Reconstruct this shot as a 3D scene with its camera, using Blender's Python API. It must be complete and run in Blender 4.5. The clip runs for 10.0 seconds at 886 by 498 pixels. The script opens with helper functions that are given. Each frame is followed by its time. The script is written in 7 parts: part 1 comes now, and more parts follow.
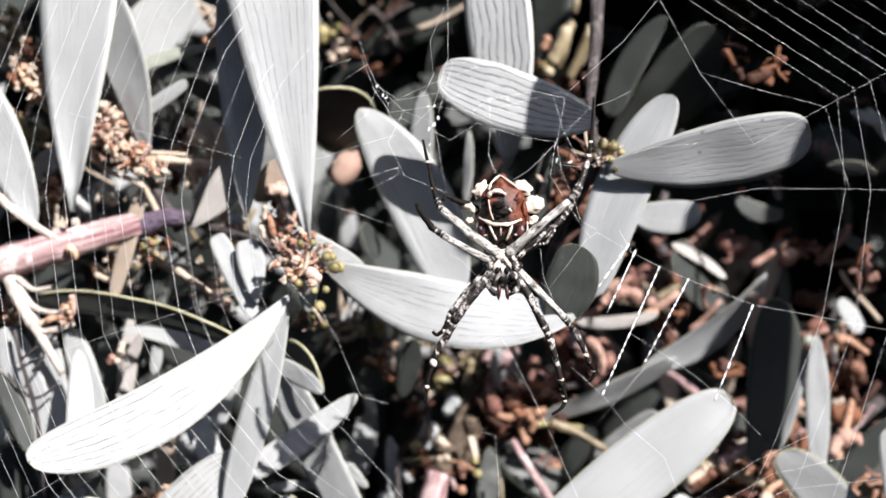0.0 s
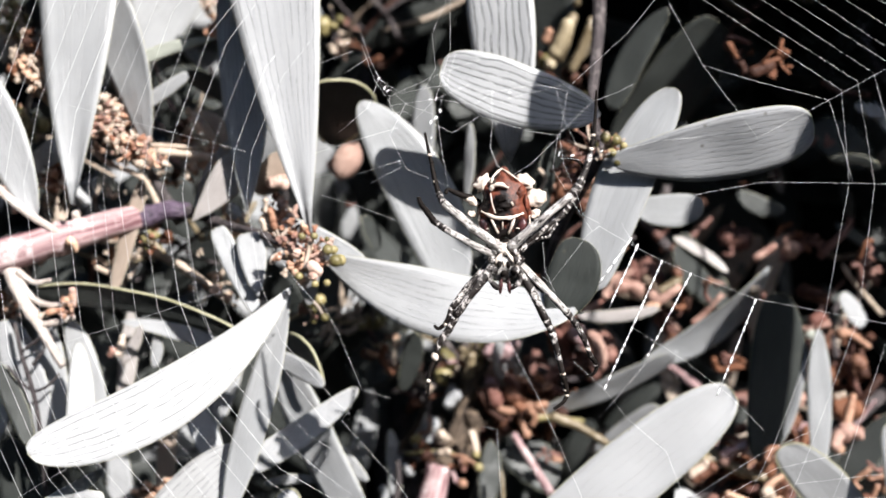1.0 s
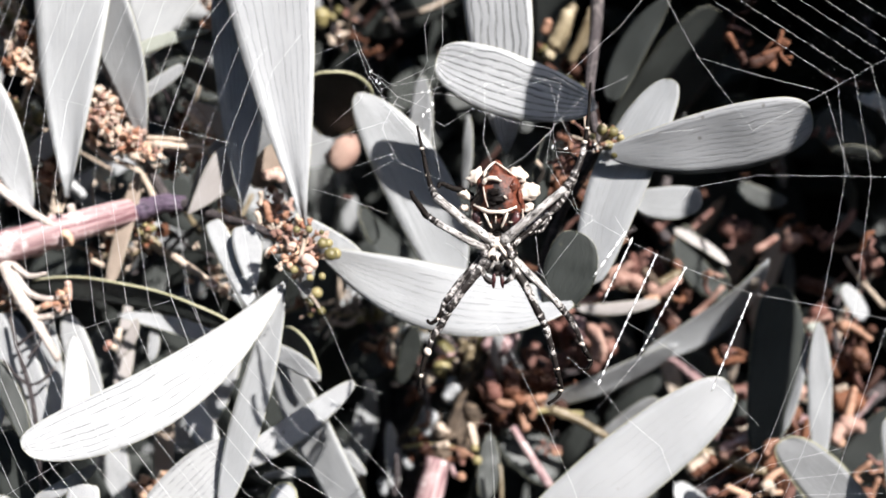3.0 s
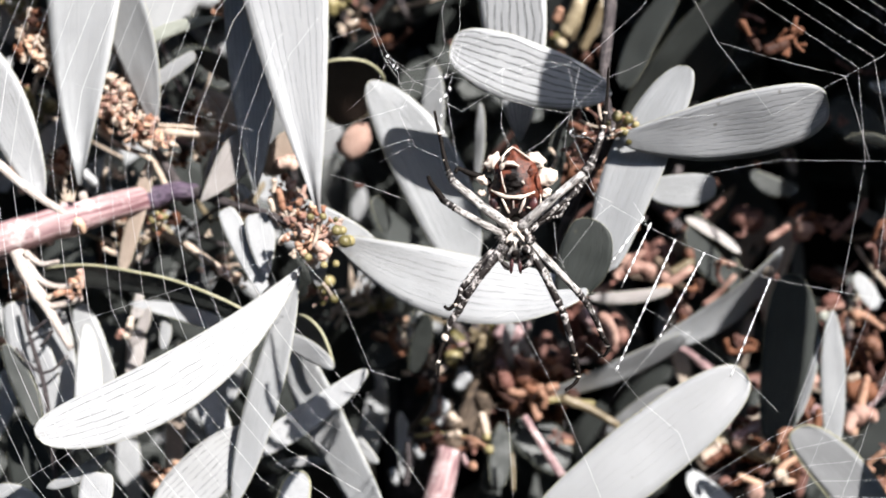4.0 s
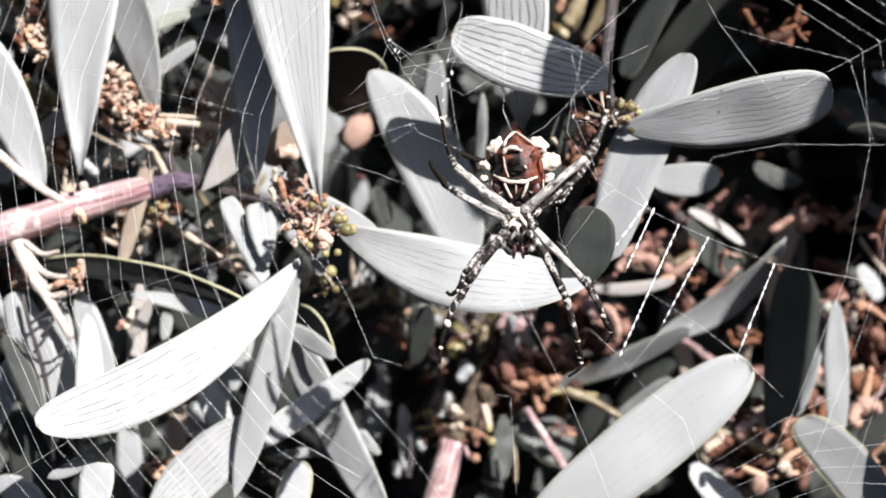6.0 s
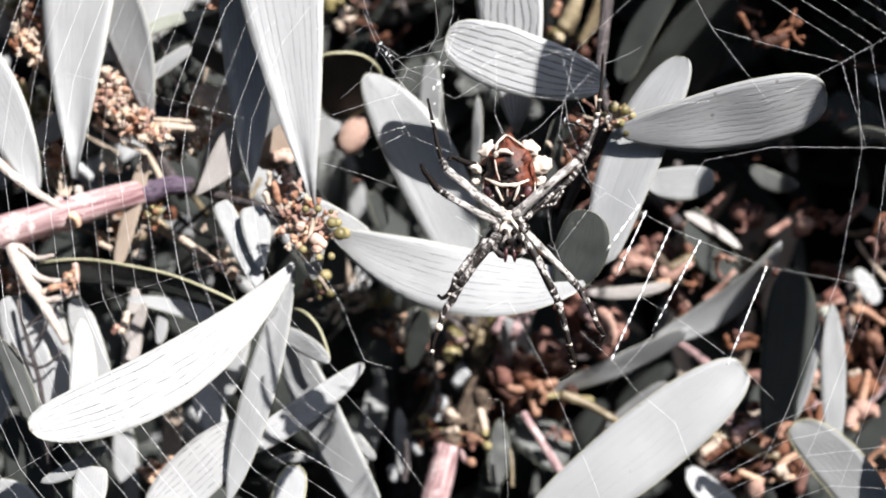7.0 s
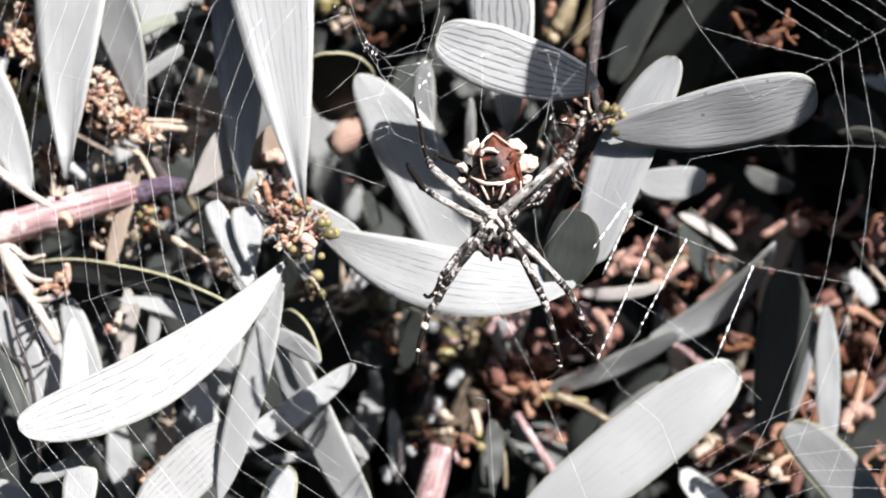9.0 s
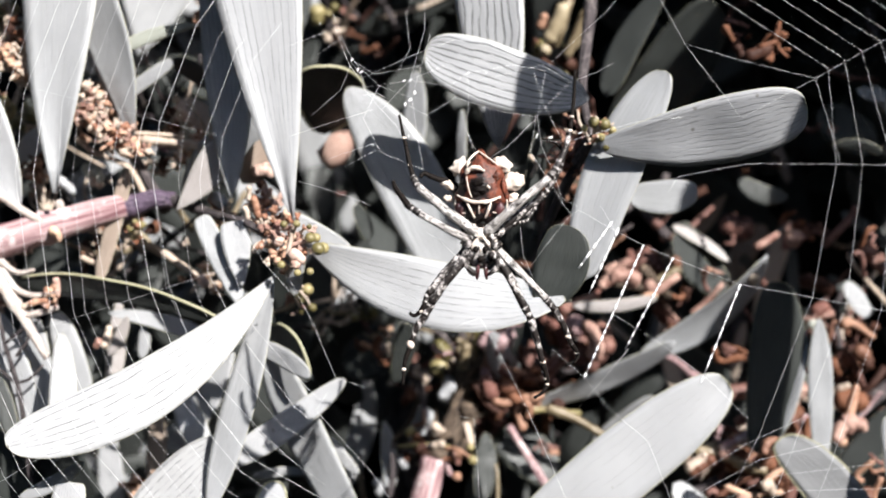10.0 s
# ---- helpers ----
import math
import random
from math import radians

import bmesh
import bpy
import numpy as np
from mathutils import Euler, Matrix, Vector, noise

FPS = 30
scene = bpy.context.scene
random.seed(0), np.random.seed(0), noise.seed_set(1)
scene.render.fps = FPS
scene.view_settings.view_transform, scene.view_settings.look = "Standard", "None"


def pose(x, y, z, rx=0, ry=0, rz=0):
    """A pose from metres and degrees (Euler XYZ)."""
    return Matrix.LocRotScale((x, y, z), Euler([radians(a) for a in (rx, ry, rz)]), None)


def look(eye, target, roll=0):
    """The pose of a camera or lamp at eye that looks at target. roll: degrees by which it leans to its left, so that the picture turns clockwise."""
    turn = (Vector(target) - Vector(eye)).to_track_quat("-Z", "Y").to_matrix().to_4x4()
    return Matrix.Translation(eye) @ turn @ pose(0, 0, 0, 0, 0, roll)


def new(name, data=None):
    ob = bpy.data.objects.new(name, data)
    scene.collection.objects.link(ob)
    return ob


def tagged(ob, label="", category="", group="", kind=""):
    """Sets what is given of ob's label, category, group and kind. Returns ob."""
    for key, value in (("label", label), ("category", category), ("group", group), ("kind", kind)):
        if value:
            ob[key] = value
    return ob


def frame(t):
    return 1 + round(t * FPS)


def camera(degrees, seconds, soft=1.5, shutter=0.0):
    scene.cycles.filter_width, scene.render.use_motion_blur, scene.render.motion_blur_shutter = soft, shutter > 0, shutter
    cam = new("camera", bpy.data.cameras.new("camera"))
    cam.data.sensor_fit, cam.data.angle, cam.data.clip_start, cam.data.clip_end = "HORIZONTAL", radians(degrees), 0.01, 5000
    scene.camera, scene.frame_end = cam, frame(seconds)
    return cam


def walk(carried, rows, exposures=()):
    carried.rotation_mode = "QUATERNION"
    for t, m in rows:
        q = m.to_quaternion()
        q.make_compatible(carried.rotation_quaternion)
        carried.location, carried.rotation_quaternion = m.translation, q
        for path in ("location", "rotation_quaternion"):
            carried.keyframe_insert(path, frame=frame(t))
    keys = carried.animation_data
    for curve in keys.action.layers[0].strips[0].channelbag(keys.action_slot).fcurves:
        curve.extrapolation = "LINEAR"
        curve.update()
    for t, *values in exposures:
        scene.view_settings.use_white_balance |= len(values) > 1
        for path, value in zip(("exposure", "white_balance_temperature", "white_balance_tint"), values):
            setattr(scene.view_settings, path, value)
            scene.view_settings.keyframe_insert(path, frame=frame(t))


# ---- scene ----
cam = camera(40.4, 10.0, 1.3)
PATH = [
    (0, (0.010671, -0.161180, 1.002692), (-0.094400, 1.836057, 1.001184), -0.279),
    (0.5, (0.010078, -0.160770, 1.002736), (-0.092909, 1.836573, 0.998941), -0.248),
    (1, (0.010453, -0.160549, 1.002858), (-0.095307, 1.836602, 0.988628), -0.183),
    (1.5, (0.011615, -0.160202, 1.003125), (-0.097188, 1.836755, 0.985075), -0.171),
    (2, (0.012332, -0.159886, 1.003308), (-0.095153, 1.837092, 0.980420), -0.209),
    (2.5, (0.012939, -0.159556, 1.003727), (-0.102743, 1.836926, 0.977749), -0.196),
    (4, (0.010316, -0.158691, 1.002263), (-0.111672, 1.837170, 0.961554), -0.268),
    (4.5, (0.009705, -0.158523, 1.002057), (-0.114060, 1.837261, 0.962966), -0.267),
    (5, (0.009757, -0.158357, 1.001690), (-0.114503, 1.837427, 0.964158), -0.343),
    (5.5, (0.009806, -0.158055, 1.000233), (-0.113523, 1.837766, 0.961644), -0.311),
    (7, (0.011710, -0.157503, 0.999866), (-0.118423, 1.838041, 0.970356), -0.392),
    (7.5, (0.012434, -0.157146, 0.998953), (-0.119884, 1.838318, 0.974097), -0.363),
    (8, (0.012631, -0.156456, 0.998541), (-0.116102, 1.839260, 0.975169), -0.307),
    (8.5, (0.013860, -0.157594, 0.998389), (-0.127068, 1.837283, 0.973760), -0.363),
    (9, (0.014510, -0.157077, 0.999148), (-0.127829, 1.837726, 0.976693), -0.370),
    (9.5, (0.015496, -0.156418, 1.000730), (-0.133157, 1.837984, 0.984462), -0.430),
    (10, (0.016635, -0.156181, 1.001247), (-0.129874, 1.838355, 0.982305), -0.415),
]
walk(cam, [(t, look(eye, target, roll)) for t, eye, target, roll in PATH])

# ---- light ----
SUN = Vector((0.50, -0.676, 0.54)).normalized()
world = bpy.data.worlds.new("sky")
scene.world = world
world.use_nodes = True
sky = world.node_tree.nodes.new("ShaderNodeTexSky")
sky.sky_type, sky.sun_disc = "NISHITA", False
sky.sun_elevation = math.asin(SUN.z)
sky.sun_rotation = math.atan2(SUN.x, SUN.y)
sky.ozone_density = 2.0
back = world.node_tree.nodes["Background"]
back.inputs["Strength"].default_value = 0.10
world.node_tree.links.new(sky.outputs[0], back.inputs["Color"])
lamp = bpy.data.lights.new("sun", "SUN")
lamp.energy, lamp.angle, lamp.color = 5.0, radians(0.53), (1.0, 0.97, 0.94)
new("sun", lamp).matrix_world = look((0.50, -0.676, 1.54), (0, 0, 1.0))
scene.view_settings.exposure = 1.12
cam.data.dof.use_dof = True
cam.data.dof.focus_distance = 0.172
cam.data.dof.aperture_fstop = 20.0


# ---- materials ----
def material(name, rough=0.6, spec=0.4):
    m = bpy.data.materials.new(name)
    m.use_nodes = True
    nt = m.node_tree
    b = nt.nodes["Principled BSDF"]
    b.inputs["Roughness"].default_value = rough
    b.inputs["Specular IOR Level"].default_value = spec
    return m, nt, b


def node(nt, kind, **values):
    n = nt.nodes.new(kind)
    for k, v in values.items():
        n.inputs[k.replace("_", " ")].default_value = v
    return n


def math_node(nt, op, a, b=None):
    n = nt.nodes.new("ShaderNodeMath")
    n.operation = op
    for i, v in enumerate((a, b)):
        if v is None:
            continue
        if isinstance(v, (int, float)):
            n.inputs[i].default_value = v
        else:
            nt.links.new(v, n.inputs[i])
    return n.outputs[0]


def mix(nt, fac, a, b):
    n = nt.nodes.new("ShaderNodeMix")
    n.data_type = "RGBA"
    for i, v in ((0, fac), (6, a), (7, b)):
        if isinstance(v, (int, float)):
            n.inputs[i].default_value = v
        elif isinstance(v, tuple):
            n.inputs[i].default_value = (*v, 1)
        else:
            nt.links.new(v, n.inputs[i])
    return n.outputs[2]


def ramp(nt, value, lo, hi):
    n = nt.nodes.new("ShaderNodeMapRange")
    n.inputs["From Min"].default_value, n.inputs["From Max"].default_value = lo, hi
    nt.links.new(value, n.inputs["Value"])
    return n.outputs[0]


def speckled(name, dark, light, scale=900.0, rough=0.6, spec=0.4, bump=0.3, spread=0.0, lo=0.3, hi=0.7):
    """A grained surface between two colours; spread varies it from object to object."""
    m, nt, b = material(name, rough, spec)
    tc = nt.nodes.new("ShaderNodeTexCoord")
    fine = node(nt, "ShaderNodeTexNoise", Scale=scale, Detail=5.0, Roughness=0.65)
    broad = node(nt, "ShaderNodeTexNoise", Scale=scale / 6, Detail=2.0)
    for n in (fine, broad):
        nt.links.new(tc.outputs["Object"], n.inputs["Vector"])
    f = math_node(nt, "ADD", math_node(nt, "MULTIPLY", fine.outputs[0], 0.6), math_node(nt, "MULTIPLY", broad.outputs[0], 0.4))
    if spread:
        info = nt.nodes.new("ShaderNodeObjectInfo")
        f = math_node(nt, "ADD", f, math_node(nt, "MULTIPLY", math_node(nt, "SUBTRACT", info.outputs["Random"], 0.5), spread))
    nt.links.new(mix(nt, ramp(nt, f, lo, hi), dark, light), b.inputs["Base Color"])
    bp = node(nt, "ShaderNodeBump", Strength=bump, Distance=0.0002)
    nt.links.new(fine.outputs[0], bp.inputs["Height"])
    nt.links.new(bp.outputs[0], b.inputs["Normal"])
    return m


def leaf_material(name, pale, deep, vein, veins=8.0, strength=0.75, rough=0.5, streaky=0.5, whole=0.0, wide=1.0, wavy=1.0):
    """Grey-green blade: long dark veins that follow the blade, waxy bloom, small specks."""
    m, nt, b = material(name, rough, 0.35)
    uv = nt.nodes.new("ShaderNodeUVMap")
    sep = nt.nodes.new("ShaderNodeSeparateXYZ")
    nt.links.new(uv.outputs[0], sep.inputs[0])
    tc = nt.nodes.new("ShaderNodeTexCoord")
    info = nt.nodes.new("ShaderNodeObjectInfo")
    wander = node(nt, "ShaderNodeTexNoise", Scale=160.0, Detail=2.0)
    broad = node(nt, "ShaderNodeTexNoise", Scale=90.0, Detail=4.0, Roughness=0.6)
    grain = node(nt, "ShaderNodeTexNoise", Scale=2600.0, Detail=3.0)
    speck = node(nt, "ShaderNodeTexVoronoi", Scale=260.0)
    for n in (wander, broad, grain, speck):
        nt.links.new(tc.outputs["Object"], n.inputs["Vector"])
    across = math_node(nt, "ADD", math_node(nt, "MULTIPLY", sep.outputs[1], veins), math_node(nt, "MULTIPLY", wander.outputs[0], 0.9 * wavy))
    off = math_node(nt, "ABSOLUTE", math_node(nt, "SUBTRACT", math_node(nt, "FRACT", across), 0.5))
    line = ramp(nt, off, 0.065 * wide, 0.025 * wide)
    # the veins break up along their length
    stretch = nt.nodes.new("ShaderNodeCombineXYZ")
    nt.links.new(math_node(nt, "MULTIPLY", sep.outputs[0], 14.0), stretch.inputs[0])
    nt.links.new(math_node(nt, "MULTIPLY", sep.outputs[1], veins * 2), stretch.inputs[1])
    nt.links.new(math_node(nt, "MULTIPLY", info.outputs["Random"], 40.0), stretch.inputs[2])
    broken = node(nt, "ShaderNodeTexNoise", Scale=1.0, Detail=2.0)
    nt.links.new(stretch.outputs[0], broken.inputs["Vector"])
    line = math_node(nt, "MULTIPLY", line, ramp(nt, broken.outputs[0], 0.38 - whole, 0.56 - whole))
    streak_at = nt.nodes.new("ShaderNodeCombineXYZ")
    nt.links.new(math_node(nt, "MULTIPLY", sep.outputs[0], 5.0), streak_at.inputs[0])
    nt.links.new(math_node(nt, "MULTIPLY", sep.outputs[1], 60.0), streak_at.inputs[1])
    nt.links.new(math_node(nt, "MULTIPLY", info.outputs["Random"], 90.0), streak_at.inputs[2])
    streak = node(nt, "ShaderNodeTexNoise", Scale=1.0, Detail=3.0)
    nt.links.new(streak_at.outputs[0], streak.inputs["Vector"])
    tone = math_node(nt, "ADD", math_node(nt, "MULTIPLY", broad.outputs[0], 1 - streaky), math_node(nt, "MULTIPLY", streak.outputs[0], streaky))
    tone = math_node(nt, "ADD", tone, math_node(nt, "MULTIPLY", math_node(nt, "SUBTRACT", info.outputs["Random"], 0.5), 0.25))
    col = mix(nt, ramp(nt, tone, 0.3, 0.68), deep, pale)
    col = mix(nt, math_node(nt, "MULTIPLY", line, strength), col, vein)
    spot = math_node(nt, "MULTIPLY", ramp(nt, speck.outputs["Distance"], 0.1, 0.06), ramp(nt, broad.outputs[0], 0.52, 0.6))
    col = mix(nt, math_node(nt, "MULTIPLY", spot, 0.55), col, (0.09, 0.08, 0.06))
    nt.links.new(col, b.inputs["Base Color"])
    h = math_node(nt, "SUBTRACT", math_node(nt, "MULTIPLY", grain.outputs[0], 0.25), math_node(nt, "MULTIPLY", line, 0.6))
    h = math_node(nt, "ADD", h, math_node(nt, "MULTIPLY", streak.outputs[0], streaky))
    bp = node(nt, "ShaderNodeBump", Strength=0.5, Distance=0.00025)
    nt.links.new(h, bp.inputs["Height"])
    nt.links.new(bp.outputs[0], b.inputs["Normal"])
    gloss = math_node(nt, "ADD", math_node(nt, "MULTIPLY", streak.outputs[0], 0.5 * streaky), rough * 0.45)
    nt.links.new(gloss, b.inputs["Roughness"])
    return m


LEAF = leaf_material("grey green leaf", (0.358, 0.362, 0.370), (0.285, 0.290, 0.298), (0.075, 0.078, 0.080), 11.0, 0.85, whole=0.04, wide=0.9)
# Paler copy of the leaf: strong sun is partly put into the colour.
LEAF_BROAD = leaf_material("sunny grey leaf broad veins", (0.395, 0.398, 0.402), (0.335, 0.338, 0.342), (0.06, 0.062, 0.064), 8.5, 0.95, whole=0.0, wide=0.95)
LEAF_BOLD = leaf_material("grey green leaf bold veins", (0.356, 0.360, 0.367), (0.278, 0.283, 0.291), (0.045, 0.048, 0.050), 8.5, 0.95, whole=0.12, wide=1.9, wavy=1.5)
LEAF_LINED = leaf_material("grey green leaf close veins", (0.350, 0.355, 0.365), (0.262, 0.268, 0.278), (0.10, 0.104, 0.108), 12.0, 0.7, whole=0.04, wide=1.3, wavy=1.7)
LEAF_MID = leaf_material("grey green leaf fine veins", (0.372, 0.375, 0.379), (0.298, 0.302, 0.307), (0.075, 0.08, 0.082), 10.0, 0.8, whole=0.0, wide=0.95)
LEAF_SOFT = leaf_material("grey green leaf faint veins", (0.337, 0.342, 0.349), (0.250, 0.256, 0.262), (0.15, 0.155, 0.158), 10.0, 0.4)
LEAF_PLAIN = leaf_material("smooth grey green leaf", (0.285, 0.288, 0.293), (0.258, 0.261, 0.266), (0.25, 0.253, 0.258), 9.0, 0.05, 0.8, 0.02)
# Dark leaf colour; on inner and shaded leaves it carries their shade.
LEAF_DARK_SHADED = leaf_material("dark green leaf with painted shade", (0.050, 0.054, 0.051), (0.025, 0.028, 0.026), (0.02, 0.022, 0.021), 9.0, 0.4, 0.6)
LEAF_GREEN = leaf_material("young green leaf", (0.365, 0.378, 0.335), (0.29, 0.305, 0.262), (0.18, 0.19, 0.15), 6.0, 0.3)
LEAF_DRY = leaf_material("dry tan leaf", (0.39, 0.32, 0.265), (0.26, 0.20, 0.16), (0.12, 0.09, 0.07), 8.0, 0.5, 0.7)
LEAF_ROSY = leaf_material("rosy grey dry leaf", (0.35, 0.325, 0.315), (0.25, 0.225, 0.215), (0.13, 0.11, 0.10), 8.0, 0.5, 0.6)
MARGIN = speckled("pale yellow leaf margin", (0.26, 0.25, 0.15), (0.42, 0.40, 0.28), 700.0, 0.5)


def streaked(name, dark, light, pale, rough=0.7, fine=26.0, flake=260.0, along=5.0):
    """Bark with long ridges, pale flakes and darker grooves along the stem."""
    m, nt, b = material(name, rough, 0.3)
    uv = nt.nodes.new("ShaderNodeUVMap")
    sep = nt.nodes.new("ShaderNodeSeparateXYZ")
    nt.links.new(uv.outputs[0], sep.inputs[0])
    at = nt.nodes.new("ShaderNodeCombineXYZ")
    nt.links.new(math_node(nt, "MULTIPLY", sep.outputs[0], along), at.inputs[0])
    nt.links.new(math_node(nt, "MULTIPLY", sep.outputs[1], fine), at.inputs[1])
    grooves = node(nt, "ShaderNodeTexNoise", Scale=1.0, Detail=4.0, Roughness=0.6)
    nt.links.new(at.outputs[0], grooves.inputs["Vector"])
    tc = nt.nodes.new("ShaderNodeTexCoord")
    flakes = node(nt, "ShaderNodeTexNoise", Scale=flake, Detail=5.0, Roughness=0.7)
    nt.links.new(tc.outputs["Object"], flakes.inputs["Vector"])
    col = mix(nt, ramp(nt, grooves.outputs[0], 0.36, 0.58), dark, light)
    col = mix(nt, ramp(nt, flakes.outputs[0], 0.52, 0.66), col, pale)
    nt.links.new(col, b.inputs["Base Color"])
    bp = node(nt, "ShaderNodeBump", Strength=0.9, Distance=0.0005)
    nt.links.new(math_node(nt, "ADD", grooves.outputs[0], math_node(nt, "MULTIPLY", flakes.outputs[0], 0.4)), bp.inputs["Height"])
    nt.links.new(bp.outputs[0], b.inputs["Normal"])
    return m


BARK_PINK = streaked("pink grey bark", (0.15, 0.065, 0.075), (0.46, 0.32, 0.32), (0.62, 0.53, 0.52), fine=17.0, along=1.6)
BARK_WHITE = streaked("pale dry twig bark", (0.38, 0.29, 0.25), (0.62, 0.55, 0.50), (0.74, 0.70, 0.66))
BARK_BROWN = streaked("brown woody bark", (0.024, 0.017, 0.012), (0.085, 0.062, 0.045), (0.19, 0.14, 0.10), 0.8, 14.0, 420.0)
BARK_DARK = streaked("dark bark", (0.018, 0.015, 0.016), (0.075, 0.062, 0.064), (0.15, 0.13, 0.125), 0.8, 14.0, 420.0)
# Purple grey stands in for a leaf's cast shadow on the stem.
BARK_SHADOW = streaked("purple grey shadowed bark", (0.035, 0.024, 0.04), (0.12, 0.085, 0.125), (0.24, 0.19, 0.22), 0.6, 20.0, 320.0)
TWIG_PALE = speckled("pale straw twig", (0.32, 0.24, 0.18), (0.57, 0.48, 0.40), 600.0, 0.6, 0.35, 0.4)
# Red brown, deepened so that the woody twigs look shaded.
TWIG_RED = speckled("red brown twig", (0.06, 0.028, 0.022), (0.22, 0.11, 0.09), 600.0, 0.65, 0.35, 0.4)
BUD_TAN = speckled("orange tan flower bud", (0.25, 0.11, 0.065), (0.56, 0.37, 0.26), 800.0, 0.6, 0.4, 0.4, 0.6)
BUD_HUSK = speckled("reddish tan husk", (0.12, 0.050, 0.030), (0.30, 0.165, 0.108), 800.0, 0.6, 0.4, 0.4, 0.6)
# Brown husk, its colour deepened for shade that leaves cast there.
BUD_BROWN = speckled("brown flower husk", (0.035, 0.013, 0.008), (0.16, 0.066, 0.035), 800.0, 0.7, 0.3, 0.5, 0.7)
BUD_OLIVE = speckled("olive green bud", (0.10, 0.085, 0.03), (0.28, 0.235, 0.11), 500.0, 0.4, 0.5, 0.2, 0.5)
BUD_PINK = speckled("pale pink gall", (0.30, 0.16, 0.125), (0.58, 0.42, 0.35), 420.0, 0.7, 0.3, 0.8, 0.3, lo=0.4, hi=0.6)
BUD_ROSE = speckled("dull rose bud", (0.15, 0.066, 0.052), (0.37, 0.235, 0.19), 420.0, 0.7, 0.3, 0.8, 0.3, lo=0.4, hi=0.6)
POD = speckled("olive straw seed pod", (0.10, 0.075, 0.04), (0.25, 0.20, 0.13), 500.0, 0.4, 0.5, 0.3)
POD_CREAM = speckled("cream seed pod", (0.22, 0.17, 0.10), (0.46, 0.39, 0.27), 500.0, 0.4, 0.5, 0.3)
# Near-black colour stands in for deep shade inside the shrub.
SHADE = speckled("painted shrub shade", (0.002, 0.002, 0.0018), (0.007, 0.0055, 0.0045), 60.0, 0.95, 0.1)
SKY_BLOCK = speckled("unseen sky-blocking hedge", (0.02, 0.025, 0.018), (0.07, 0.08, 0.05), 40.0, 0.9, 0.1, 0.6)
SOIL = speckled("brown soil", (0.05, 0.035, 0.025), (0.13, 0.10, 0.07), 30.0, 0.95, 0.1, 0.8)
SILK = material("white silk", 0.35, 0.6)[0]
SILK.node_tree.nodes["Principled BSDF"].inputs["Base Color"].default_value = (0.82, 0.82, 0.82, 1)
SILK_FINE = material("fine grey silk", 0.3, 0.6)[0]
SILK_FINE.node_tree.nodes["Principled BSDF"].inputs["Base Color"].default_value = (0.55, 0.55, 0.56, 1)


# ---- building ----
def V(x, y, z):
    """Millimetres from the web's middle, one metre over the ground."""
    return Vector((x / 1000, y / 1000, 1 + z / 1000))


def thing(name, at, label, category, group="", kind=""):
    e = new(name)
    e.empty_display_size = 0.005
    e.matrix_world = Matrix.Translation(at)
    return tagged(e, label, category, group, kind)


def origin(ob):
    p = Vector((0, 0, 0))
    while ob is not None:
        p += ob.location
        ob = ob.parent
    return p


def part(name, mesh, mat, parent, label="", at=None):
    """A bmesh or mesh as one object under parent; world coordinates unless at is given."""
    if isinstance(mesh, bmesh.types.BMesh):
        if at is None:
            bmesh.ops.translate(mesh, verts=mesh.verts, vec=-origin(parent))
        me = bpy.data.meshes.new(name)
        mesh.to_mesh(me)
        mesh.free()
        me.shade_smooth()
        me.materials.append(mat)
    else:
        me = mesh
    ob = new(name, me)
    ob.parent = parent
    if at is not None:
        ob.matrix_basis = at
    return tagged(ob, label)


def smooth_path(points, steps=6):
    """Catmull-Rom through the points."""
    if len(points) < 3:
        return [Vector(p) for p in points]
    p = [points[0] * 2 - points[1], *points, points[-1] * 2 - points[-2]]
    out = []
    for i in range(1, len(p) - 2):
        a, b, c, d = p[i - 1:i + 3]
        for k in range(steps):
            t = k / steps
            out.append(0.5 * (2 * b + (c - a) * t + (2 * a - 5 * b + 4 * c - d) * t * t + (3 * b - a - 3 * c + d) * t ** 3))
    out.append(Vector(points[-1]))
    return out


def add_tube(bm, path, radii, sides=8, uv=True, rough=0.0):
    """A round tube along path, closed at both ends; u runs along it."""
    layer = bm.loops.layers.uv.verify() if uv else None
    n = len(path)
    if not hasattr(radii, "__len__"):
        radii = [radii] * n
    rings = []
    up = None
    for i, p in enumerate(path):
        d = (path[min(i + 1, n - 1)] - path[max(i - 1, 0)]).normalized()
        if up is None:
            up = d.orthogonal().normalized()
        up = (up - d * up.dot(d)).normalized()
        side = d.cross(up)
        ring = []
        for k in range(sides):
            a = 2 * math.pi * k / sides
            r = radii[i] * (1 + rough * (0.6 * noise.noise(Vector((i * 0.45, k * 1.3, p.x * 300))) + 0.8 * noise.noise(Vector((i * 0.06, k * 2.1, 7.7)))))
            ring.append(bm.verts.new(p + (up * math.cos(a) + side * math.sin(a)) * r))
        rings.append(ring)
    for i in range(n - 1):
        for k in range(sides):
            f = bm.faces.new((rings[i][k], rings[i][(k + 1) % sides], rings[i + 1][(k + 1) % sides], rings[i + 1][k]))
            if uv:
                for loop, u, v in zip(f.loops, (i, i, i + 1, i + 1), (k, k + 1, k + 1, k)):
                    loop[layer].uv = (u / (n - 1), v / sides)
    bm.faces.new(rings[0][::-1])
    bm.faces.new(rings[-1])
    return bm


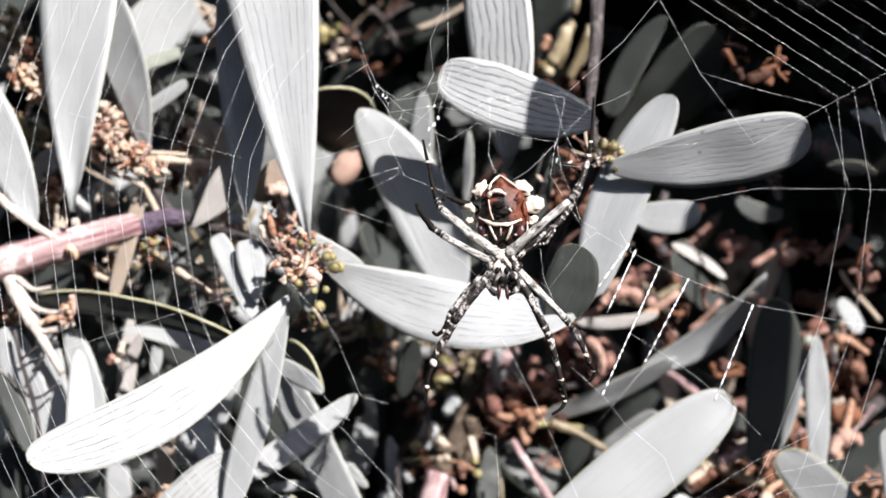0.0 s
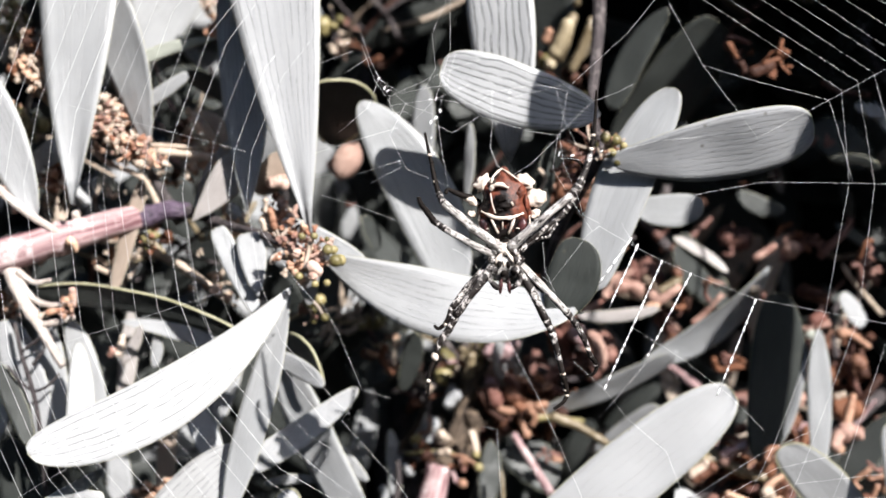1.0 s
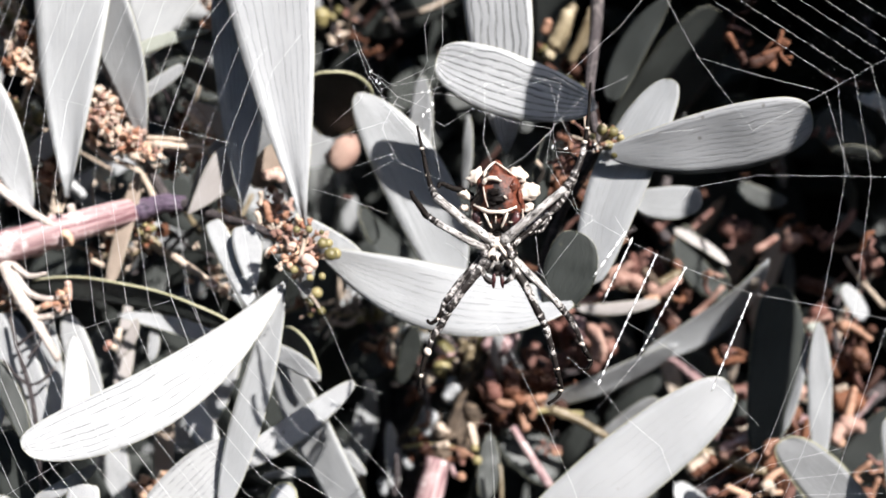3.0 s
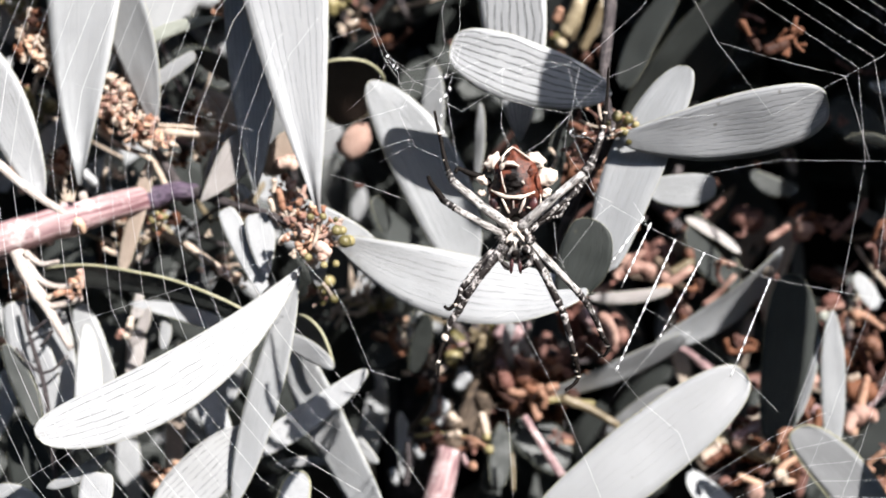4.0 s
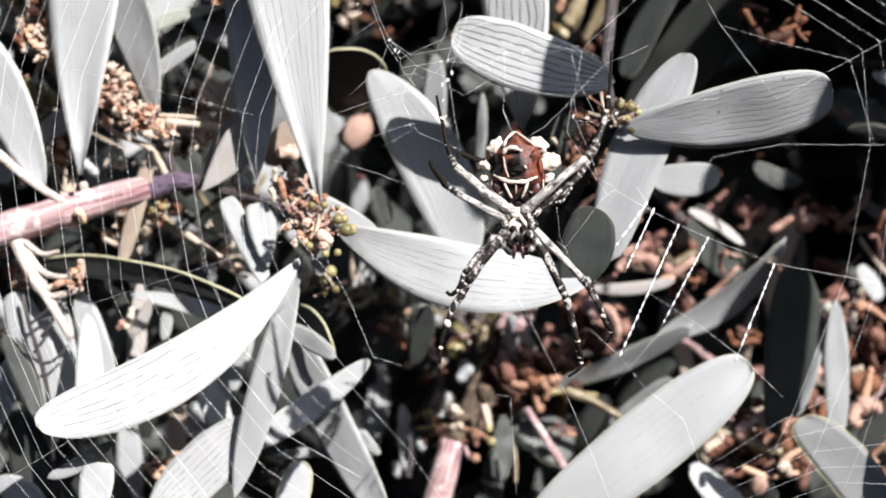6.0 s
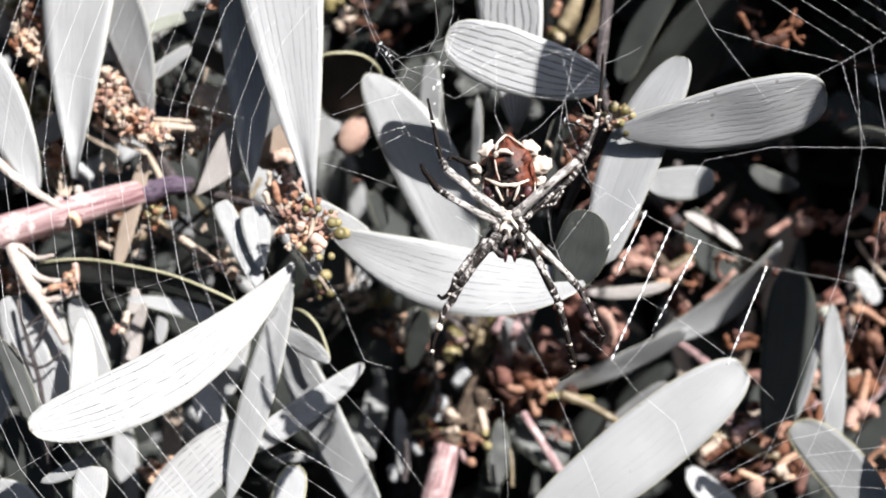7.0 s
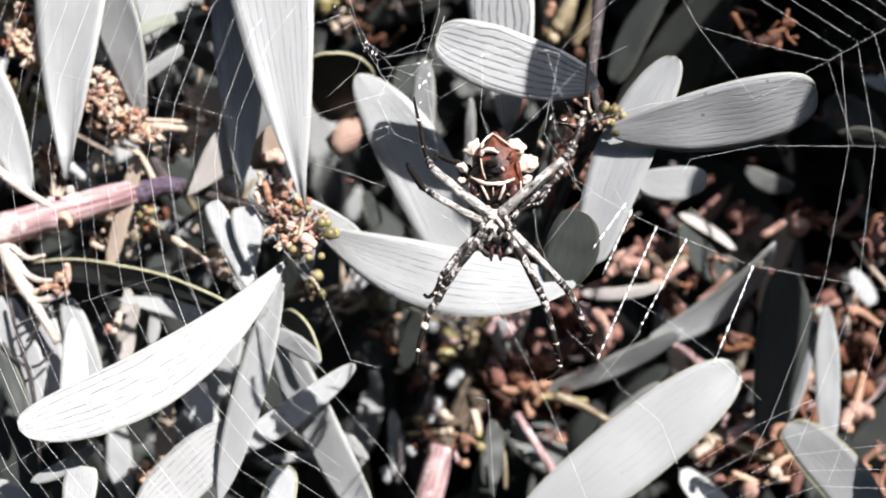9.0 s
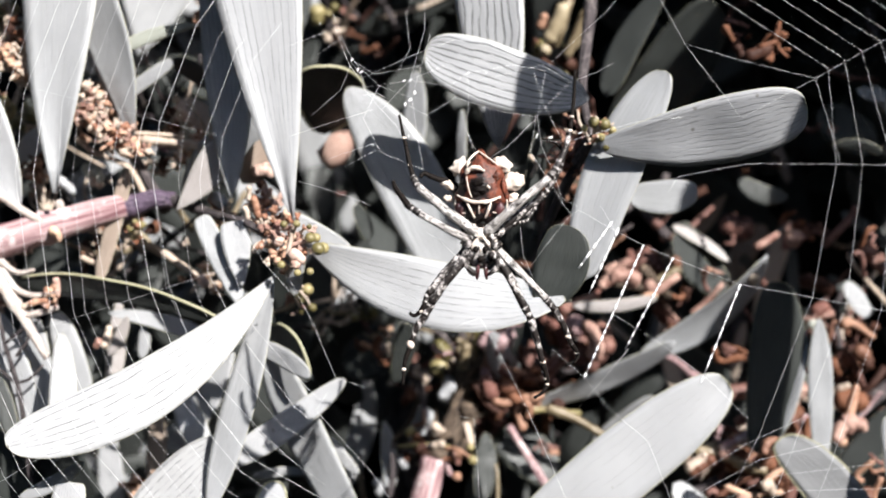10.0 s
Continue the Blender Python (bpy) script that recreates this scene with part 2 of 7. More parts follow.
def taper(n, a, b, knots=()):
    """n radii in millimetres from a to b; knots: (place along, swelling, width)."""
    return [(a + (b - a) * i / (n - 1) + sum(h * math.exp(-((i / (n - 1) - s) / w) ** 2) for s, h, w in knots)) / 1000 for i in range(n)]


def twig(parent, points, a, b, mat, name="twig", knots=(), label="", sides=9):
    path = smooth_path([V(*p) for p in points])
    radii = taper(len(path), a, b, knots)
    if name in ("stub", "pod"):
        # short pieces have blunt round ends and a lumpy skin
        path = smooth_path(path, 2)
        n = len(path)
        far = sum((q - p).length for p, q in zip(path, path[1:]))
        seed = points[0][0]
        radii = []
        for i in range(n):
            s = i / (n - 1)
            r = (a + (b - a) * s) / 1000
            end = min(1.0, (min(s, 1 - s) * far + 0.00005) / r)
            radii.append(r * math.sqrt(1 - (1 - end) ** 2) * (1 + (0.12 if name == "pod" else 0.35) * noise.noise(Vector((seed, s * far * 420, 2.2)))))
        return part(name, add_tube(bmesh.new(), path, radii, sides + 3, True, 0.15 if name == "pod" else 0.4), mat, parent, label)
    return part(name, add_tube(bmesh.new(), path, radii, sides, True, 0.18), mat, parent, label)


def leaf_frame(base, tip, roll):
    axis = tip - base
    length = axis.length
    axis.normalize()
    n = Vector((0, -1, 0))
    n = (n - axis * n.dot(axis)).normalized()
    side = axis.cross(n)
    c, s = math.cos(radians(roll)), math.sin(radians(roll))
    return axis, length, n * c + side * s, side * c - n * s


def leaf_blade(base, tip, width, bow=0.0, arch=0.0, roll=0.0, cup=0.03, a=0.8, b=0.5, twist=0.0, rows=26, cols=8, thick=0.00045, wave=0.012):
    """The two skins of a long blade, and the line of its edge. width in metres; bow and arch as shares of the length."""
    axis, length, n, side = leaf_frame(base, tip, roll)
    peak = (a / (a + b)) ** a * (b / (a + b)) ** b
    seed = base.x * 900 + base.z * 700
    bm = bmesh.new()
    layer = bm.loops.layers.uv.verify()
    top, low = [], []
    for i in range(rows + 1):
        s = i / rows
        s = 1 - (1 - s) ** 1.5 if s > 0 else 0
        w = 0.5 * width * max(0.035, s ** a * (1 - s) ** b / peak)
        if i == rows:
            w = 0.01 * width
        w *= 1 + 0.035 * noise.noise(Vector((s * 5, seed, 0)))
        mid = base + axis * (s * length) + side * (bow * length * 4 * s * (1 - s)) + n * (arch * length * 4 * s * (1 - s))
        tw = radians(twist) * (s - 0.5)
        sd = side * math.cos(tw) + n * math.sin(tw)
        nn = n * math.cos(tw) - side * math.sin(tw)
        rt, rl = [], []
        for k in range(cols + 1):
            v = 2 * k / cols - 1
            wob = wave * length * noise.noise(Vector((s * 4, v * 0.8, seed)))
            p = mid + sd * (v * w) + nn * (cup * width * (v * v - 0.4) + wob)
            th = thick * (1 - 0.75 * v * v)
            rt.append(bm.verts.new(p + nn * th * 0.5))
            rl.append(bm.verts.new(p - nn * th * 0.5))
        top.append(rt)
        low.append(rl)

    def face(vs, uvs):
        f = bm.faces.new(vs)
        for loop, t in zip(f.loops, uvs):
            loop[layer].uv = t

    for i in range(rows):
        for k in range(cols):
            q = ((i, k), (i + 1, k), (i + 1, k + 1), (i, k + 1))
            t = [(x / rows, y / cols) for x, y in q]
            face([top[x][y] for x, y in q], t)
            face([low[x][y] for x, y in q][::-1], t[::-1])
        for k in (0, cols):
            q = [top[i][k], low[i][k], low[i + 1][k], top[i + 1][k]]
            t = [(i / rows, k / cols)] * 2 + [((i + 1) / rows, k / cols)] * 2
            face(q if k == 0 else q[::-1], t if k == 0 else t[::-1])
    for i in (0, rows):
        for k in range(cols):
            q = [top[i][k], top[i][k + 1], low[i][k + 1], low[i][k]]
            face(q if i == 0 else q[::-1], [(i / rows, k / cols)] * 4)
    bmesh.ops.recalc_face_normals(bm, faces=bm.faces)
    edge = [(top[i][0].co + low[i][0].co) / 2 for i in range(1, rows + 1)]
    edge += [(top[i][cols].co + low[i][cols].co) / 2 for i in range(rows, 0, -1)]
    return bm, edge


def leaf(parent, base, tip, width, bow=0.0, arch=0.0, roll=0.0, mat=None, rim=0.05, label="", one_side=False, **shape):
    """A leaf from its stalk's end to its tip, in millimetres, with its pale margin as a part."""
    bm, edge = leaf_blade(V(*base), V(*tip), width / 1000, bow, arch, roll, **shape)
    blade = part("leaf", bm, mat or LEAF, parent, label)
    if one_side:
        edge = edge[:len(edge) // 2]
    if rim:
        part("margin", add_tube(bmesh.new(), edge, rim / 1000, 5), MARGIN, blade, "pale raised leaf margin")
    return blade


def lump(seed, rough=0.4, stretch=1.5, lobes=4, flat=0.55):
    """A ragged floret of about radius one: uneven scales grown together round a heart."""
    rng = random.Random(seed)
    bm = bmesh.new()
    bmesh.ops.create_icosphere(bm, subdivisions=3 if lobes > 1 else 2, radius=1)
    ways = [(Vector((rng.uniform(-1, 1), rng.uniform(-1, 1), rng.uniform(-0.5, 1.3))).normalized(), rng.uniform(0.6, 1.25), rng.uniform(2.5, 7)) for _ in range(lobes)]
    for v in bm.verts:
        way = v.co.normalized()
        r = 1.0
        if lobes > 1:
            r = max(0.42, max(size * math.exp(sharp * (way.dot(d) - 1)) for d, size, sharp in ways))
        r *= 1 + 0.5 * rough * noise.noise(way * 1.8 + Vector((seed * 7.3, seed, 0)))
        v.co = Vector((way.x * (0.75 + 0.25 * flat), way.y * (0.35 + 0.65 * flat), way.z * stretch)) * r
    return bm


def lump_mesh(name, mat, seed, **kw):
    bm = lump(seed, **kw)
    me = bpy.data.meshes.new(name)
    bm.to_mesh(me)
    bm.free()
    me.shade_smooth()
    me.materials.append(mat)
    return me


BUDS = {k: [lump_mesh("bud", m, i + 3, rough=r, stretch=st, lobes=n, flat=f) for i in range(5)] for k, (m, r, st, n, f) in {
    "tan": (BUD_TAN, 0.6, 1.1, 5, 0.75), "husk": (BUD_HUSK, 0.6, 1.1, 5, 0.75), "rose": (BUD_ROSE, 0.8, 1.1, 3, 0.8), "brown": (BUD_BROWN, 0.8, 1.2, 5, 0.6), "olive": (BUD_OLIVE, 0.15, 1.05, 1, 1), "pink": (BUD_PINK, 0.8, 1.1, 3, 0.8),
    "ball": (BUD_PINK, 1.0, 1.35, 1, 1), "pale": (TWIG_PALE, 0.7, 1.1, 4, 0.8), "red": (TWIG_RED, 0.8, 1.4, 5, 0.6)}.items()}


CROOKED = {"brown": BUD_BROWN, "red": TWIG_RED, "rose": BUD_ROSE, "husk": BUD_HUSK}


def buds(parent, centre, spread, count, kinds, size, seed, stalks=TWIG_PALE, core=None):
    """A cluster of buds on short stalks round a centre; spread: three half-widths, all in millimetres."""
    rng = random.Random(seed)
    mid = V(*centre)
    root = V(*core) if core else mid + Vector((0, spread[1] / 1000 * 0.6, 0))
    for _ in range(count):
        while True:
            q = Vector([rng.uniform(-1, 1) for _ in range(3)])
            if q.length < 1:
                break
        p = mid + Vector([c * s / 1000 for c, s in zip(q, spread)])
        way = (p - root).normalized()
        r = size / 1000 * (0.5 + 0.85 * rng.random() ** 1.6 if count > 1 else 1)
        kind = rng.choice(kinds)
        turn = way.to_track_quat("Z", "Y").to_matrix().to_4x4() @ pose(0, 0, 0, rng.uniform(-50, 50), rng.uniform(-50, 50), 0)
        if size >= 1.5 and kind in CROOKED and rng.random() < 0.7:
            along = Vector((rng.uniform(-1, 1), rng.uniform(-0.3, 0.3), rng.uniform(-1, 1))).normalized() * r * rng.uniform(1.2, 2.6)
            hook = Vector([rng.uniform(-1, 1) for _ in range(3)]) * r * 0.9
            path = smooth_path([p - along, p + hook, p + along * 0.7 - hook * rng.uniform(0, 1)], 4)
            part("stub", add_tube(bmesh.new(), path, taper(len(path), r * 1000 * rng.uniform(0.3, 0.6), r * 1000 * 0.28), 7), CROOKED[kind], parent)
            continue
        bud = part("bud", rng.choice(BUDS[kind]), None, parent, "", Matrix.Translation(p - origin(parent)) @ turn @ Matrix.Diagonal((r, r, r * (1.0 if kind == "olive" else rng.choice((0.85, 1, 1.1, 1.3))), 1)))
        if stalks and rng.random() < 0.45:
            bend = (root + p) / 2 + Vector([rng.uniform(-1, 1) * (p - root).length * 0.15 for _ in range(3)])
            path = smooth_path([root, bend, p], 3)
            part("stalk", add_tube(bmesh.new(), path, taper(len(path), 0.32, 0.2), 5), stalks, parent)


def tangle(parent, centre, spread, count, seed, mats, thick=0.5, reach=12):
    """Short crooked twigs crossing one another through a box, in millimetres."""
    rng = random.Random(seed)
    for _ in range(count):
        p = Vector([c + rng.uniform(-1, 1) * s for c, s in zip(centre, spread)])
        way = Vector((rng.uniform(-1, 1), rng.uniform(-0.4, 0.4), rng.uniform(-0.2, 1))).normalized()
        far = reach * rng.uniform(0.5, 1.3)
        bend = Vector([rng.uniform(-1, 1) for _ in range(3)]) * far * 0.18
        a = thick * rng.uniform(0.5, 1.4)
        twig(parent, [p, p + way * far * 0.5 + bend, p + way * far], a, a * 0.6, rng.choice(mats), knots=((rng.random(), a * 0.4, 0.06),), sides=7)

# ---- leafy branches ----

main = thing("leafy_branch", V(-78.6, 62.0, -1.6), "pink-barked shrub branch with long pale grey-green leaves and bud clusters", "branch", "branches of the shrub")
twig(main, [(-96.0, 49.0, -5.5), (-79.9, 50.0, 0.2), (-67.7, 53.0, 4.1), (-57.3, 58.0, 7.4)], 3.70, 2.50, BARK_PINK, "stem", ((0.62, 0.5, 0.03),), label="thick pale pink ridged stem")
twig(main, [(-58.2, 58.0, 6.8), (-54.9, 59.0, 7.8), (-51.8, 59.0, 8.6), (-48.1, 59.0, 8.4)], 2.37, 1.54, BARK_SHADOW, "stem", ((0.2, 0.25, 0.06), (0.75, 0.2, 0.05)), label="bend of the stem painted in purple-grey shadow")
twig(main, [(-49.1, 59.0, 8.6), (-44.4, 57.0, 7.2), (-40.0, 54.0, 5.8), (-31.2, 46.0, 3.7), (-25.1, 42.0, 0.6)], 1.19, 0.55, BARK_DARK, "stem", ((0.3, 0.25, 0.03), (0.7, 0.2, 0.04)), label="dark thin end of the stem")
twig(main, [(-78.5, 50.0, -1.1), (-76.1, 49.0, -6.4), (-72.6, 49.0, -11.9), (-68.5, 50.0, -19.5)], 1.48, 0.69, BARK_WHITE, "twig", ((0.55, 0.4, 0.05),))
twig(main, [(-76.2, 49.0, -3.8), (-73.4, 49.0, -7.4), (-69.8, 49.0, -8.4), (-66.1, 49.0, -7.8)], 0.69, 0.44, BARK_WHITE, "twig")
twig(main, [(-76.4, 49.0, -2.3), (-73.4, 49.0, -4.3), (-70.3, 49.0, -3.9)], 0.69, 0.34, BARK_WHITE, "twig")
twig(main, [(-72.4, 49.0, -10.4), (-70.9, 49.0, -9.9), (-69.8, 49.0, -8.9)], 0.69, 0.39, TWIG_PALE, "twig")
twig(main, [(-72.4, 49.0, -11.9), (-69.3, 49.0, -11.4), (-66.1, 49.0, -10.4)], 0.69, 0.49, BARK_WHITE, "twig")
twig(main, [(-81.9, 50.0, 13.8), (-75.8, 50.0, 8.7), (-69.6, 50.0, 4.7), (-66.3, 52.0, 2.6)], 0.89, 0.59, BARK_WHITE, "twig")
twig(main, [(-66.2, 58.0, 20.1), (-63.2, 60.0, 17.3), (-58.5, 62.0, 15.3), (-56.6, 63.0, 12.7), (-55.0, 63.0, 9.5)], 0.52, 0.62, TWIG_PALE, "twig")
twig(main, [(-59.2, 66.0, 2.6), (-55.5, 72.0, -0.8), (-50.9, 76.0, -4.8)], 0.98, 0.54, TWIG_PALE, "twig")
leaf(main, (-22.5, 40.0, 4.2), (-36.8, 46.0, 103.1), 19.4, 0, 0.02, -3, LEAF, a=1.0, b=0.5)
leaf(main, (-35.3, 50.0, 8.3), (-37.7, 50.0, 51.4), 8.7, 0.02, 0, 10, LEAF, b=0.5)
leaf(main, (-22.7, 48.0, 5.5), (-24.3, 50.0, -8.4), 5.1, 0.05, 0, 30, LEAF, a=0.5, b=0.5)
leaf(main, (-48.8, 66.0, 7.7), (-31.9, 60.0, 23.4), 8.8, -0.05, 0, 25, LEAF_SOFT)
leaf(main, (-25.5, 40.0, -4.7), (-64.8, 25.0, -30.7), 10.1, -0.1, 0.03, 6, LEAF_BROAD, a=0.85, b=0.42)
leaf(main, (-26.2, 42.0, -5.3), (-37.4, 40.0, -45.1), 5.7, 0, 0, 6, LEAF_SOFT, a=0.85, b=0.7)
leaf(main, (-34.58, 43.5, -32.49), (-52.24, 42.5, -48.77), 9.6, 0, 0, 14, LEAF_BROAD, a=0.5, b=0.5)
leaf(main, (-21.3, 43.0, 0.6), (22.1, 40.0, -9.1), 11.4, 0.085, 0, -8, LEAF_MID, a=0.8, b=0.62, cup=0.03, twist=55)
leaf(main, (1.6, 62.0, -7.0), (-16.3, 60.0, 28.5), 12.3, 0.055, 0.02, 5, LEAF_SOFT, a=0.5, b=0.55)
leaf(main, (-24.5, 80.0, 22.0), (-20.8, 64.0, 33.2), 13.1, 0.05, 0, 20, LEAF_DARK_SHADED, rim=0.3, a=0.7, b=0.4)
leaf(main, (-32.21, 46, -10.79), (-40.27, 48, 5.18), 3.8, 0, 0, 8, LEAF, a=0.45, b=0.2)
leaf(main, (-32.33, 45, -6.7), (-34.04, 46, 4.3), 5.0, 0, 0, 8, LEAF, a=0.7, b=0.2)
buds(main, (-23.0, 38.0, 0.9), (5.0, 1.7, 4.8), 44, ['tan', 'pink', 'tan', 'pink', 'pale'], 1.30, 11, TWIG_PALE, core=(-25.1, 42.0, 0.6))
buds(main, (-18.0, 36.0, 1.3), (0.2, 0.1, 0.2), 1, ['olive'], 0.78, 12, TWIG_PALE, core=(-21.4, 40.0, 0.4))
buds(main, (-16.8, 36.0, -0.4), (0.2, 0.1, 0.2), 1, ['olive'], 1.01, 13, TWIG_PALE, core=(-21.4, 40.0, -0.5))
buds(main, (-19.3, 37.0, -4.0), (0.2, 0.1, 0.2), 1, ['olive'], 0.65, 15, TWIG_PALE, core=(-21.8, 40.0, -1.3))
buds(main, (-25.1, 40.0, -2.7), (0.2, 0.1, 0.2), 1, ['olive'], 0.75, 16, TWIG_PALE, core=(-23.8, 40.0, -0.3))
buds(main, (-25.8, 42.0, 2.7), (2.3, 0.6, 3.4), 9, ['pale', 'pink'], 1.43, 17, TWIG_PALE)
buds(main, (-28.5, 47.0, 7.1), (2.3, 0.8, 2.9), 14, ['tan', 'pink', 'tan'], 1.66, 18, TWIG_PALE)
buds(main, (-21.3, 37.0, -0.8), (1.9, 0.6, 2.0), 12, ['pink', 'tan'], 1.30, 19, TWIG_PALE)
leaf(main, (-29.05, 46, 5.99), (-13.68, 45, -0.26), 4.8, 0.02, 0, 5, LEAF_MID, a=0.4, b=0.7)
buds(main, (-29.6, 48.0, 6.0), (3.3, 1.2, 4.1), 34, ['tan', 'tan', 'pink', 'pale'], 1.27, 13, TWIG_PALE, core=(-28.3, 46.0, 2.5))
buds(main, (-24.9, 60.0, -10.5), (3.3, 1.2, 2.9), 12, ['olive', 'pink'], 1.14, 14, TWIG_PALE, core=(-26.4, 58.0, -6.8))

right = thing("leafy_branch", V(27.0, 44.0, 17.2), "slender dark twig with broad striped grey-green leaves and yellow buds", "branch", "branches of the shrub")
twig(right, [(28.3, 70.0, 55.0), (27.3, 62.0, 40.7), (25.5, 52.0, 27.1), (26.7, 46.0, 17.8)], 1.53, 0.61, BARK_DARK, "stem")
twig(right, [(26.7, 46.0, 17.8), (23.7, 52.0, 12.3), (19.5, 60.0, 3.4), (17.1, 66.0, -5.1)], 1.12, 0.71, BARK_DARK, "stem")
leaf(right, (27.0, 42.0, 16.0), (59.8, 36.0, 21.2), 11.8, 0.03, 0.02, 29, LEAF_LINED, a=0.72, b=0.36)
leaf(right, (24.7, 45.0, -6.3), (38.7, 44.0, 28.4), 9.4, -0.05, 0, -12, LEAF_SOFT, a=0.45, b=0.42)
leaf(right, (26.3, 44.0, 23.9), (-0.5, 42.0, 32.1), 10.5, -0.03, 0.03, -3, LEAF_BOLD, a=0.55, b=0.36)
leaf(right, (11.14, 53, 16.75), (7.13, 55, 60.85), 12.4, 0.02, 0, -18, LEAF_BOLD, a=0.75, b=0.5)
leaf(right, (18.1, 41.0, -11.0), (22.9, 40.0, 3.0), 8.7, 0.05, 0, 0, LEAF_DARK_SHADED, rim=0.03, a=0.6, b=0.4)
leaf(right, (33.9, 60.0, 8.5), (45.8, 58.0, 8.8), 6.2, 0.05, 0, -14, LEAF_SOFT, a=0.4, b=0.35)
# These two leaves get their shade from the dark leaf colour.
leaf(right, (33.84, 106, 23.31), (54.18, 92, 48.51), 14.5, 0.06, 0, 20, LEAF_DARK_SHADED, rim=0.02, a=0.5, b=0.4)
leaf(right, (31.4, 84, 28.86), (42.46, 80, 48.64), 6.4, -0.06, 0, -25, LEAF_DARK_SHADED, rim=0.02, a=0.4, b=0.5)
leaf(right, (2.55, 78, 11.04), (3.41, 77, 25.98), 2.5, 0.02, 0, -34, LEAF_SOFT, a=0.5, b=0.5)
buds(right, (27.8, 42.0, 18.2), (3.6, 1.1, 2.7), 24, ['olive', 'husk', 'pale'], 0.76, 21, TWIG_PALE, core=(26.6, 44.0, 17.2))
buds(right, (23.9, 56.0, 20.6), (3.6, 1.2, 6.1), 14, ['husk', 'brown', 'rose'], 1.02, 22, TWIG_PALE, core=(26.3, 54.0, 19.4))
leaf(right, (15.84, 64, 3.98), (18.6, 62, 20.91), 4.5, 0, 0, 40, LEAF_DARK_SHADED, rim=0.02, a=0.6, b=0.5)

upper = thing("leafy_branch", V(-66.5, 56.0, 22.3), "shrub branch with hanging grey leaves and dry orange flower heads", "branch", "branches of the shrub")
twig(upper, [(-60.9, 68.0, 20.9), (-56.4, 66.0, 14.4), (-50.7, 62.0, 6.6)], 0.74, 1.17, BARK_DARK, "stem")
leaf(upper, (-65.1, 46.0, 9.4), (-65.2, 58.0, 92.1), 17.0, 0, 0.02, -8, LEAF_SOFT, a=0.9, b=0.5)
leaf(upper, (-53.54, 53, 19.09), (-67.94, 55, 57.26), 11.0, 0.05, 0, -26, LEAF_SOFT, a=0.75, b=0.5)
leaf(upper, (-73.26, 50, 6.31), (-93.92, 52, 41.98), 9.6, 0.05, 0, 0, LEAF, a=0.7, b=0.5)
leaf(upper, (-60.03, 57, 34.29), (-42.04, 55, 39.5), 2.4, -0.05, 0, 8, LEAF_GREEN, a=0.35, b=0.6)
leaf(upper, (-58.96, 57, 25.88), (-47.32, 56, 33.29), 2.5, 0, 0, 6, LEAF, a=0.3, b=0.25)
leaf(upper, (-75.8, 100.0, 41.0), (-60.4, 104.0, 64.0), 16.0, 0, 0, 10, LEAF_SOFT, a=0.5, b=0.4)
leaf(upper, (-53.9, 108.0, 33.1), (-67.9, 112.0, 41.4), 7.6, 0.1, 0, 20, LEAF_DARK_SHADED, a=0.5, b=0.4)
leaf(upper, (-79.3, 60.0, 15.5), (-72.1, 62.0, 22.2), 4.4, 0, 0, 0, LEAF_SOFT, a=0.5, b=0.4)
buds(upper, (-62.6, 62.0, 24.0), (5.2, 1.7, 6.5), 74, ['tan', 'tan', 'pink', 'pale', 'tan'], 1.46, 31, TWIG_PALE, core=(-61.3, 66.0, 18.8))
buds(upper, (-60.2, 64.0, 20.2), (4.4, 1.5, 3.2), 26, ['tan', 'brown'], 0.95, 32, TWIG_PALE, core=(-59.2, 66.0, 16.6))
buds(upper, (-78.8, 66.0, 37.3), (5.1, 1.7, 5.3), 54, ['tan', 'pale'], 1.38, 33, TWIG_PALE, core=(-76.9, 68.0, 28.8))
buds(upper, (-91.9, 84.0, 48.3), (4.6, 1.8, 5.7), 26, ['tan', 'olive'], 1.03, 34, TWIG_PALE, core=(-87.1, 84.0, 38.9))
buds(upper, (-50.6, 92.0, 49.8), (3.1, 1.7, 5.0), 28, ['tan', 'brown'], 1.19, 35, TWIG_PALE, core=(-55.3, 94.0, 55.6))
buds(upper, (-77.8, 70.0, 12.0), (3.2, 1.3, 4.3), 20, ['tan', 'brown', 'pale'], 0.87, 36, TWIG_PALE, core=(-74.6, 66.0, 5.9))
buds(upper, (-48.7, 72.0, 20.2), (2.8, 1.3, 3.9), 22, ['tan', 'brown'], 0.98, 37, TWIG_PALE, core=(-55.4, 72.0, 21.4))
twig(upper, [(-58.6, 66.0, 20.1), (-53.2, 68.0, 19.3), (-45.9, 72.0, 18.9)], 0.65, 0.38, TWIG_PALE, "twig")
twig(upper, [(-53.1, 76.0, 29.0), (-49.7, 76.0, 26.1), (-46.4, 74.0, 18.1)], 0.77, 0.50, TWIG_PALE, "twig")
buds(upper, (-90.0, 88.0, 26.4), (3.5, 1.2, 3.5), 10, ['olive', 'pale'], 1.28, 38, TWIG_PALE)

lower = thing("leafy_branch", V(-75.1, 70.0, -18.3), "low shrub branch with crowded narrow grey-green leaves", "branch", "branches of the shrub")
twig(lower, [(-71.38, 50.5, -48.82), (-72.53, 49.5, -31.4), (-73.78, 49.5, -24.11), (-75.76, 49.5, -17.62), (-77.36, 50, -11.65)], 0.48, 0.34, BARK_DARK, "stem")
twig(lower, [(-73.78, 49.5, -23.81), (-71.31, 49, -22.96), (-68.83, 49, -20.57)], 0.30, 0.22, BARK_DARK, "twig")
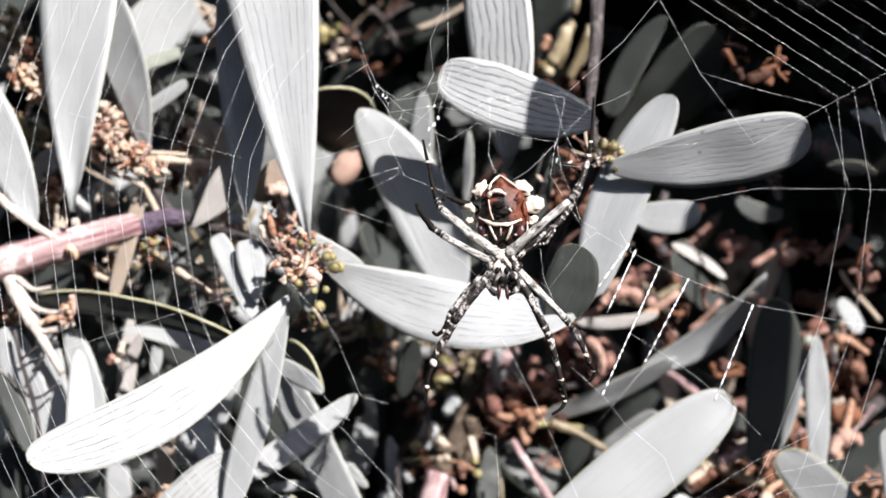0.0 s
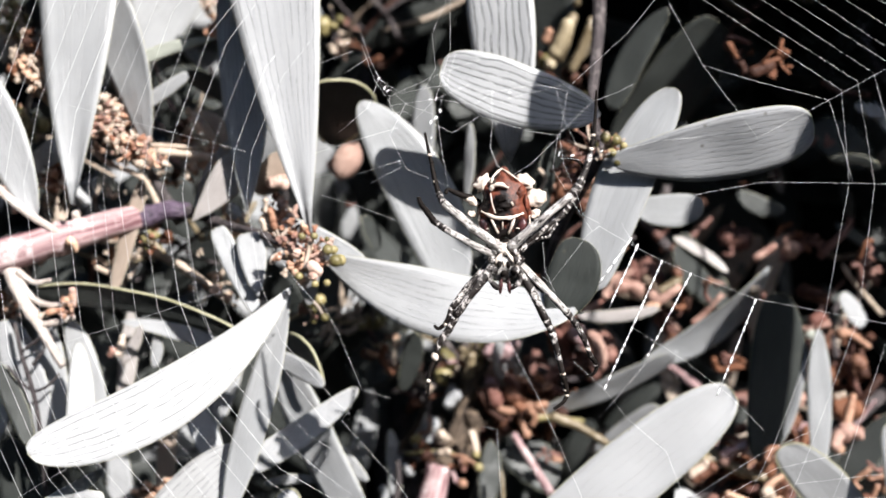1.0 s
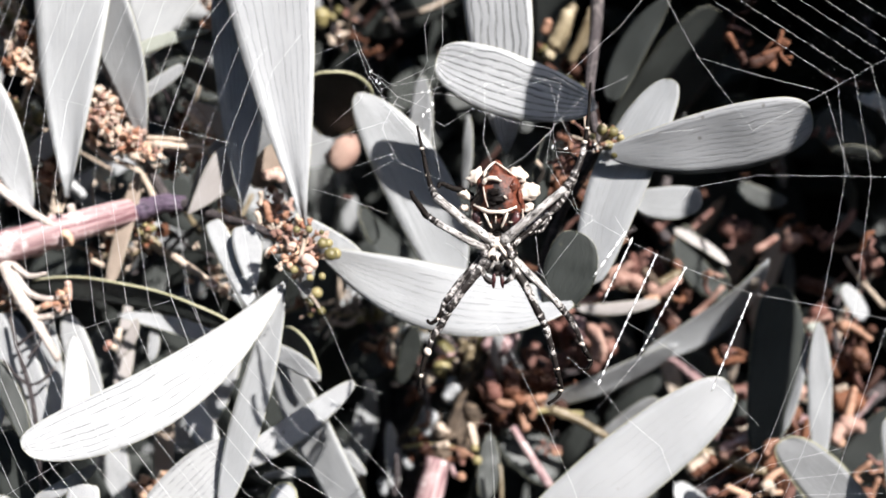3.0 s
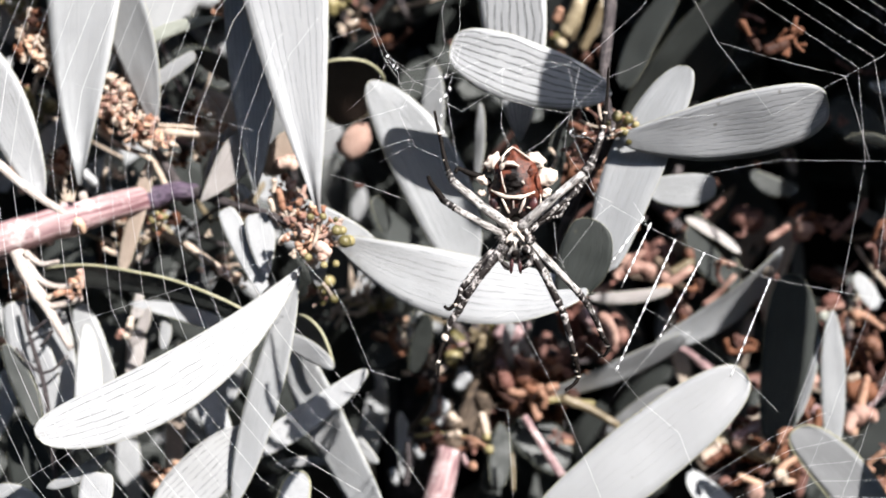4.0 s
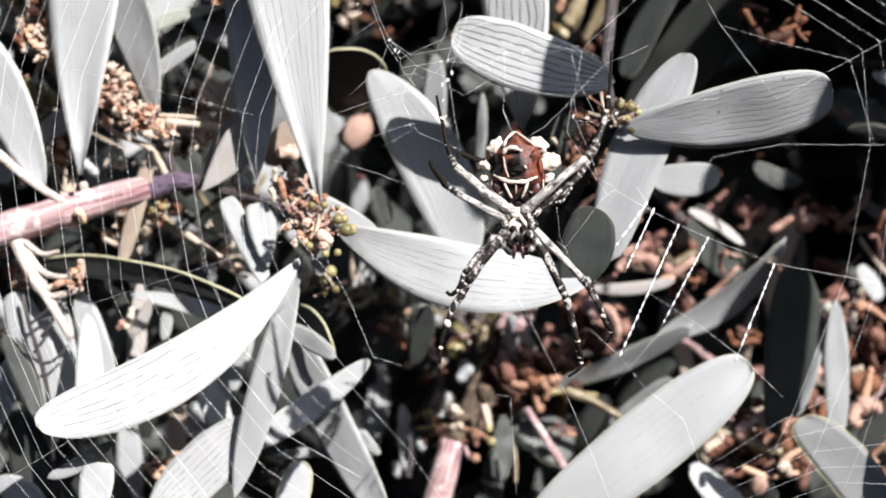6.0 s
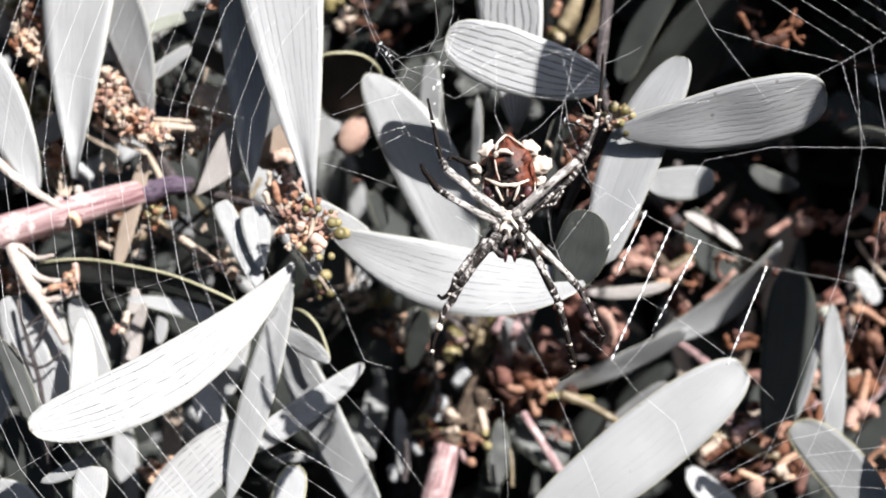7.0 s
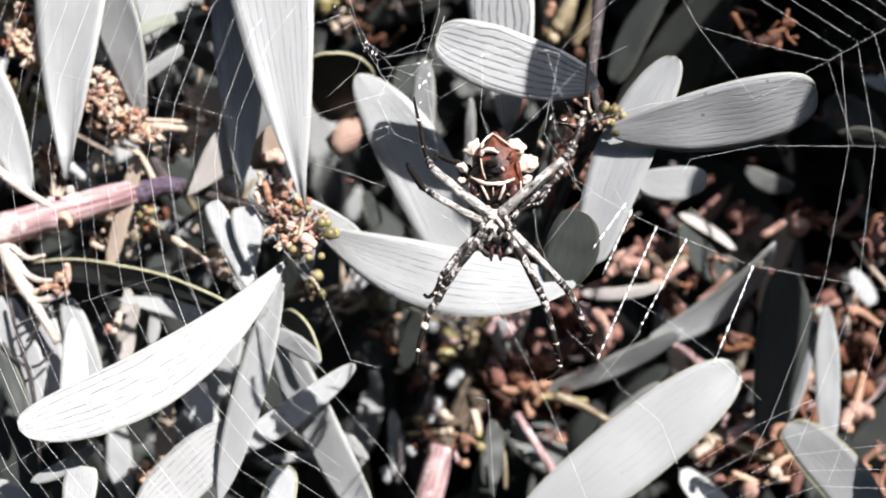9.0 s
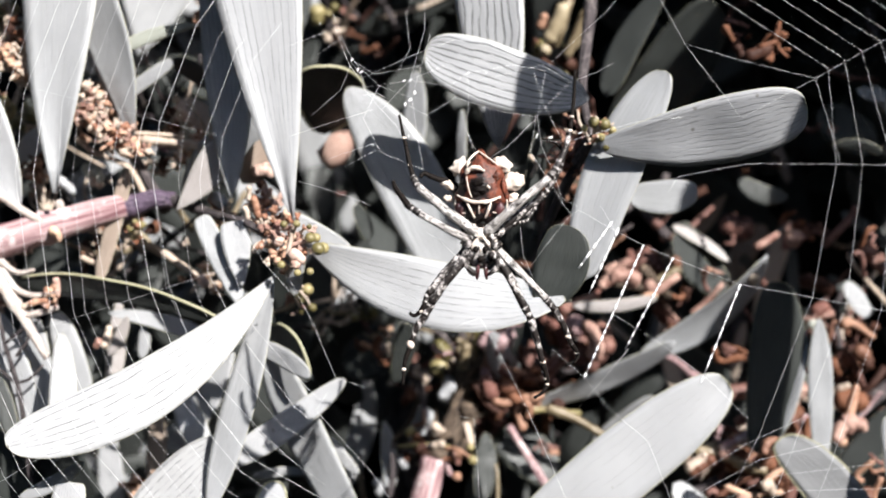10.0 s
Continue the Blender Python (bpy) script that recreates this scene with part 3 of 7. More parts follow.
twig(lower, [(-75.75, 49.5, -16.62), (-72.03, 49, -14.2), (-71.64, 49, -16.19), (-73.72, 49, -18.98)], 0.32, 0.30, BARK_DARK, "twig")
twig(lower, [(-73.98, 49.5, -23.81), (-76.2, 49, -21.77), (-78.23, 49, -19.18)], 0.28, 0.22, BARK_DARK, "twig")
leaf(lower, (-90.16, 60, -39.85), (-82.39, 60, -22.9), 6.0, 0, 0, 0, LEAF_SOFT, a=0.4, b=0.5)
leaf(lower, (-77.3, 56.0, -6.7), (-36.7, 50.0, -13.6), 5.2, -0.075, 0, 38, LEAF_DARK_SHADED, rim=0.3, a=0.4, b=0.5, one_side=True)
leaf(lower, (-63.2, 66.0, -12.5), (-37.8, 62.0, -19.6), 3.6, -0.06, 0, -40, LEAF_SOFT, a=0.5, b=0.5)
leaf(lower, (-62.17, 38, -35.41), (-64.0, 45, -14.7), 4.6, 0.03, 0, 12, LEAF_BROAD, a=0.4, b=0.5)
leaf(lower, (-64.5, 70.0, -29.3), (-63.2, 72.0, -10.2), 3.6, 0.02, 0, 12, LEAF_ROSY, a=0.5, b=0.6)
leaf(lower, (-72.79, 53, -36.18), (-80.36, 53, -11.3), 7.4, 0.02, 0, 2, LEAF, a=0.5, b=0.35)
leaf(lower, (-70.6, 54, -36.34), (-73.27, 54, -11.67), 5.6, 0.0, 0, 6, LEAF_SOFT, a=0.5, b=0.35)
leaf(lower, (-71.79, 60, -36.56), (-75.33, 62, -14.62), 7.0, 0, 0, -4, LEAF_SOFT, a=0.4, b=0.5)
leaf(lower, (-65.22, 60, -29.98), (-70.82, 60, -12.0), 5.4, 0.0, 0, 4, LEAF_SOFT, a=0.4, b=0.4)
leaf(lower, (-74.08, 49, -33.53), (-80.73, 50, -18.66), 3.8, 0.02, 0, 10, LEAF_DARK_SHADED, a=0.5, b=0.5)
leaf(lower, (-33.89, 56, -17.43), (-21.88, 51, -22.73), 3.6, -0.05, 0, 10, LEAF, a=0.5, b=0.4)
leaf(lower, (-31.0, 60.0, -15.2), (-22.5, 54.0, -22.9), 6.1, -0.16, 0, 45, LEAF_DARK_SHADED, rim=0.3, a=0.5, b=0.4, one_side=True)
leaf(lower, (-38.2, 48, -38.41), (-16.14, 53, -23.46), 4.8, 0.03, 0, 0, LEAF, a=0.35, b=0.45)
leaf(lower, (-31.73, 62, -18.81), (-13.62, 58, -53.35), 9.0, 0.03, 0, 20, LEAF_SOFT, a=0.4, b=0.5)
leaf(lower, (-50.6, 66.0, -26.5), (-44.2, 64.0, -40.1), 5.1, -0.02, 0, -20, LEAF_SOFT, a=0.5, b=0.4)
leaf(lower, (-45.3, 86.0, -19.7), (-52.0, 84.0, -37.0), 7.4, 0, 0, 20, LEAF_SOFT, a=0.4, b=0.4)
leaf(lower, (-70.9, 88.0, -60.3), (-71.7, 88.0, -37.8), 5.4, 0.02, 0, 8, LEAF, a=0.3, b=0.4)
leaf(lower, (-59.2, 80.0, -49.0), (-57.9, 80.0, -32.9), 4.1, 0, 0, 0, LEAF_DRY, a=0.4, b=0.5)
leaf(lower, (-66.53, 33, -40.52), (-55.99, 34, -34.71), 2.5, 0.05, 0, 10, LEAF_SOFT, a=0.5, b=0.5)
leaf(lower, (-58.9, 32, -47.69), (-58.2, 34, -38.07), 5.4, 0, 0, 6, LEAF, a=0.4, b=0.15)
leaf(lower, (-78.45, 60, -55.11), (-82.52, 60, -33.67), 8.6, 0.02, 0, 0, LEAF_DARK_SHADED, a=0.4, b=0.5)
leaf(lower, (-83.3, 50.0, -44.8), (-73.0, 50.0, -50.8), 4.9, -0.1, 0, 0, LEAF_SOFT, a=0.4, b=0.5)
leaf(lower, (-29.56, 44, -50.45), (-26.93, 46, -40.09), 5.4, 0, 0, 10, LEAF, rim=0.2, a=0.4, b=0.4)
leaf(lower, (-35.49, 64, -42.99), (-24.48, 66, -42.66), 2.0, -0.06, 0, 10, LEAF_SOFT, a=0.4, b=0.4)
buds(lower, (-61.5, 86.0, -50.9), (5.8, 1.2, 3.9), 34, ['tan', 'tan', 'brown'], 1.50, 41, TWIG_RED, core=(-59.1, 72.0, -49.5))
buds(lower, (-88.6, 74.0, -9.7), (3.1, 1.3, 4.4), 18, ['brown', 'tan'], 0.99, 42, TWIG_PALE)
buds(lower, (-70.8, 60.0, -6.8), (2.3, 0.8, 2.5), 12, ['tan', 'pink'], 0.83, 43, TWIG_PALE)
buds(lower, (-48.0, 78.0, -6.5), (4.5, 1.3, 3.4), 18, ['tan', 'pale'], 1.12, 44, TWIG_PALE)
buds(lower, (-69.9, 78.0, 2.6), (5.6, 1.3, 4.5), 14, ['tan', 'pale'], 1.12, 45, TWIG_PALE)

low_right = thing("leafy_branch", V(60.6, 84.0, -35.3), "shrub branch with one broad sunlit leaf, shaded leaves and brown husks", "branch", "branches of the shrub")
twig(low_right, [(53.6, 86.0, -41.1), (56.5, 86.0, -39.6), (60.2, 87.0, -38.3)], 0.93, 0.87, BARK_PINK, "stub")
twig(low_right, [(60.0, 87.0, -38.4), (61.2, 88.0, -39.9), (61.9, 89.0, -41.8)], 0.70, 0.52, BARK_PINK, "stub")
twig(low_right, [(48.6, 88.0, -41.7), (54.0, 88.0, -42.6), (59.3, 89.0, -45.1), (63.5, 90.0, -46.2)], 1.17, 1.05, POD, "stub")
twig(low_right, [(47.3, 84.0, -45.9), (49.8, 84.0, -44.2), (52.4, 84.0, -42.4)], 1.03, 1.38, BUD_HUSK, "stub")
twig(low_right, [(45.9, 84.0, -42.9), (47.6, 84.0, -42.4)], 0.75, 0.69, BUD_ROSE, "stub")
twig(low_right, [(62.5, 88.0, -44.9), (62.8, 86.0, -42.2), (64.8, 86.0, -41.1)], 0.70, 0.81, BUD_HUSK, "stub")
twig(low_right, [(69.4, 94.0, -28.8), (70.6, 94.0, -30.3), (70.1, 94.0, -32.3)], 2.03, 2.39, BUD_ROSE, "stub")
twig(low_right, [(68.2, 94.0, -33.8), (71.0, 94.0, -33.0)], 1.08, 0.96, BUD_ROSE, "stub")
twig(low_right, [(71.0, 98.0, -23.0), (71.5, 98.0, -25.9)], 1.09, 0.97, BUD_HUSK, "stub")
twig(low_right, [(78.6, 92.0, -37.8), (81.2, 92.0, -36.9), (83.9, 92.0, -37.6)], 2.13, 1.78, BUD_ROSE, "stub")
twig(low_right, [(80.5, 94.0, -40.3), (80.1, 94.0, -45.0)], 0.84, 0.60, BUD_HUSK, "stub")
twig(low_right, [(74.1, 88.0, -41.1), (74.8, 88.0, -45.0)], 1.40, 0.93, BUD_HUSK, "stub")
twig(low_right, [(75.8, 100.0, -15.4), (74.0, 100.0, -17.2)], 1.22, 1.47, BUD_ROSE, "stub")
twig(low_right, [(57.6, 92.0, -36.5), (59.3, 92.0, -37.1)], 1.19, 1.07, BUD_ROSE, "stub")
twig(low_right, [(83.2, 110.0, -24.2), (83.1, 112.0, -14.3), (86.8, 114.0, -9.4)], 0.77, 0.58, BARK_DARK, "twig")
twig(low_right, [(87.0, 106.0, -31.2), (84.0, 104.0, -23.6), (85.8, 104.0, -18.7)], 0.75, 0.62, TWIG_RED, "twig")
leaf(low_right, (78.1, 92.0, -48.1), (89.2, 90.0, -33.2), 6.4, 0.03, 0, -25, LEAF_DARK_SHADED, a=0.5, b=0.5)
buds(low_right, (84.9, 102.0, -21.9), (5.7, 1.7, 4.2), 6, ['brown', 'husk', 'brown'], 2.34, 54, TWIG_RED)
buds(low_right, (74.4, 104.0, -17.5), (7.4, 1.5, 3.7), 5, ['rose', 'husk'], 1.99, 57, TWIG_RED)
buds(low_right, (61.6, 92.0, -43.6), (8.3, 1.7, 5.2), 6, ['brown', 'red', 'brown', 'rose'], 2.01, 52, TWIG_RED)
buds(low_right, (82.9, 84.0, -46.2), (3.9, 1.4, 4.6), 5, ['husk', 'rose', 'husk'], 2.07, 56, TWIG_RED)
buds(low_right, (62.0, 74.0, 37.5), (3.7, 1.3, 2.9), 6, ['brown', 'brown', 'brown'], 1.65, 58, TWIG_RED)
buds(low_right, (58.5, 90.0, 41.7), (3.5, 1.4, 4.7), 6, ['brown', 'red'], 1.76, 63, TWIG_RED)
buds(low_right, (76.3, 112.0, 1.1), (5.1, 1.3, 2.8), 6, ['brown', 'red', 'rose'], 1.79, 60, TWIG_RED)
buds(low_right, (83.5, 88.0, -2.5), (3.0, 1.2, 4.7), 6, ['brown', 'red', 'rose'], 1.63, 61, TWIG_RED)
twig(low_right, [(96.1, 120.0, -33.0), (78.0, 104.0, -42.0), (63.0, 96.0, -45.5), (45.9, 92.0, -53.1)], 1.61, 1.11, BARK_DARK, "stem")
leaf(low_right, (10.1, 50.0, -54.9), (50.3, 55.0, -24.0), 12.4, 0, 0.02, -6, LEAF_PLAIN, rim=0.07, a=0.45, b=0.36)
leaf(low_right, (61.62, 78, -2.48), (38.74, 90, -22.76), 6.8, -0.11, 0, -24, LEAF_SOFT, a=0.45, b=0.5, twist=-70)
leaf(low_right, (45.1, 86.0, -19.8), (16.7, 96.0, -33.8), 6.1, -0.05, 0, -34, LEAF_SOFT, a=0.45, b=0.5)
# Shaded leaf: its dimness is put into the dark colour.
leaf(low_right, (60.76, 84, -41.63), (64.25, 82, -7.67), 11.6, 0.05, 0, 14, LEAF_DARK_SHADED, a=0.5, b=0.4)
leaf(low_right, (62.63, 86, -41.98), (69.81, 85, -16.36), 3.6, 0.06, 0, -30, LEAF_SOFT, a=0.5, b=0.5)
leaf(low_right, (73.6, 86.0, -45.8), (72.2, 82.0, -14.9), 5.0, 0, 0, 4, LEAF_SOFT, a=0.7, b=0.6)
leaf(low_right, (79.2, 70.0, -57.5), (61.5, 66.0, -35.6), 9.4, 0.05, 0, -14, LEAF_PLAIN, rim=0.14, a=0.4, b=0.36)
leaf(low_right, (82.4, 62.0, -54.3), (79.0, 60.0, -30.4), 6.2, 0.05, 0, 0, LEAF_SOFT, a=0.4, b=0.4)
# Dim leaves, darkened by colour rather than by cast shade.
leaf(low_right, (59.09, 106, -11.81), (47.0, 102, 1.73), 6.2, -0.1, 0, 20, LEAF_DARK_SHADED, a=0.5, b=0.4)
leaf(low_right, (59.0, 106.0, -9.0), (48.3, 104.0, 4.0), 6.2, -0.1, 0, -20, LEAF_DARK_SHADED, a=0.5, b=0.4)
leaf(low_right, (24.84, 90, -12.78), (41.7, 88, -11.08), 2.6, 0.05, 0, -6, LEAF_ROSY, a=0.4, b=0.4)
leaf(low_right, (44.2, 84.0, -47.7), (56.1, 84.0, -58.0), 6.4, 0.05, 0, -34, LEAF_SOFT, a=0.4, b=0.4)
leaf(low_right, (29.35, 100, -42.92), (42.09, 92, -31.84), 6.4, 0.05, 0, 10, LEAF_SOFT, a=0.5, b=0.4)
leaf(low_right, (88.72, 108, -16.17), (83.21, 106, -9.02), 4.6, 0, 0, 26, LEAF_SOFT, a=0.35, b=0.4)
leaf(low_right, (87.6, 92.0, 17.2), (77.6, 94.0, 19.3), 2.4, 0.12, 0, -30, LEAF_DARK_SHADED, a=0.4, b=0.4)
leaf(low_right, (93.0, 100.0, 24.8), (87.7, 100.0, 32.1), 2.7, 0, 0, -6, LEAF_SOFT, a=0.5, b=0.5)
leaf(low_right, (90.6, 98.0, 28.5), (83.8, 98.0, 31.2), 2.4, 0, 0, -6, LEAF_SOFT, a=0.5, b=0.5)
leaf(low_right, (62.0, 112.0, 13.5), (72.6, 112.0, 9.4), 4.3, 0.1, 0, 0, LEAF_DARK_SHADED, a=0.5, b=0.5)
leaf(low_right, (81.9, 124.0, 29.6), (94.8, 124.0, 20.4), 9.3, 0, 0, 0, LEAF_DARK_SHADED, a=0.5, b=0.5)
buds(low_right, (34.1, 96.0, -6.1), (4.8, 1.4, 4.3), 6, ['rose'], 2.89, 59, TWIG_RED)

woody = thing("woody_twig", V(-1.3, 96.0, -39.9), "cluster of brown woody twigs with flaking husks and red shoots", "twig", "branches of the shrub")
twig(woody, [(-7.6, 90.0, -60.2), (-5.6, 91.0, -52.1), (-3.6, 93.0, -44.9)], 3.07, 2.72, BARK_PINK, "stem", ((0.95, 0.4, 0.05),), label="pale pink end of the woody stem")
twig(woody, [(-4.0, 95.0, -46.0), (-0.7, 98.0, -40.5), (1.7, 101.0, -32.1), (3.1, 104.0, -26.3), (5.3, 108.0, -18.6)], 2.46, 1.72, BARK_BROWN, "stem", ((0.3, 0.5, 0.05), (0.7, 0.5, 0.05)))
twig(woody, [(9.9, 98.0, -23.9), (11.1, 98.0, -21.2), (12.5, 99.0, -18.6)], 1.21, 1.34, BARK_PINK, "stub")
twig(woody, [(6.2, 97.0, -26.4), (7.4, 96.0, -28.3), (8.0, 96.0, -31.1)], 1.21, 1.02, BARK_PINK, "stub")
twig(woody, [(11.7, 94.0, -38.0), (15.2, 93.0, -43.5), (19.5, 92.0, -50.2)], 0.77, 1.01, BARK_PINK, "twig")
twig(woody, [(4.2, 98.0, -26.8), (4.7, 98.0, -23.2), (5.4, 100.0, -19.2)], 0.62, 0.52, POD, "twig")
twig(woody, [(6.9, 98.0, -19.8), (8.4, 99.0, -17.2)], 0.85, 0.73, BARK_PINK, "stub")
twig(woody, [(13.7, 95.0, -34.4), (15.0, 94.0, -32.8), (18.5, 94.0, -32.5)], 0.56, 0.47, BUD_HUSK, "twig")
twig(woody, [(14.3, 95.0, -34.8), (14.6, 95.0, -36.3)], 0.56, 0.42, TWIG_PALE, "stub")
twig(woody, [(15.5, 96.0, -34.7), (19.7, 95.0, -34.6), (23.9, 95.0, -35.7)], 0.56, 0.61, POD, "twig")
twig(woody, [(2.7, 90.0, -37.2), (3.5, 89.0, -39.2), (3.9, 88.0, -40.9)], 0.37, 0.41, TWIG_PALE, "stub")
twig(woody, [(-1.3, 90.0, -42.0), (1.6, 88.0, -42.0), (4.4, 87.0, -43.7)], 0.46, 0.41, BUD_HUSK, "stub")
twig(woody, [(-3.8, 92.0, -41.6), (-1.8, 91.0, -41.9)], 0.51, 0.46, BUD_HUSK, "stub")
twig(woody, [(-3.1, 94.0, -37.4), (-2.9, 93.0, -38.7), (-1.4, 93.0, -38.9)], 0.42, 0.42, TWIG_PALE, "stub")
twig(woody, [(-1.1, 91.0, -44.7), (-0.6, 90.0, -46.5), (0.4, 89.0, -47.9)], 0.71, 0.53, BARK_PINK, "stub")
twig(woody, [(-7.1, 96.0, -29.0), (-6.1, 95.0, -34.3), (-5.1, 94.0, -39.0), (-5.3, 94.0, -42.0)], 0.54, 0.48, BARK_DARK, "twig")
twig(woody, [(-12.7, 94.0, -42.0), (-8.4, 93.0, -43.0), (-4.2, 93.0, -41.8)], 0.54, 0.42, BARK_DARK, "twig")
twig(woody, [(-13.6, 98.0, -25.6), (-13.9, 98.0, -21.4), (-13.7, 98.0, -18.3)], 0.47, 0.38, TWIG_PALE, "twig")
twig(woody, [(9.1, 88.0, -44.8), (9.5, 87.0, -47.6), (9.5, 86.0, -52.1)], 0.41, 0.45, POD, "twig")
twig(woody, [(-4.5, 100.0, -21.9), (-2.6, 99.0, -23.3), (-0.4, 99.0, -23.3)], 0.67, 0.49, BARK_PINK, "twig")
twig(woody, [(1.7, 101.0, -23.5), (2.2, 100.0, -25.2)], 0.57, 0.48, BUD_HUSK, "stub")
twig(woody, [(-13.1, 92.0, -52.4), (-12.5, 93.0, -47.8), (-12.8, 94.0, -43.8)], 0.71, 0.48, BARK_DARK, "twig")
leaf(woody, (-8.5, 98.0, -42.7), (-6.8, 98.0, -34.2), 4.6, 0.05, 0, 0, LEAF_SOFT, a=0.4, b=0.4)
leaf(woody, (-2.1, 102.0, -34.7), (-1.3, 102.0, -28.5), 3.4, 0.05, 0, 0, LEAF_SOFT, a=0.4, b=0.4)
leaf(woody, (-12.4, 106.0, -25.3), (-9.9, 106.0, -17.1), 5.5, 0.05, 0, 0, LEAF_SOFT, a=0.4, b=0.4)
leaf(woody, (21.2, 104.0, -51.0), (9.5, 106.0, -41.5), 10.0, 0.05, 0, 20, LEAF_DARK_SHADED, a=0.4, b=0.4)
leaf(woody, (18.4, 112.0, -48.8), (16.5, 112.0, -40.5), 6.1, 0.05, 0, 20, LEAF_DARK_SHADED, a=0.4, b=0.4)
leaf(woody, (3.5, 96.0, -54.3), (7.1, 98.0, -45.0), 5.3, 0.05, 0, 20, LEAF_DARK_SHADED, a=0.4, b=0.4)
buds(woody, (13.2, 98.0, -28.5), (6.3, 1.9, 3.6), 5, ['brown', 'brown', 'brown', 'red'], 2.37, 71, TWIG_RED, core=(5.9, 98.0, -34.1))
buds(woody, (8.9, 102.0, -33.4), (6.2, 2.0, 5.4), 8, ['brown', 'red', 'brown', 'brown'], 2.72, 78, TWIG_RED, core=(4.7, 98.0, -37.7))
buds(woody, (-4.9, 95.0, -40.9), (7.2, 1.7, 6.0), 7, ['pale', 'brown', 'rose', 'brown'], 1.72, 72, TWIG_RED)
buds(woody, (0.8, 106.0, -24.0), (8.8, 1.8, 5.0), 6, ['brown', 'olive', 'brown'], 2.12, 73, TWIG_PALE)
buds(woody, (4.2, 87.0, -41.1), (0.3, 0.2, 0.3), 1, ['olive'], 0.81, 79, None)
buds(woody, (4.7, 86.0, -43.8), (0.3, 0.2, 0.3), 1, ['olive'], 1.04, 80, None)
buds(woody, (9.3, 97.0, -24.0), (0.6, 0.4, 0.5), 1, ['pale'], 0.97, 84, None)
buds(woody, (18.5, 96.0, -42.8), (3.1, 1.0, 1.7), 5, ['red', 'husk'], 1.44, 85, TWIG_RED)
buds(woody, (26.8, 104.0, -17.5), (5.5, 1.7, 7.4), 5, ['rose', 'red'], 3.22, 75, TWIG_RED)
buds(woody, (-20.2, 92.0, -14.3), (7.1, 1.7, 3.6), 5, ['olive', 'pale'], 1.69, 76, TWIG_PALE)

pods = thing("seed_pod_twig", V(23.7, 112.0, 49.3), "hanging straw-coloured seed pods on a thin stalk", "seed pod")
twig(pods, [(31.6, 116.0, 65.3), (30.8, 114.0, 52.1), (28.8, 112.0, 45.4), (23.7, 112.0, 41.1)], 0.90, 0.58, POD, "stalk")
twig(pods, [(25.3, 100.0, 51.5), (24.0, 99.0, 48.9), (23.3, 99.0, 45.9)], 1.10, 1.34, POD, "pod")
twig(pods, [(23.5, 99.0, 47.1), (23.1, 99.0, 44.1), (22.1, 100.0, 41.0)], 1.34, 0.67, POD, "pod")
twig(pods, [(28.8, 101.0, 51.0), (28.0, 100.0, 46.0), (25.5, 100.0, 42.4), (22.7, 101.0, 39.4)], 0.74, 0.67, POD, "pod")
twig(pods, [(20.2, 103.0, 46.6), (21.4, 102.0, 44.0), (20.7, 102.0, 40.3)], 0.74, 0.62, BUD_HUSK, "pod")
twig(pods, [(25.7, 103.0, 53.9), (27.0, 104.0, 59.0)], 0.87, 0.62, POD, "stalk")
buds(pods, (21.4, 103.0, 41.7), (3.2, 1.0, 2.7), 8, ['olive', 'husk', 'brown'], 1.48, 82, TWIG_PALE)
buds(pods, (25.1, 104.0, 35.6), (3.0, 1.0, 3.7), 8, ['brown', 'husk', 'olive'], 1.49, 86, TWIG_PALE)

gall = thing("gall", V(-21.55, 80, 18.7), "pinkish dry gall among the shaded leaves", "gall")
buds(gall, (-21.55, 80, 18.7), (0.1, 0.1, 0.1), 1, ['ball'], 3.00, 91, None)
buds(gall, (-21.18, 82, 9.77), (0.8, 0.5, 1.2), 3, ['red'], 1.10, 92, None)
# Unseen leaf and twig, added to shade the striped leaf's right part.
leaf(right, (75.5, -30.0, 91.6), (73.3, -30.0, 74.0), 13.4, 0, 0, 0, LEAF_SOFT, a=0.3, b=0.3)
twig(right, [(75.5, -30.0, 91.6), (81.5, -18.0, 133.3), (95.5, -10.0, 175.0)], 0.5, 1.0, BARK_DARK)
# Another unseen leaf on a twig, added to shade the right leaf's tip.
leaf(right, (100.8, -10.0, 63.5), (99.0, -10.0, 52.5), 11.2, 0, 0, 0, LEAF_SOFT, a=0.3, b=0.3)
twig(right, [(100.8, -10.0, 63.5), (106.8, 2.0, 119.3), (120.8, 10.0, 175.0)], 0.5, 1.0, BARK_DARK)
tangle(woody, (3.2, 108.0, -36.8), (13.9, 2.5, 13.9), 12, 101, (BARK_DARK, TWIG_RED, BARK_DARK, BARK_PINK, TWIG_RED,), 1.14, 16.4)
tangle(woody, (-2.1, 114.0, -24.8), (12.9, 1.8, 7.7), 7, 102, (POD, BARK_DARK, TWIG_RED,), 0.78, 12.9)
tangle(low_right, (70.9, 110.0, -41.8), (21.6, 1.8, 10.2), 8, 103, (TWIG_RED, BARK_DARK, TWIG_PALE, BARK_PINK,), 0.95, 14.0)
tangle(low_right, (85.9, 120.0, -20.0), (11.8, 2.6, 11.8), 10, 104, (TWIG_RED, BARK_DARK, TWIG_PALE,), 0.89, 13.2)
tangle(lower, (-61.2, 84.0, -0.9), (13.8, 1.8, 6.9), 16, 105, (TWIG_PALE, BARK_DARK, POD,), 0.52, 12.6)
tangle(upper, (-58.8, 84.0, 23.5), (12.6, 1.8, 9.2), 18, 106, (TWIG_PALE, BARK_DARK, BARK_PINK,), 0.52, 12.6)
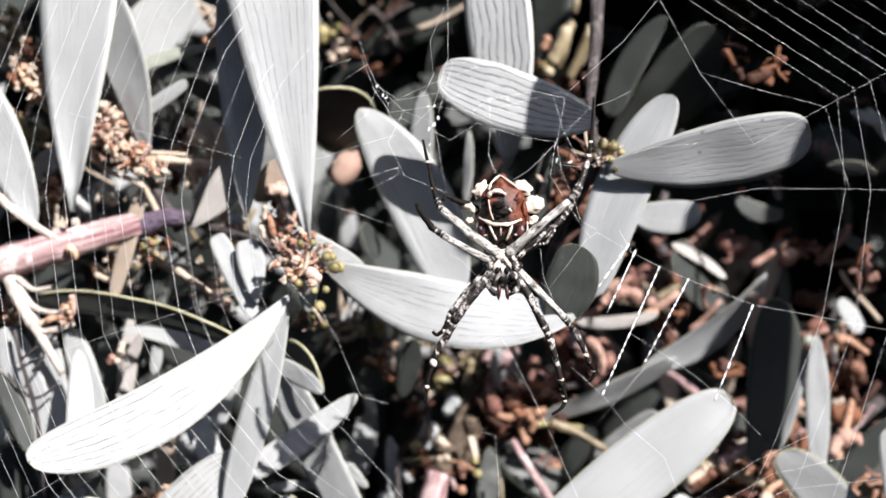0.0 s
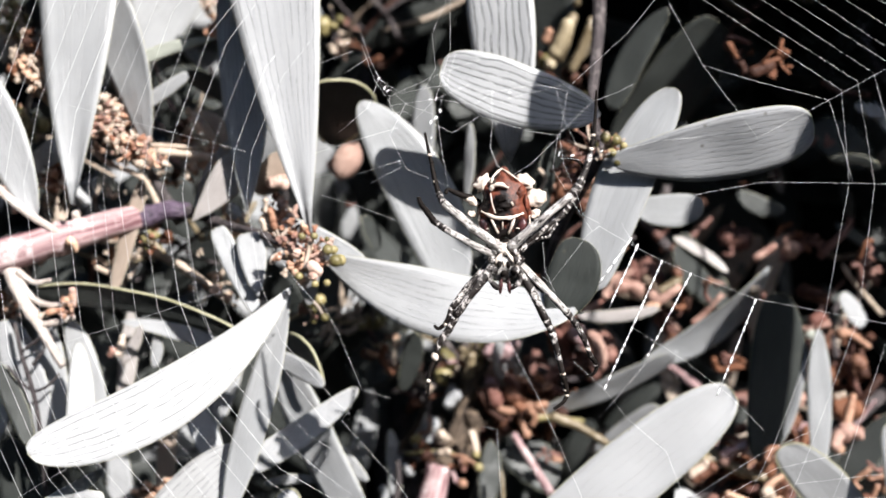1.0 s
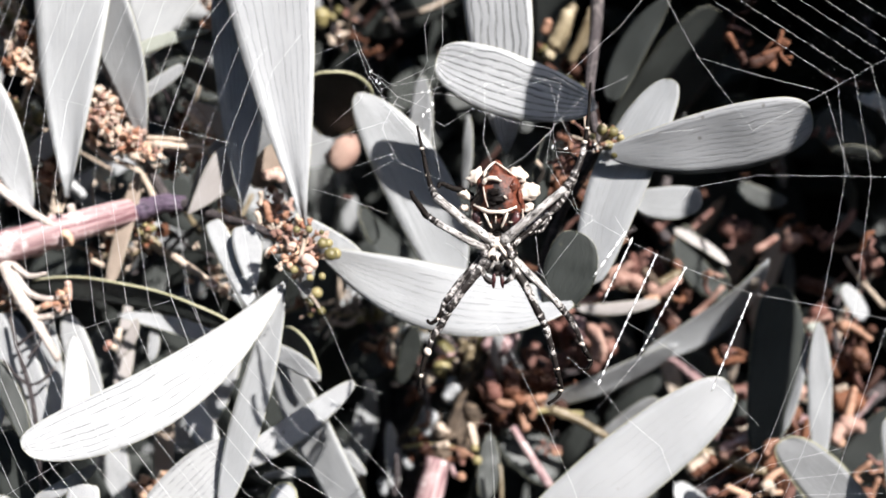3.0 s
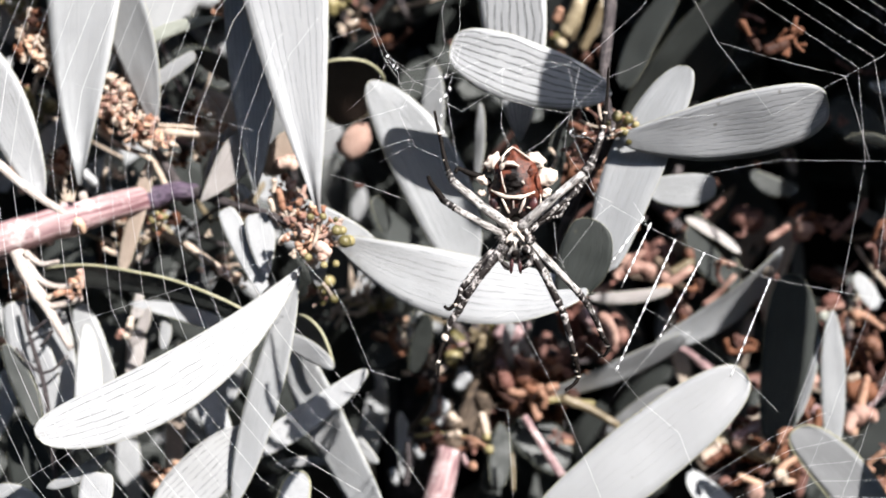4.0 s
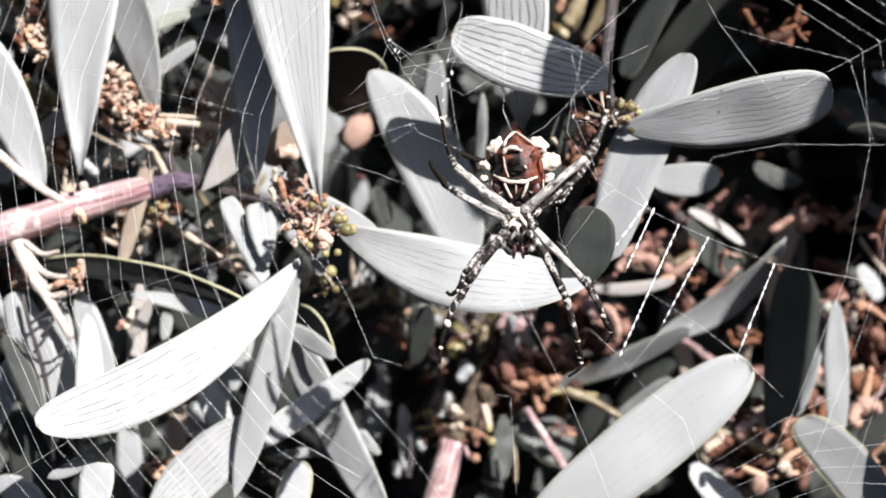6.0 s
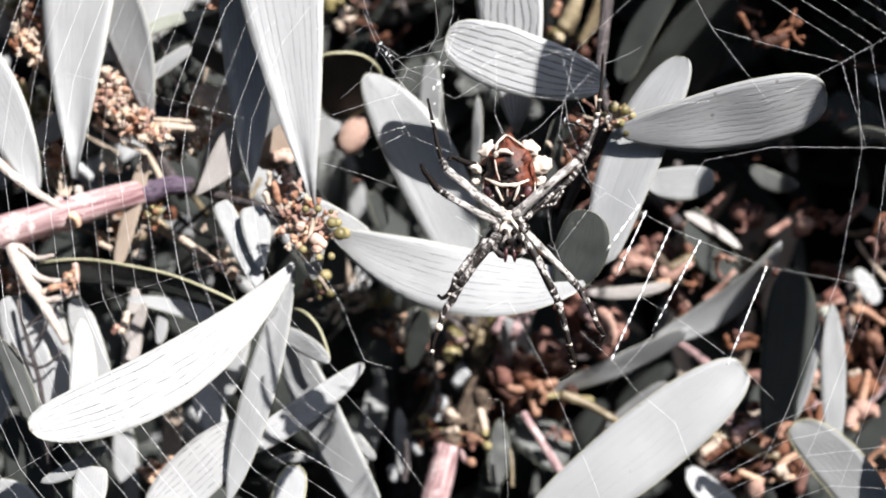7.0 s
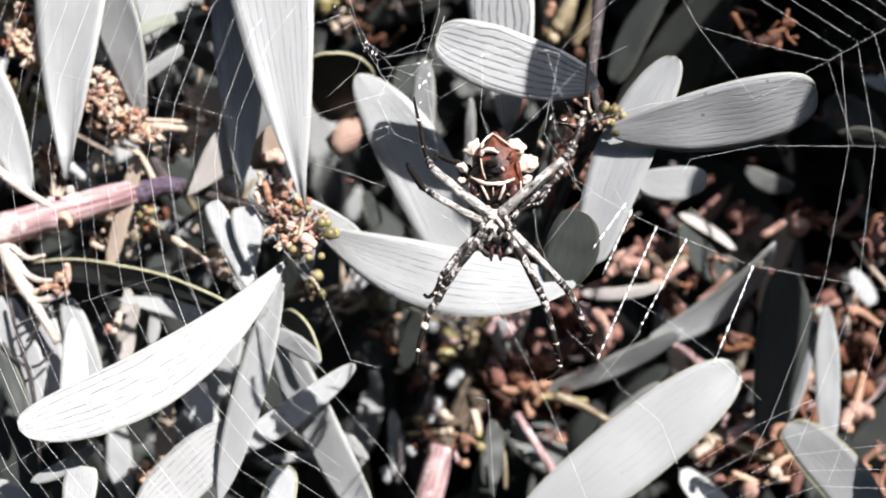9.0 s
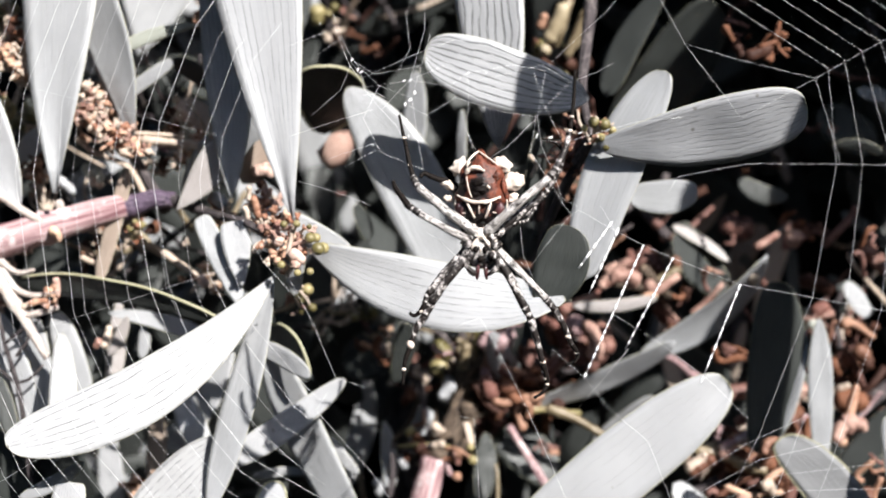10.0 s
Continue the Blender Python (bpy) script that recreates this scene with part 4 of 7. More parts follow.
tangle(lower, (-25.5, 96.0, -17.0), (8.4, 1.4, 4.8), 14, 107, (POD, BARK_DARK, TWIG_PALE,), 0.48, 12.0)
tangle(upper, (-90.8, 90.0, 30.2), (7.1, 1.9, 17.6), 14, 108, (TWIG_PALE, BARK_DARK,), 0.47, 11.8)
leaf(right, (-8.3, 86.0, 14.0), (-6.1, 84.0, 34.6), 5.3, 0.03, 0, -20, LEAF_SOFT, a=0.5, b=0.5)
buds(right, (-20.0, 140.0, 51.8), (12.7, 2.0, 8.5), 8, ['rose', 'brown', 'brown'], 1.55, 23, BARK_DARK)
buds(right, (-29.9, 120.0, 51.3), (3.4, 1.6, 6.6), 10, ['olive', 'pale'], 1.45, 24, BARK_DARK)
tangle(right, (-20.0, 140.0, 54.6), (12.7, 2.0, 12.7), 6, 109, (BARK_DARK, BARK_BROWN,), 0.63, 15.5)
buds(right, (22.8, 50.0, 16.6), (4.0, 1.2, 5.4), 30, ['brown', 'rose', 'red', 'husk'], 1.28, 25, TWIG_RED, core=(25.5, 50.0, 18.1))
buds(upper, (-77.2, 56.0, 36.8), (3.5, 1.2, 5.3), 26, ['tan', 'tan', 'brown', 'pale'], 1.32, 39, TWIG_PALE, core=(-77.6, 60.0, 30.1))
buds(upper, (-81.3, 60.0, 24.6), (2.1, 1.0, 4.1), 12, ['olive', 'tan'], 1.35, 40, TWIG_PALE, core=(-79.8, 60.0, 18.5))
buds(upper, (-50.9, 70.0, 23.4), (5.0, 1.3, 3.9), 18, ['tan', 'pale', 'brown', 'pink'], 1.30, 46, TWIG_PALE)
buds(upper, (-54.8, 70.0, 15.7), (6.5, 1.3, 2.8), 18, ['tan', 'pale', 'brown'], 1.19, 47, TWIG_PALE)
buds(upper, (-80.1, 66.0, 13.5), (6.4, 1.3, 3.8), 22, ['tan', 'pale', 'brown'], 1.28, 48, TWIG_PALE)
twig(upper, [(-54.5, 60.0, 19.6), (-49.9, 60.0, 19.1), (-45.9, 61.0, 18.8), (-41.9, 62.0, 18.2)], 0.73, 0.57, TWIG_PALE, "stub")
twig(upper, [(-54.8, 61.0, 20.5), (-51.2, 61.0, 20.3), (-47.2, 62.0, 20.1)], 0.47, 0.42, TWIG_PALE, "stub")
twig(upper, [(-42.9, 62.0, 19.4), (-43.4, 62.0, 16.7), (-44.5, 63.0, 14.2)], 0.47, 0.58, BUD_TAN, "twig")
leaf(upper, (-41.2, 60.0, 19.5), (-46.4, 60.0, 27.1), 2.7, 0.15, 0, 10, LEAF_DRY, a=0.4, b=0.5)
buds(lower, (-80.7, 62.0, 0.5), (5.2, 1.3, 4.2), 18, ['tan', 'pale', 'pink'], 1.15, 49, TWIG_PALE)
buds(lower, (-61.7, 74.0, 0.3), (5.5, 1.3, 3.3), 16, ['tan', 'pale', 'brown'], 1.32, 50, TWIG_PALE)
buds(lower, (-16.0, 98.0, -23.2), (4.9, 1.5, 6.1), 12, ['brown', 'tan', 'pale'], 1.58, 87, TWIG_RED)
buds(low_right, (47.7, 104.0, -13.8), (7.4, 1.5, 5.0), 5, ['red', 'rose', 'brown'], 1.99, 88, TWIG_RED)
tangle(low_right, (68.9, 124.0, 19.2), (30.7, 1.9, 26.7), 8, 110, (BARK_BROWN, BARK_DARK, TWIG_RED,), 1.09, 13.4)
tangle(low_right, (38.8, 112.0, -2.9), (11.5, 1.8, 10.2), 8, 111, (TWIG_RED, BARK_DARK, BARK_BROWN,), 1.35, 14.1)
tangle(right, (27.9, 100.0, 8.3), (7.3, 1.5, 14.7), 16, 112, (TWIG_RED, BARK_DARK, BUD_HUSK,), 0.61, 11.0)
buds(low_right, (56.1, 118.0, 15.1), (23.5, 1.8, 19.6), 7, ['brown', 'red', 'brown', 'red'], 2.09, 64, None)
buds(low_right, (81.6, 118.0, 14.9), (14.4, 1.8, 15.7), 5, ['brown', 'red'], 2.09, 65, None)
buds(woody, (11.4, 100.0, -29.5), (7.3, 1.7, 6.8), 8, ['brown', 'brown', 'red', 'brown'], 2.86, 89, TWIG_RED)
buds(woody, (23.2, 106.0, -25.2), (7.5, 1.8, 7.5), 5, ['brown', 'red', 'brown'], 3.25, 90, TWIG_RED)
buds(woody, (-9.3, 106.0, -31.5), (7.5, 1.8, 7.5), 5, ['brown', 'pale', 'olive'], 2.44, 93, TWIG_RED)
buds(right, (24.5, 84.0, 13.7), (4.6, 1.4, 9.2), 22, ['brown', 'husk', 'red'], 1.61, 26, TWIG_RED)
leaf(lower, (-62.15, 58, -6.75), (-55.7, 56, 14.1), 3.0, 0.0, 0, 0, LEAF_DRY, a=0.35, b=0.35)
leaf(lower, (-56.9, 66.0, -21.2), (-56.3, 66.0, -14.9), 2.3, 0.05, 0, 0, LEAF, a=0.5, b=0.5)
leaf(lower, (-61.8, 62.0, -20.3), (-58.1, 62.0, -12.9), 2.2, 0.05, 0, 10, LEAF_ROSY, a=0.6, b=0.6)
twig(lower, [(-49.8, 58.0, -1.3), (-46.7, 58.0, -3.5), (-43.5, 58.0, -5.5)], 0.62, 0.46, TWIG_PALE, "stub")
twig(lower, [(-66.2, 60.0, -1.8), (-63.8, 60.0, -2.9), (-61.5, 60.0, -3.6)], 0.57, 0.67, TWIG_PALE, "stub")
twig(lower, [(-56.1, 60.0, 2.8), (-54.6, 60.0, 2.0), (-52.9, 60.0, 0.7)], 0.67, 0.52, POD, "stub")
twig(main, [(-67.4, 49.0, 3.3), (-66.2, 49.0, 2.5), (-66.2, 50.0, 1.0)], 0.98, 0.59, BUD_TAN, "stub")
twig(main, [(-33.2, 56.0, 13.2), (-31.1, 56.0, 13.4), (-28.9, 56.0, 12.8)], 0.91, 1.02, BUD_PINK, "stub")
leaf(main, (-35.0, 57.0, 11.3), (-30.1, 56.0, 18.9), 5.1, 0.05, 0, 10, LEAF_DRY, a=0.5, b=0.5)
leaf(main, (-44.9, 62.0, 10.5), (-40.6, 62.0, 17.8), 5.4, 0.05, 0, 10, LEAF_DRY, a=0.5, b=0.5)
buds(lower, (-46.8, 60.0, 0.9), (1.9, 0.4, 0.8), 3, ['pale'], 0.93, 94, None)
buds(lower, (-39.9, 58.0, -8.3), (1.6, 0.4, 0.8), 3, ['pale'], 1.03, 95, None)
buds(upper, (-48.6, 62.0, 15.7), (1.7, 0.6, 1.3), 4, ['pale'], 1.36, 96, None)
buds(upper, (-60.5, 60.0, 11.9), (3.1, 0.6, 1.4), 6, ['pale', 'tan'], 1.45, 97, None)
buds(upper, (-71.4, 56.0, 13.8), (2.2, 0.8, 3.5), 12, ['tan', 'pink'], 1.12, 98, TWIG_PALE)
buds(upper, (-73.1, 52.0, 33.1), (3.6, 0.8, 3.8), 30, ['tan', 'pale', 'tan'], 1.10, 99, TWIG_PALE)
buds(main, (-36.4, 56.0, 5.6), (3.0, 0.8, 2.4), 10, ['pale', 'tan'], 1.02, 14, TWIG_PALE)
leaf(woody, (5.9, 92.0, -53.4), (6.9, 96.0, -39.8), 4.8, 0.03, 0, 10, LEAF_DARK_SHADED, a=0.5, b=0.6)
leaf(woody, (-13.7, 98.0, -52.5), (-14.8, 98.0, -37.8), 3.6, 0.03, 0, 10, LEAF_SOFT, a=0.5, b=0.6)
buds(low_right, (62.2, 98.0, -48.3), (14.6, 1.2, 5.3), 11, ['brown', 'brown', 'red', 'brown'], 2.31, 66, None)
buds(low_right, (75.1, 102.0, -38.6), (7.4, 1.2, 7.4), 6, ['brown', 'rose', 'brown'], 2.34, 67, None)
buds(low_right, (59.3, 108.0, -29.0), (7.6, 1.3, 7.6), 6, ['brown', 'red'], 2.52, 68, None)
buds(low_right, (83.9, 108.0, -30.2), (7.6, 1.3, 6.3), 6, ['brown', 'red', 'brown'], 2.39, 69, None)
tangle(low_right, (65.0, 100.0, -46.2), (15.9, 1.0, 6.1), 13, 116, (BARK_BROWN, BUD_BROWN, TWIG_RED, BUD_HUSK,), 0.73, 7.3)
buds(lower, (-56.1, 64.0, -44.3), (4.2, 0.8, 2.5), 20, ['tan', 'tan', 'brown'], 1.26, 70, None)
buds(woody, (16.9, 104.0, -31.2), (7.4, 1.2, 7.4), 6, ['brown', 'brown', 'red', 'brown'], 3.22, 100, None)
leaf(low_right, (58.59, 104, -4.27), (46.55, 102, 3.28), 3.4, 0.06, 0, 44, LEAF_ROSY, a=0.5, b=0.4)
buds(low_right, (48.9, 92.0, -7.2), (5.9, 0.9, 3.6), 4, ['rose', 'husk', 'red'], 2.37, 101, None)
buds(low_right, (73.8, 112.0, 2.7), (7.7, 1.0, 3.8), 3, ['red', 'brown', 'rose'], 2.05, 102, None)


# ---- thick pieces of the flower heads, husks and twigs ----
twig(main, [(-30.87, 44.0, 10.18), (-30.86, 44.55, 9.1), (-31.14, 44.8, 7.71)], 0.57, 0.47, TWIG_PALE, "stub")
twig(main, [(-30.3, 45.0, 8.58), (-29.89, 45.8, 6.76), (-29.37, 46.6, 4.64)], 0.86, 0.95, BUD_TAN, "stub")
twig(main, [(-28.25, 46.0, 8.11), (-28.53, 46.55, 6.53), (-29.11, 46.8, 4.64)], 0.77, 0.86, BUD_TAN, "stub")
twig(main, [(-31.47, 43.0, 6.71), (-31.07, 43.55, 5.72), (-30.97, 43.8, 4.43)], 0.57, 0.57, TWIG_PALE, "stub")
twig(main, [(-30.77, 50.0, 11.01), (-29.95, 50.55, 10.42), (-29.43, 50.8, 9.54)], 0.98, 0.88, BUD_BROWN, "stub")
twig(main, [(-24.1, 37.0, 2.1), (-24.45, 37.55, 1.27), (-25.1, 37.8, 0.15)], 0.92, 1.01, BUD_PINK, "stub")
twig(main, [(-21.97, 36.0, 2.82), (-22.32, 36.55, 0.66), (-22.97, 36.8, -1.79)], 0.36, 0.36, TWIG_PALE, "stub")
twig(main, [(-22.3, 35.0, -0.84), (-21.02, 35.55, -1.62), (-20.03, 35.8, -2.7)], 1.00, 1.09, BUD_PINK, "stub")
twig(main, [(-19.85, 36.0, 0.79), (-21.26, 36.55, 0.48), (-22.96, 36.8, -0.13)], 0.36, 0.36, BUD_PINK, "stub")
twig(main, [(-21.57, 35.0, -2.31), (-21.3, 35.55, -2.81), (-21.33, 35.8, -3.62)], 1.09, 0.91, BUD_PINK, "stub")
twig(main, [(-24.97, 37.0, -1.97), (-23.96, 37.55, -2.85), (-23.25, 37.8, -4.04)], 0.64, 0.73, BUD_TAN, "stub")
twig(main, [(-28.71, 38.0, -1.05), (-28.39, 38.8, 0.25), (-27.11, 39.6, 1.08)], 0.37, 0.37, TWIG_PALE, "stub")
twig(main, [(-26.17, 38.0, -0.69), (-25.25, 38.55, -1.02), (-24.62, 38.8, -1.64)], 0.74, 0.64, BUD_TAN, "stub")
twig(main, [(-24.13, 38.0, -4.42), (-23.66, 38.55, -3.58), (-23.5, 38.8, -3.04)], 0.55, 0.64, BUD_TAN, "stub")
twig(main, [(-41.16, 58.0, 9.56), (-40.07, 58.55, 7.76), (-39.29, 58.8, 5.66)], 1.32, 1.11, BUD_PINK, "stub")
twig(main, [(-31.4, 56.0, 13.8), (-29.37, 56.55, 14.31), (-27.64, 56.8, 14.52)], 0.90, 1.00, BUD_PINK, "stub")
buds(main, (-23.1, 35, 3.56), (0.1, 0.1, 0.1), 1, ['olive'], 0.63, 557, TWIG_PALE, core=(-21.94, 38, -0.24))
buds(main, (-20.97, 35, 3.55), (0.1, 0.1, 0.1), 1, ['olive'], 0.63, 580, TWIG_PALE, core=(-21.94, 38, -0.24))
buds(main, (-18.78, 35, 1.34), (0.1, 0.1, 0.1), 1, ['olive'], 0.91, 604, TWIG_PALE, core=(-21.94, 38, -0.24))
buds(main, (-17.5, 35, -0.4), (0.1, 0.1, 0.1), 1, ['olive'], 1.09, 618, TWIG_PALE, core=(-21.94, 38, -0.24))
buds(main, (-23.51, 35, -2.94), (0.1, 0.1, 0.1), 1, ['olive'], 0.72, 553, TWIG_PALE, core=(-21.94, 38, -0.24))
buds(main, (-20.84, 35, -4.23), (0.1, 0.1, 0.1), 1, ['olive'], 0.63, 582, TWIG_PALE, core=(-21.94, 38, -0.24))
buds(main, (-18.86, 35, 3.17), (0.1, 0.1, 0.1), 1, ['olive'], 0.45, 603, TWIG_PALE, core=(-21.94, 38, -0.24))
leaf(main, (-46.08, 53, 6.37), (-37.23, 53, 17.48), 6.2, 0.03, 0, 10, LEAF_ROSY, a=1.0, b=0.3)
twig(upper, [(-44.88, 66.0, 21.99), (-45.76, 66.8, 18.44), (-47.3, 67.6, 14.43)], 0.95, 0.95, BUD_TAN, "stub")
twig(upper, [(-47.22, 70.0, 43.54), (-45.18, 70.55, 44.6), (-43.44, 70.8, 45.36)], 1.07, 1.18, BUD_TAN, "stub")
twig(upper, [(-45.69, 70.0, 42.23), (-45.08, 70.55, 43.63), (-44.77, 70.8, 44.73)], 0.86, 0.96, BUD_PINK, "stub")
twig(upper, [(-85.13, 72.0, 28.42), (-85.05, 72.55, 26.73), (-85.28, 72.8, 24.75)], 1.51, 1.40, BUD_OLIVE, "stub")
twig(upper, [(-74.66, 66.0, 26.36), (-74.4, 66.55, 25.04), (-74.44, 66.8, 23.43)], 0.84, 1.05, BUD_TAN, "stub")
twig(upper, [(-75.84, 62.0, 17.32), (-74.99, 62.55, 16.22), (-74.44, 62.8, 14.82)], 1.34, 1.24, BUD_BROWN, "stub")
twig(upper, [(-74.6, 61.0, 16.19), (-73.65, 61.55, 14.88), (-73.0, 61.8, 13.28)], 0.92, 0.82, BUD_PINK, "stub")
twig(upper, [(-58.87, 60.0, 17.66), (-57.79, 60.55, 17.31), (-57.0, 60.8, 16.66)], 0.92, 0.82, TWIG_PALE, "stub")
twig(upper, [(-53.27, 72.0, 17.78), (-52.01, 72.55, 17.5), (-51.04, 72.8, 16.93)], 1.19, 1.08, LEAF_SOFT, "stub")
twig(upper, [(-55.18, 70.0, 14.73), (-54.04, 70.55, 14.51), (-53.2, 70.8, 13.99)], 0.96, 0.86, LEAF_SOFT, "stub")
twig(lower, [(-67.4, 62.0, 0.17), (-65.78, 62.55, -0.7), (-64.46, 62.8, -1.86)], 0.52, 0.52, TWIG_PALE, "stub")
twig(lower, [(-63.94, 62.0, 1.85), (-63.41, 62.55, -0.44), (-63.18, 62.8, -3.03)], 0.72, 0.62, BUD_TAN, "stub")
twig(lower, [(-57.83, 66.0, 4.38), (-57.71, 66.55, 3.46), (-57.88, 66.8, 2.24)], 1.05, 0.95, BUD_OLIVE, "stub")
twig(lower, [(-56.83, 70.0, 3.97), (-55.8, 70.55, 3.35), (-55.07, 70.8, 2.44)], 1.71, 1.50, BUD_BROWN, "stub")
twig(lower, [(-45.76, 66.0, -5.72), (-45.18, 66.55, -6.44), (-44.89, 66.8, -7.47)], 0.95, 0.84, BUD_PINK, "stub")
twig(lower, [(-43.62, 66.0, -8.08), (-42.7, 66.55, -8.17), (-42.08, 66.8, -8.55)], 0.84, 0.95, BUD_TAN, "stub")
twig(lower, [(-85.0, 60.0, -6.68), (-84.17, 60.55, -7.92), (-83.65, 60.8, -9.46)], 1.84, 1.64, BUD_TAN, "stub")
twig(lower, [(-66.93, 50.0, -5.31), (-66.84, 50.55, -6.98), (-67.06, 50.8, -8.95)], 0.68, 0.59, BUD_PINK, "stub")
twig(lower, [(-69.0, 50.0, -7.7), (-67.97, 50.55, -7.47), (-67.25, 50.8, -7.54)], 0.49, 0.49, BUD_TAN, "stub")
twig(lower, [(-80.34, 56.0, 8.53), (-79.4, 56.55, 9.2), (-78.76, 56.8, 9.57)], 0.90, 0.80, BUD_PINK, "stub")
twig(lower, [(-73.56, 52.0, 2.32), (-74.33, 52.55, 3.48), (-75.41, 52.8, 4.35)], 0.79, 0.79, BUD_TAN, "stub")
twig(lower, [(-85.61, 58.0, -4.93), (-84.56, 58.55, -4.38), (-83.81, 58.8, -4.12)], 1.01, 0.91, BUD_PINK, "stub")
twig(lower, [(-60.94, 64.0, -44.47), (-58.32, 64.55, -45.02), (-55.99, 64.8, -45.88)], 0.52, 0.73, BUD_TAN, "stub")
twig(lower, [(-50.98, 64.0, -44.39), (-52.79, 64.55, -44.98), (-54.9, 64.8, -45.87)], 0.52, 0.73, BUD_TAN, "stub")
twig(lower, [(-54.82, 65.0, -42.05), (-55.02, 65.55, -43.7), (-55.51, 65.8, -45.66)], 0.52, 0.73, TWIG_PALE, "stub")
twig(lower, [(-57.29, 64.0, -48.08), (-56.16, 64.55, -46.83), (-55.34, 64.8, -45.88)], 0.63, 0.83, BUD_TAN, "stub")
twig(lower, [(-52.25, 63.0, -47.81), (-53.34, 63.55, -46.64), (-54.72, 63.8, -45.77)], 0.73, 0.93, BUD_PINK, "stub")
twig(lower, [(-62.86, 62.0, -18.85), (-62.18, 62.55, -16.62), (-61.79, 62.8, -14.68)], 0.72, 0.62, TWIG_PALE, "stub")
twig(lower, [(-62.82, 60.0, -17.09), (-63.24, 60.55, -17.77), (-63.96, 60.8, -18.74)], 0.61, 0.61, BUD_PINK, "stub")
twig(lower, [(-65.78, 72.0, -27.76), (-64.06, 72.55, -26.72), (-62.64, 72.8, -25.97)], 0.86, 0.76, BARK_BROWN, "stub")
twig(lower, [(-75.95, 60.0, -24.46), (-74.24, 60.55, -24.73), (-72.83, 60.8, -25.29)], 0.61, 0.51, BUD_PINK, "stub")
twig(lower, [(-89.3, 66.0, -19.26), (-88.34, 66.55, -20.12), (-87.68, 66.8, -21.29)], 1.26, 1.05, BUD_TAN, "stub")
twig(woody, [(11.99, 92.0, -17.12), (10.61, 92.55, -19.96), (8.92, 92.8, -23.09)], 1.41, 1.53, BARK_PINK, "stub")
twig(woody, [(7.98, 94.0, -17.75), (7.06, 94.55, -19.78), (5.83, 94.8, -22.1)], 1.30, 1.30, BARK_PINK, "stub")
twig(woody, [(2.95, 96.0, -20.78), (2.6, 96.55, -23.68), (1.94, 96.8, -26.87)], 1.07, 1.19, POD, "stub")
twig(woody, [(5.11, 96.0, -17.19), (5.12, 96.55, -19.72), (4.84, 96.8, -22.54)], 0.72, 0.83, BUD_OLIVE, "stub")
twig(woody, [(6.53, 94.0, -27.73), (7.62, 94.55, -30.01), (8.4, 94.8, -32.59)], 1.54, 1.42, BUD_ROSE, "stub")
twig(woody, [(9.6, 96.0, -29.63), (11.54, 96.55, -30.25), (13.18, 96.8, -31.16)], 1.79, 1.67, BUD_HUSK, "stub")
twig(woody, [(13.93, 98.0, -28.18), (16.24, 98.55, -28.92), (18.26, 98.8, -29.96)], 1.68, 1.44, BUD_BROWN, "stub")
twig(woody, [(12.47, 98.0, -33.25), (10.81, 98.55, -33.95), (8.86, 98.8, -34.95)], 1.80, 1.56, TWIG_RED, "stub")
twig(woody, [(14.98, 92.0, -32.18), (16.17, 92.8, -34.18), (15.48, 93.6, -36.43)], 0.94, 0.82, BUD_HUSK, "stub")
twig(woody, [(16.16, 92.0, -32.18), (17.72, 92.55, -31.73), (18.99, 92.8, -31.57)], 0.94, 0.82, BUD_HUSK, "stub")
twig(woody, [(2.81, 90.0, -36.64), (3.52, 90.55, -39.02), (3.94, 90.8, -41.7)], 0.81, 0.93, TWIG_PALE, "stub")
twig(woody, [(0.75, 88.0, -42.4), (2.98, 88.55, -43.36), (4.9, 88.8, -44.62)], 0.81, 0.81, BUD_HUSK, "stub")
twig(woody, [(-3.99, 90.0, -36.91), (-2.63, 90.8, -38.44), (-3.85, 91.6, -39.53)], 0.81, 0.70, TWIG_PALE, "stub")
twig(woody, [(19.43, 92.0, -33.81), (25.3, 92.8, -36.26), (31.67, 93.6, -40.13)], 1.06, 1.06, POD, "stub")
twig(woody, [(20.45, 94.0, -33.38), (21.91, 94.55, -33.64), (23.08, 94.8, -34.2)], 1.30, 1.06, BUD_BROWN, "stub")
twig(woody, [(2.36, 98.0, -33.05), (3.09, 98.55, -35.38), (3.53, 98.8, -38.01)], 1.92, 2.04, BARK_BROWN, "stub")
twig(woody, [(3.59, 98.0, -28.21), (3.23, 98.55, -30.54), (2.58, 98.8, -33.16)], 1.80, 1.92, BARK_BROWN, "stub")
twig(woody, [(4.79, 99.0, -23.47), (4.32, 99.55, -25.91), (3.54, 99.8, -28.66)], 1.57, 1.81, BARK_BROWN, "stub")
twig(woody, [(5.77, 100.0, -17.49), (5.42, 100.55, -20.55), (4.76, 100.8, -23.9)], 1.45, 1.57, BARK_BROWN, "stub")
twig(woody, [(-2.76, 94.0, -32.52), (-1.07, 94.55, -30.63), (0.32, 94.8, -29.03)], 1.06, 1.30, LEAF_SOFT, "stub")
twig(woody, [(-7.06, 94.0, -35.88), (-5.5, 94.55, -36.38), (-4.25, 94.8, -37.19)], 2.01, 1.66, LEAF_SOFT, "stub")
twig(woody, [(-1.34, 88.0, -40.78), (-2.49, 88.55, -40.94), (-3.94, 88.8, -41.4)], 0.69, 0.69, TWIG_PALE, "stub")
twig(woody, [(0.75, 88.0, -42.16), (1.23, 88.55, -43.6), (1.41, 88.8, -45.34)], 0.69, 0.81, BUD_ROSE, "stub")
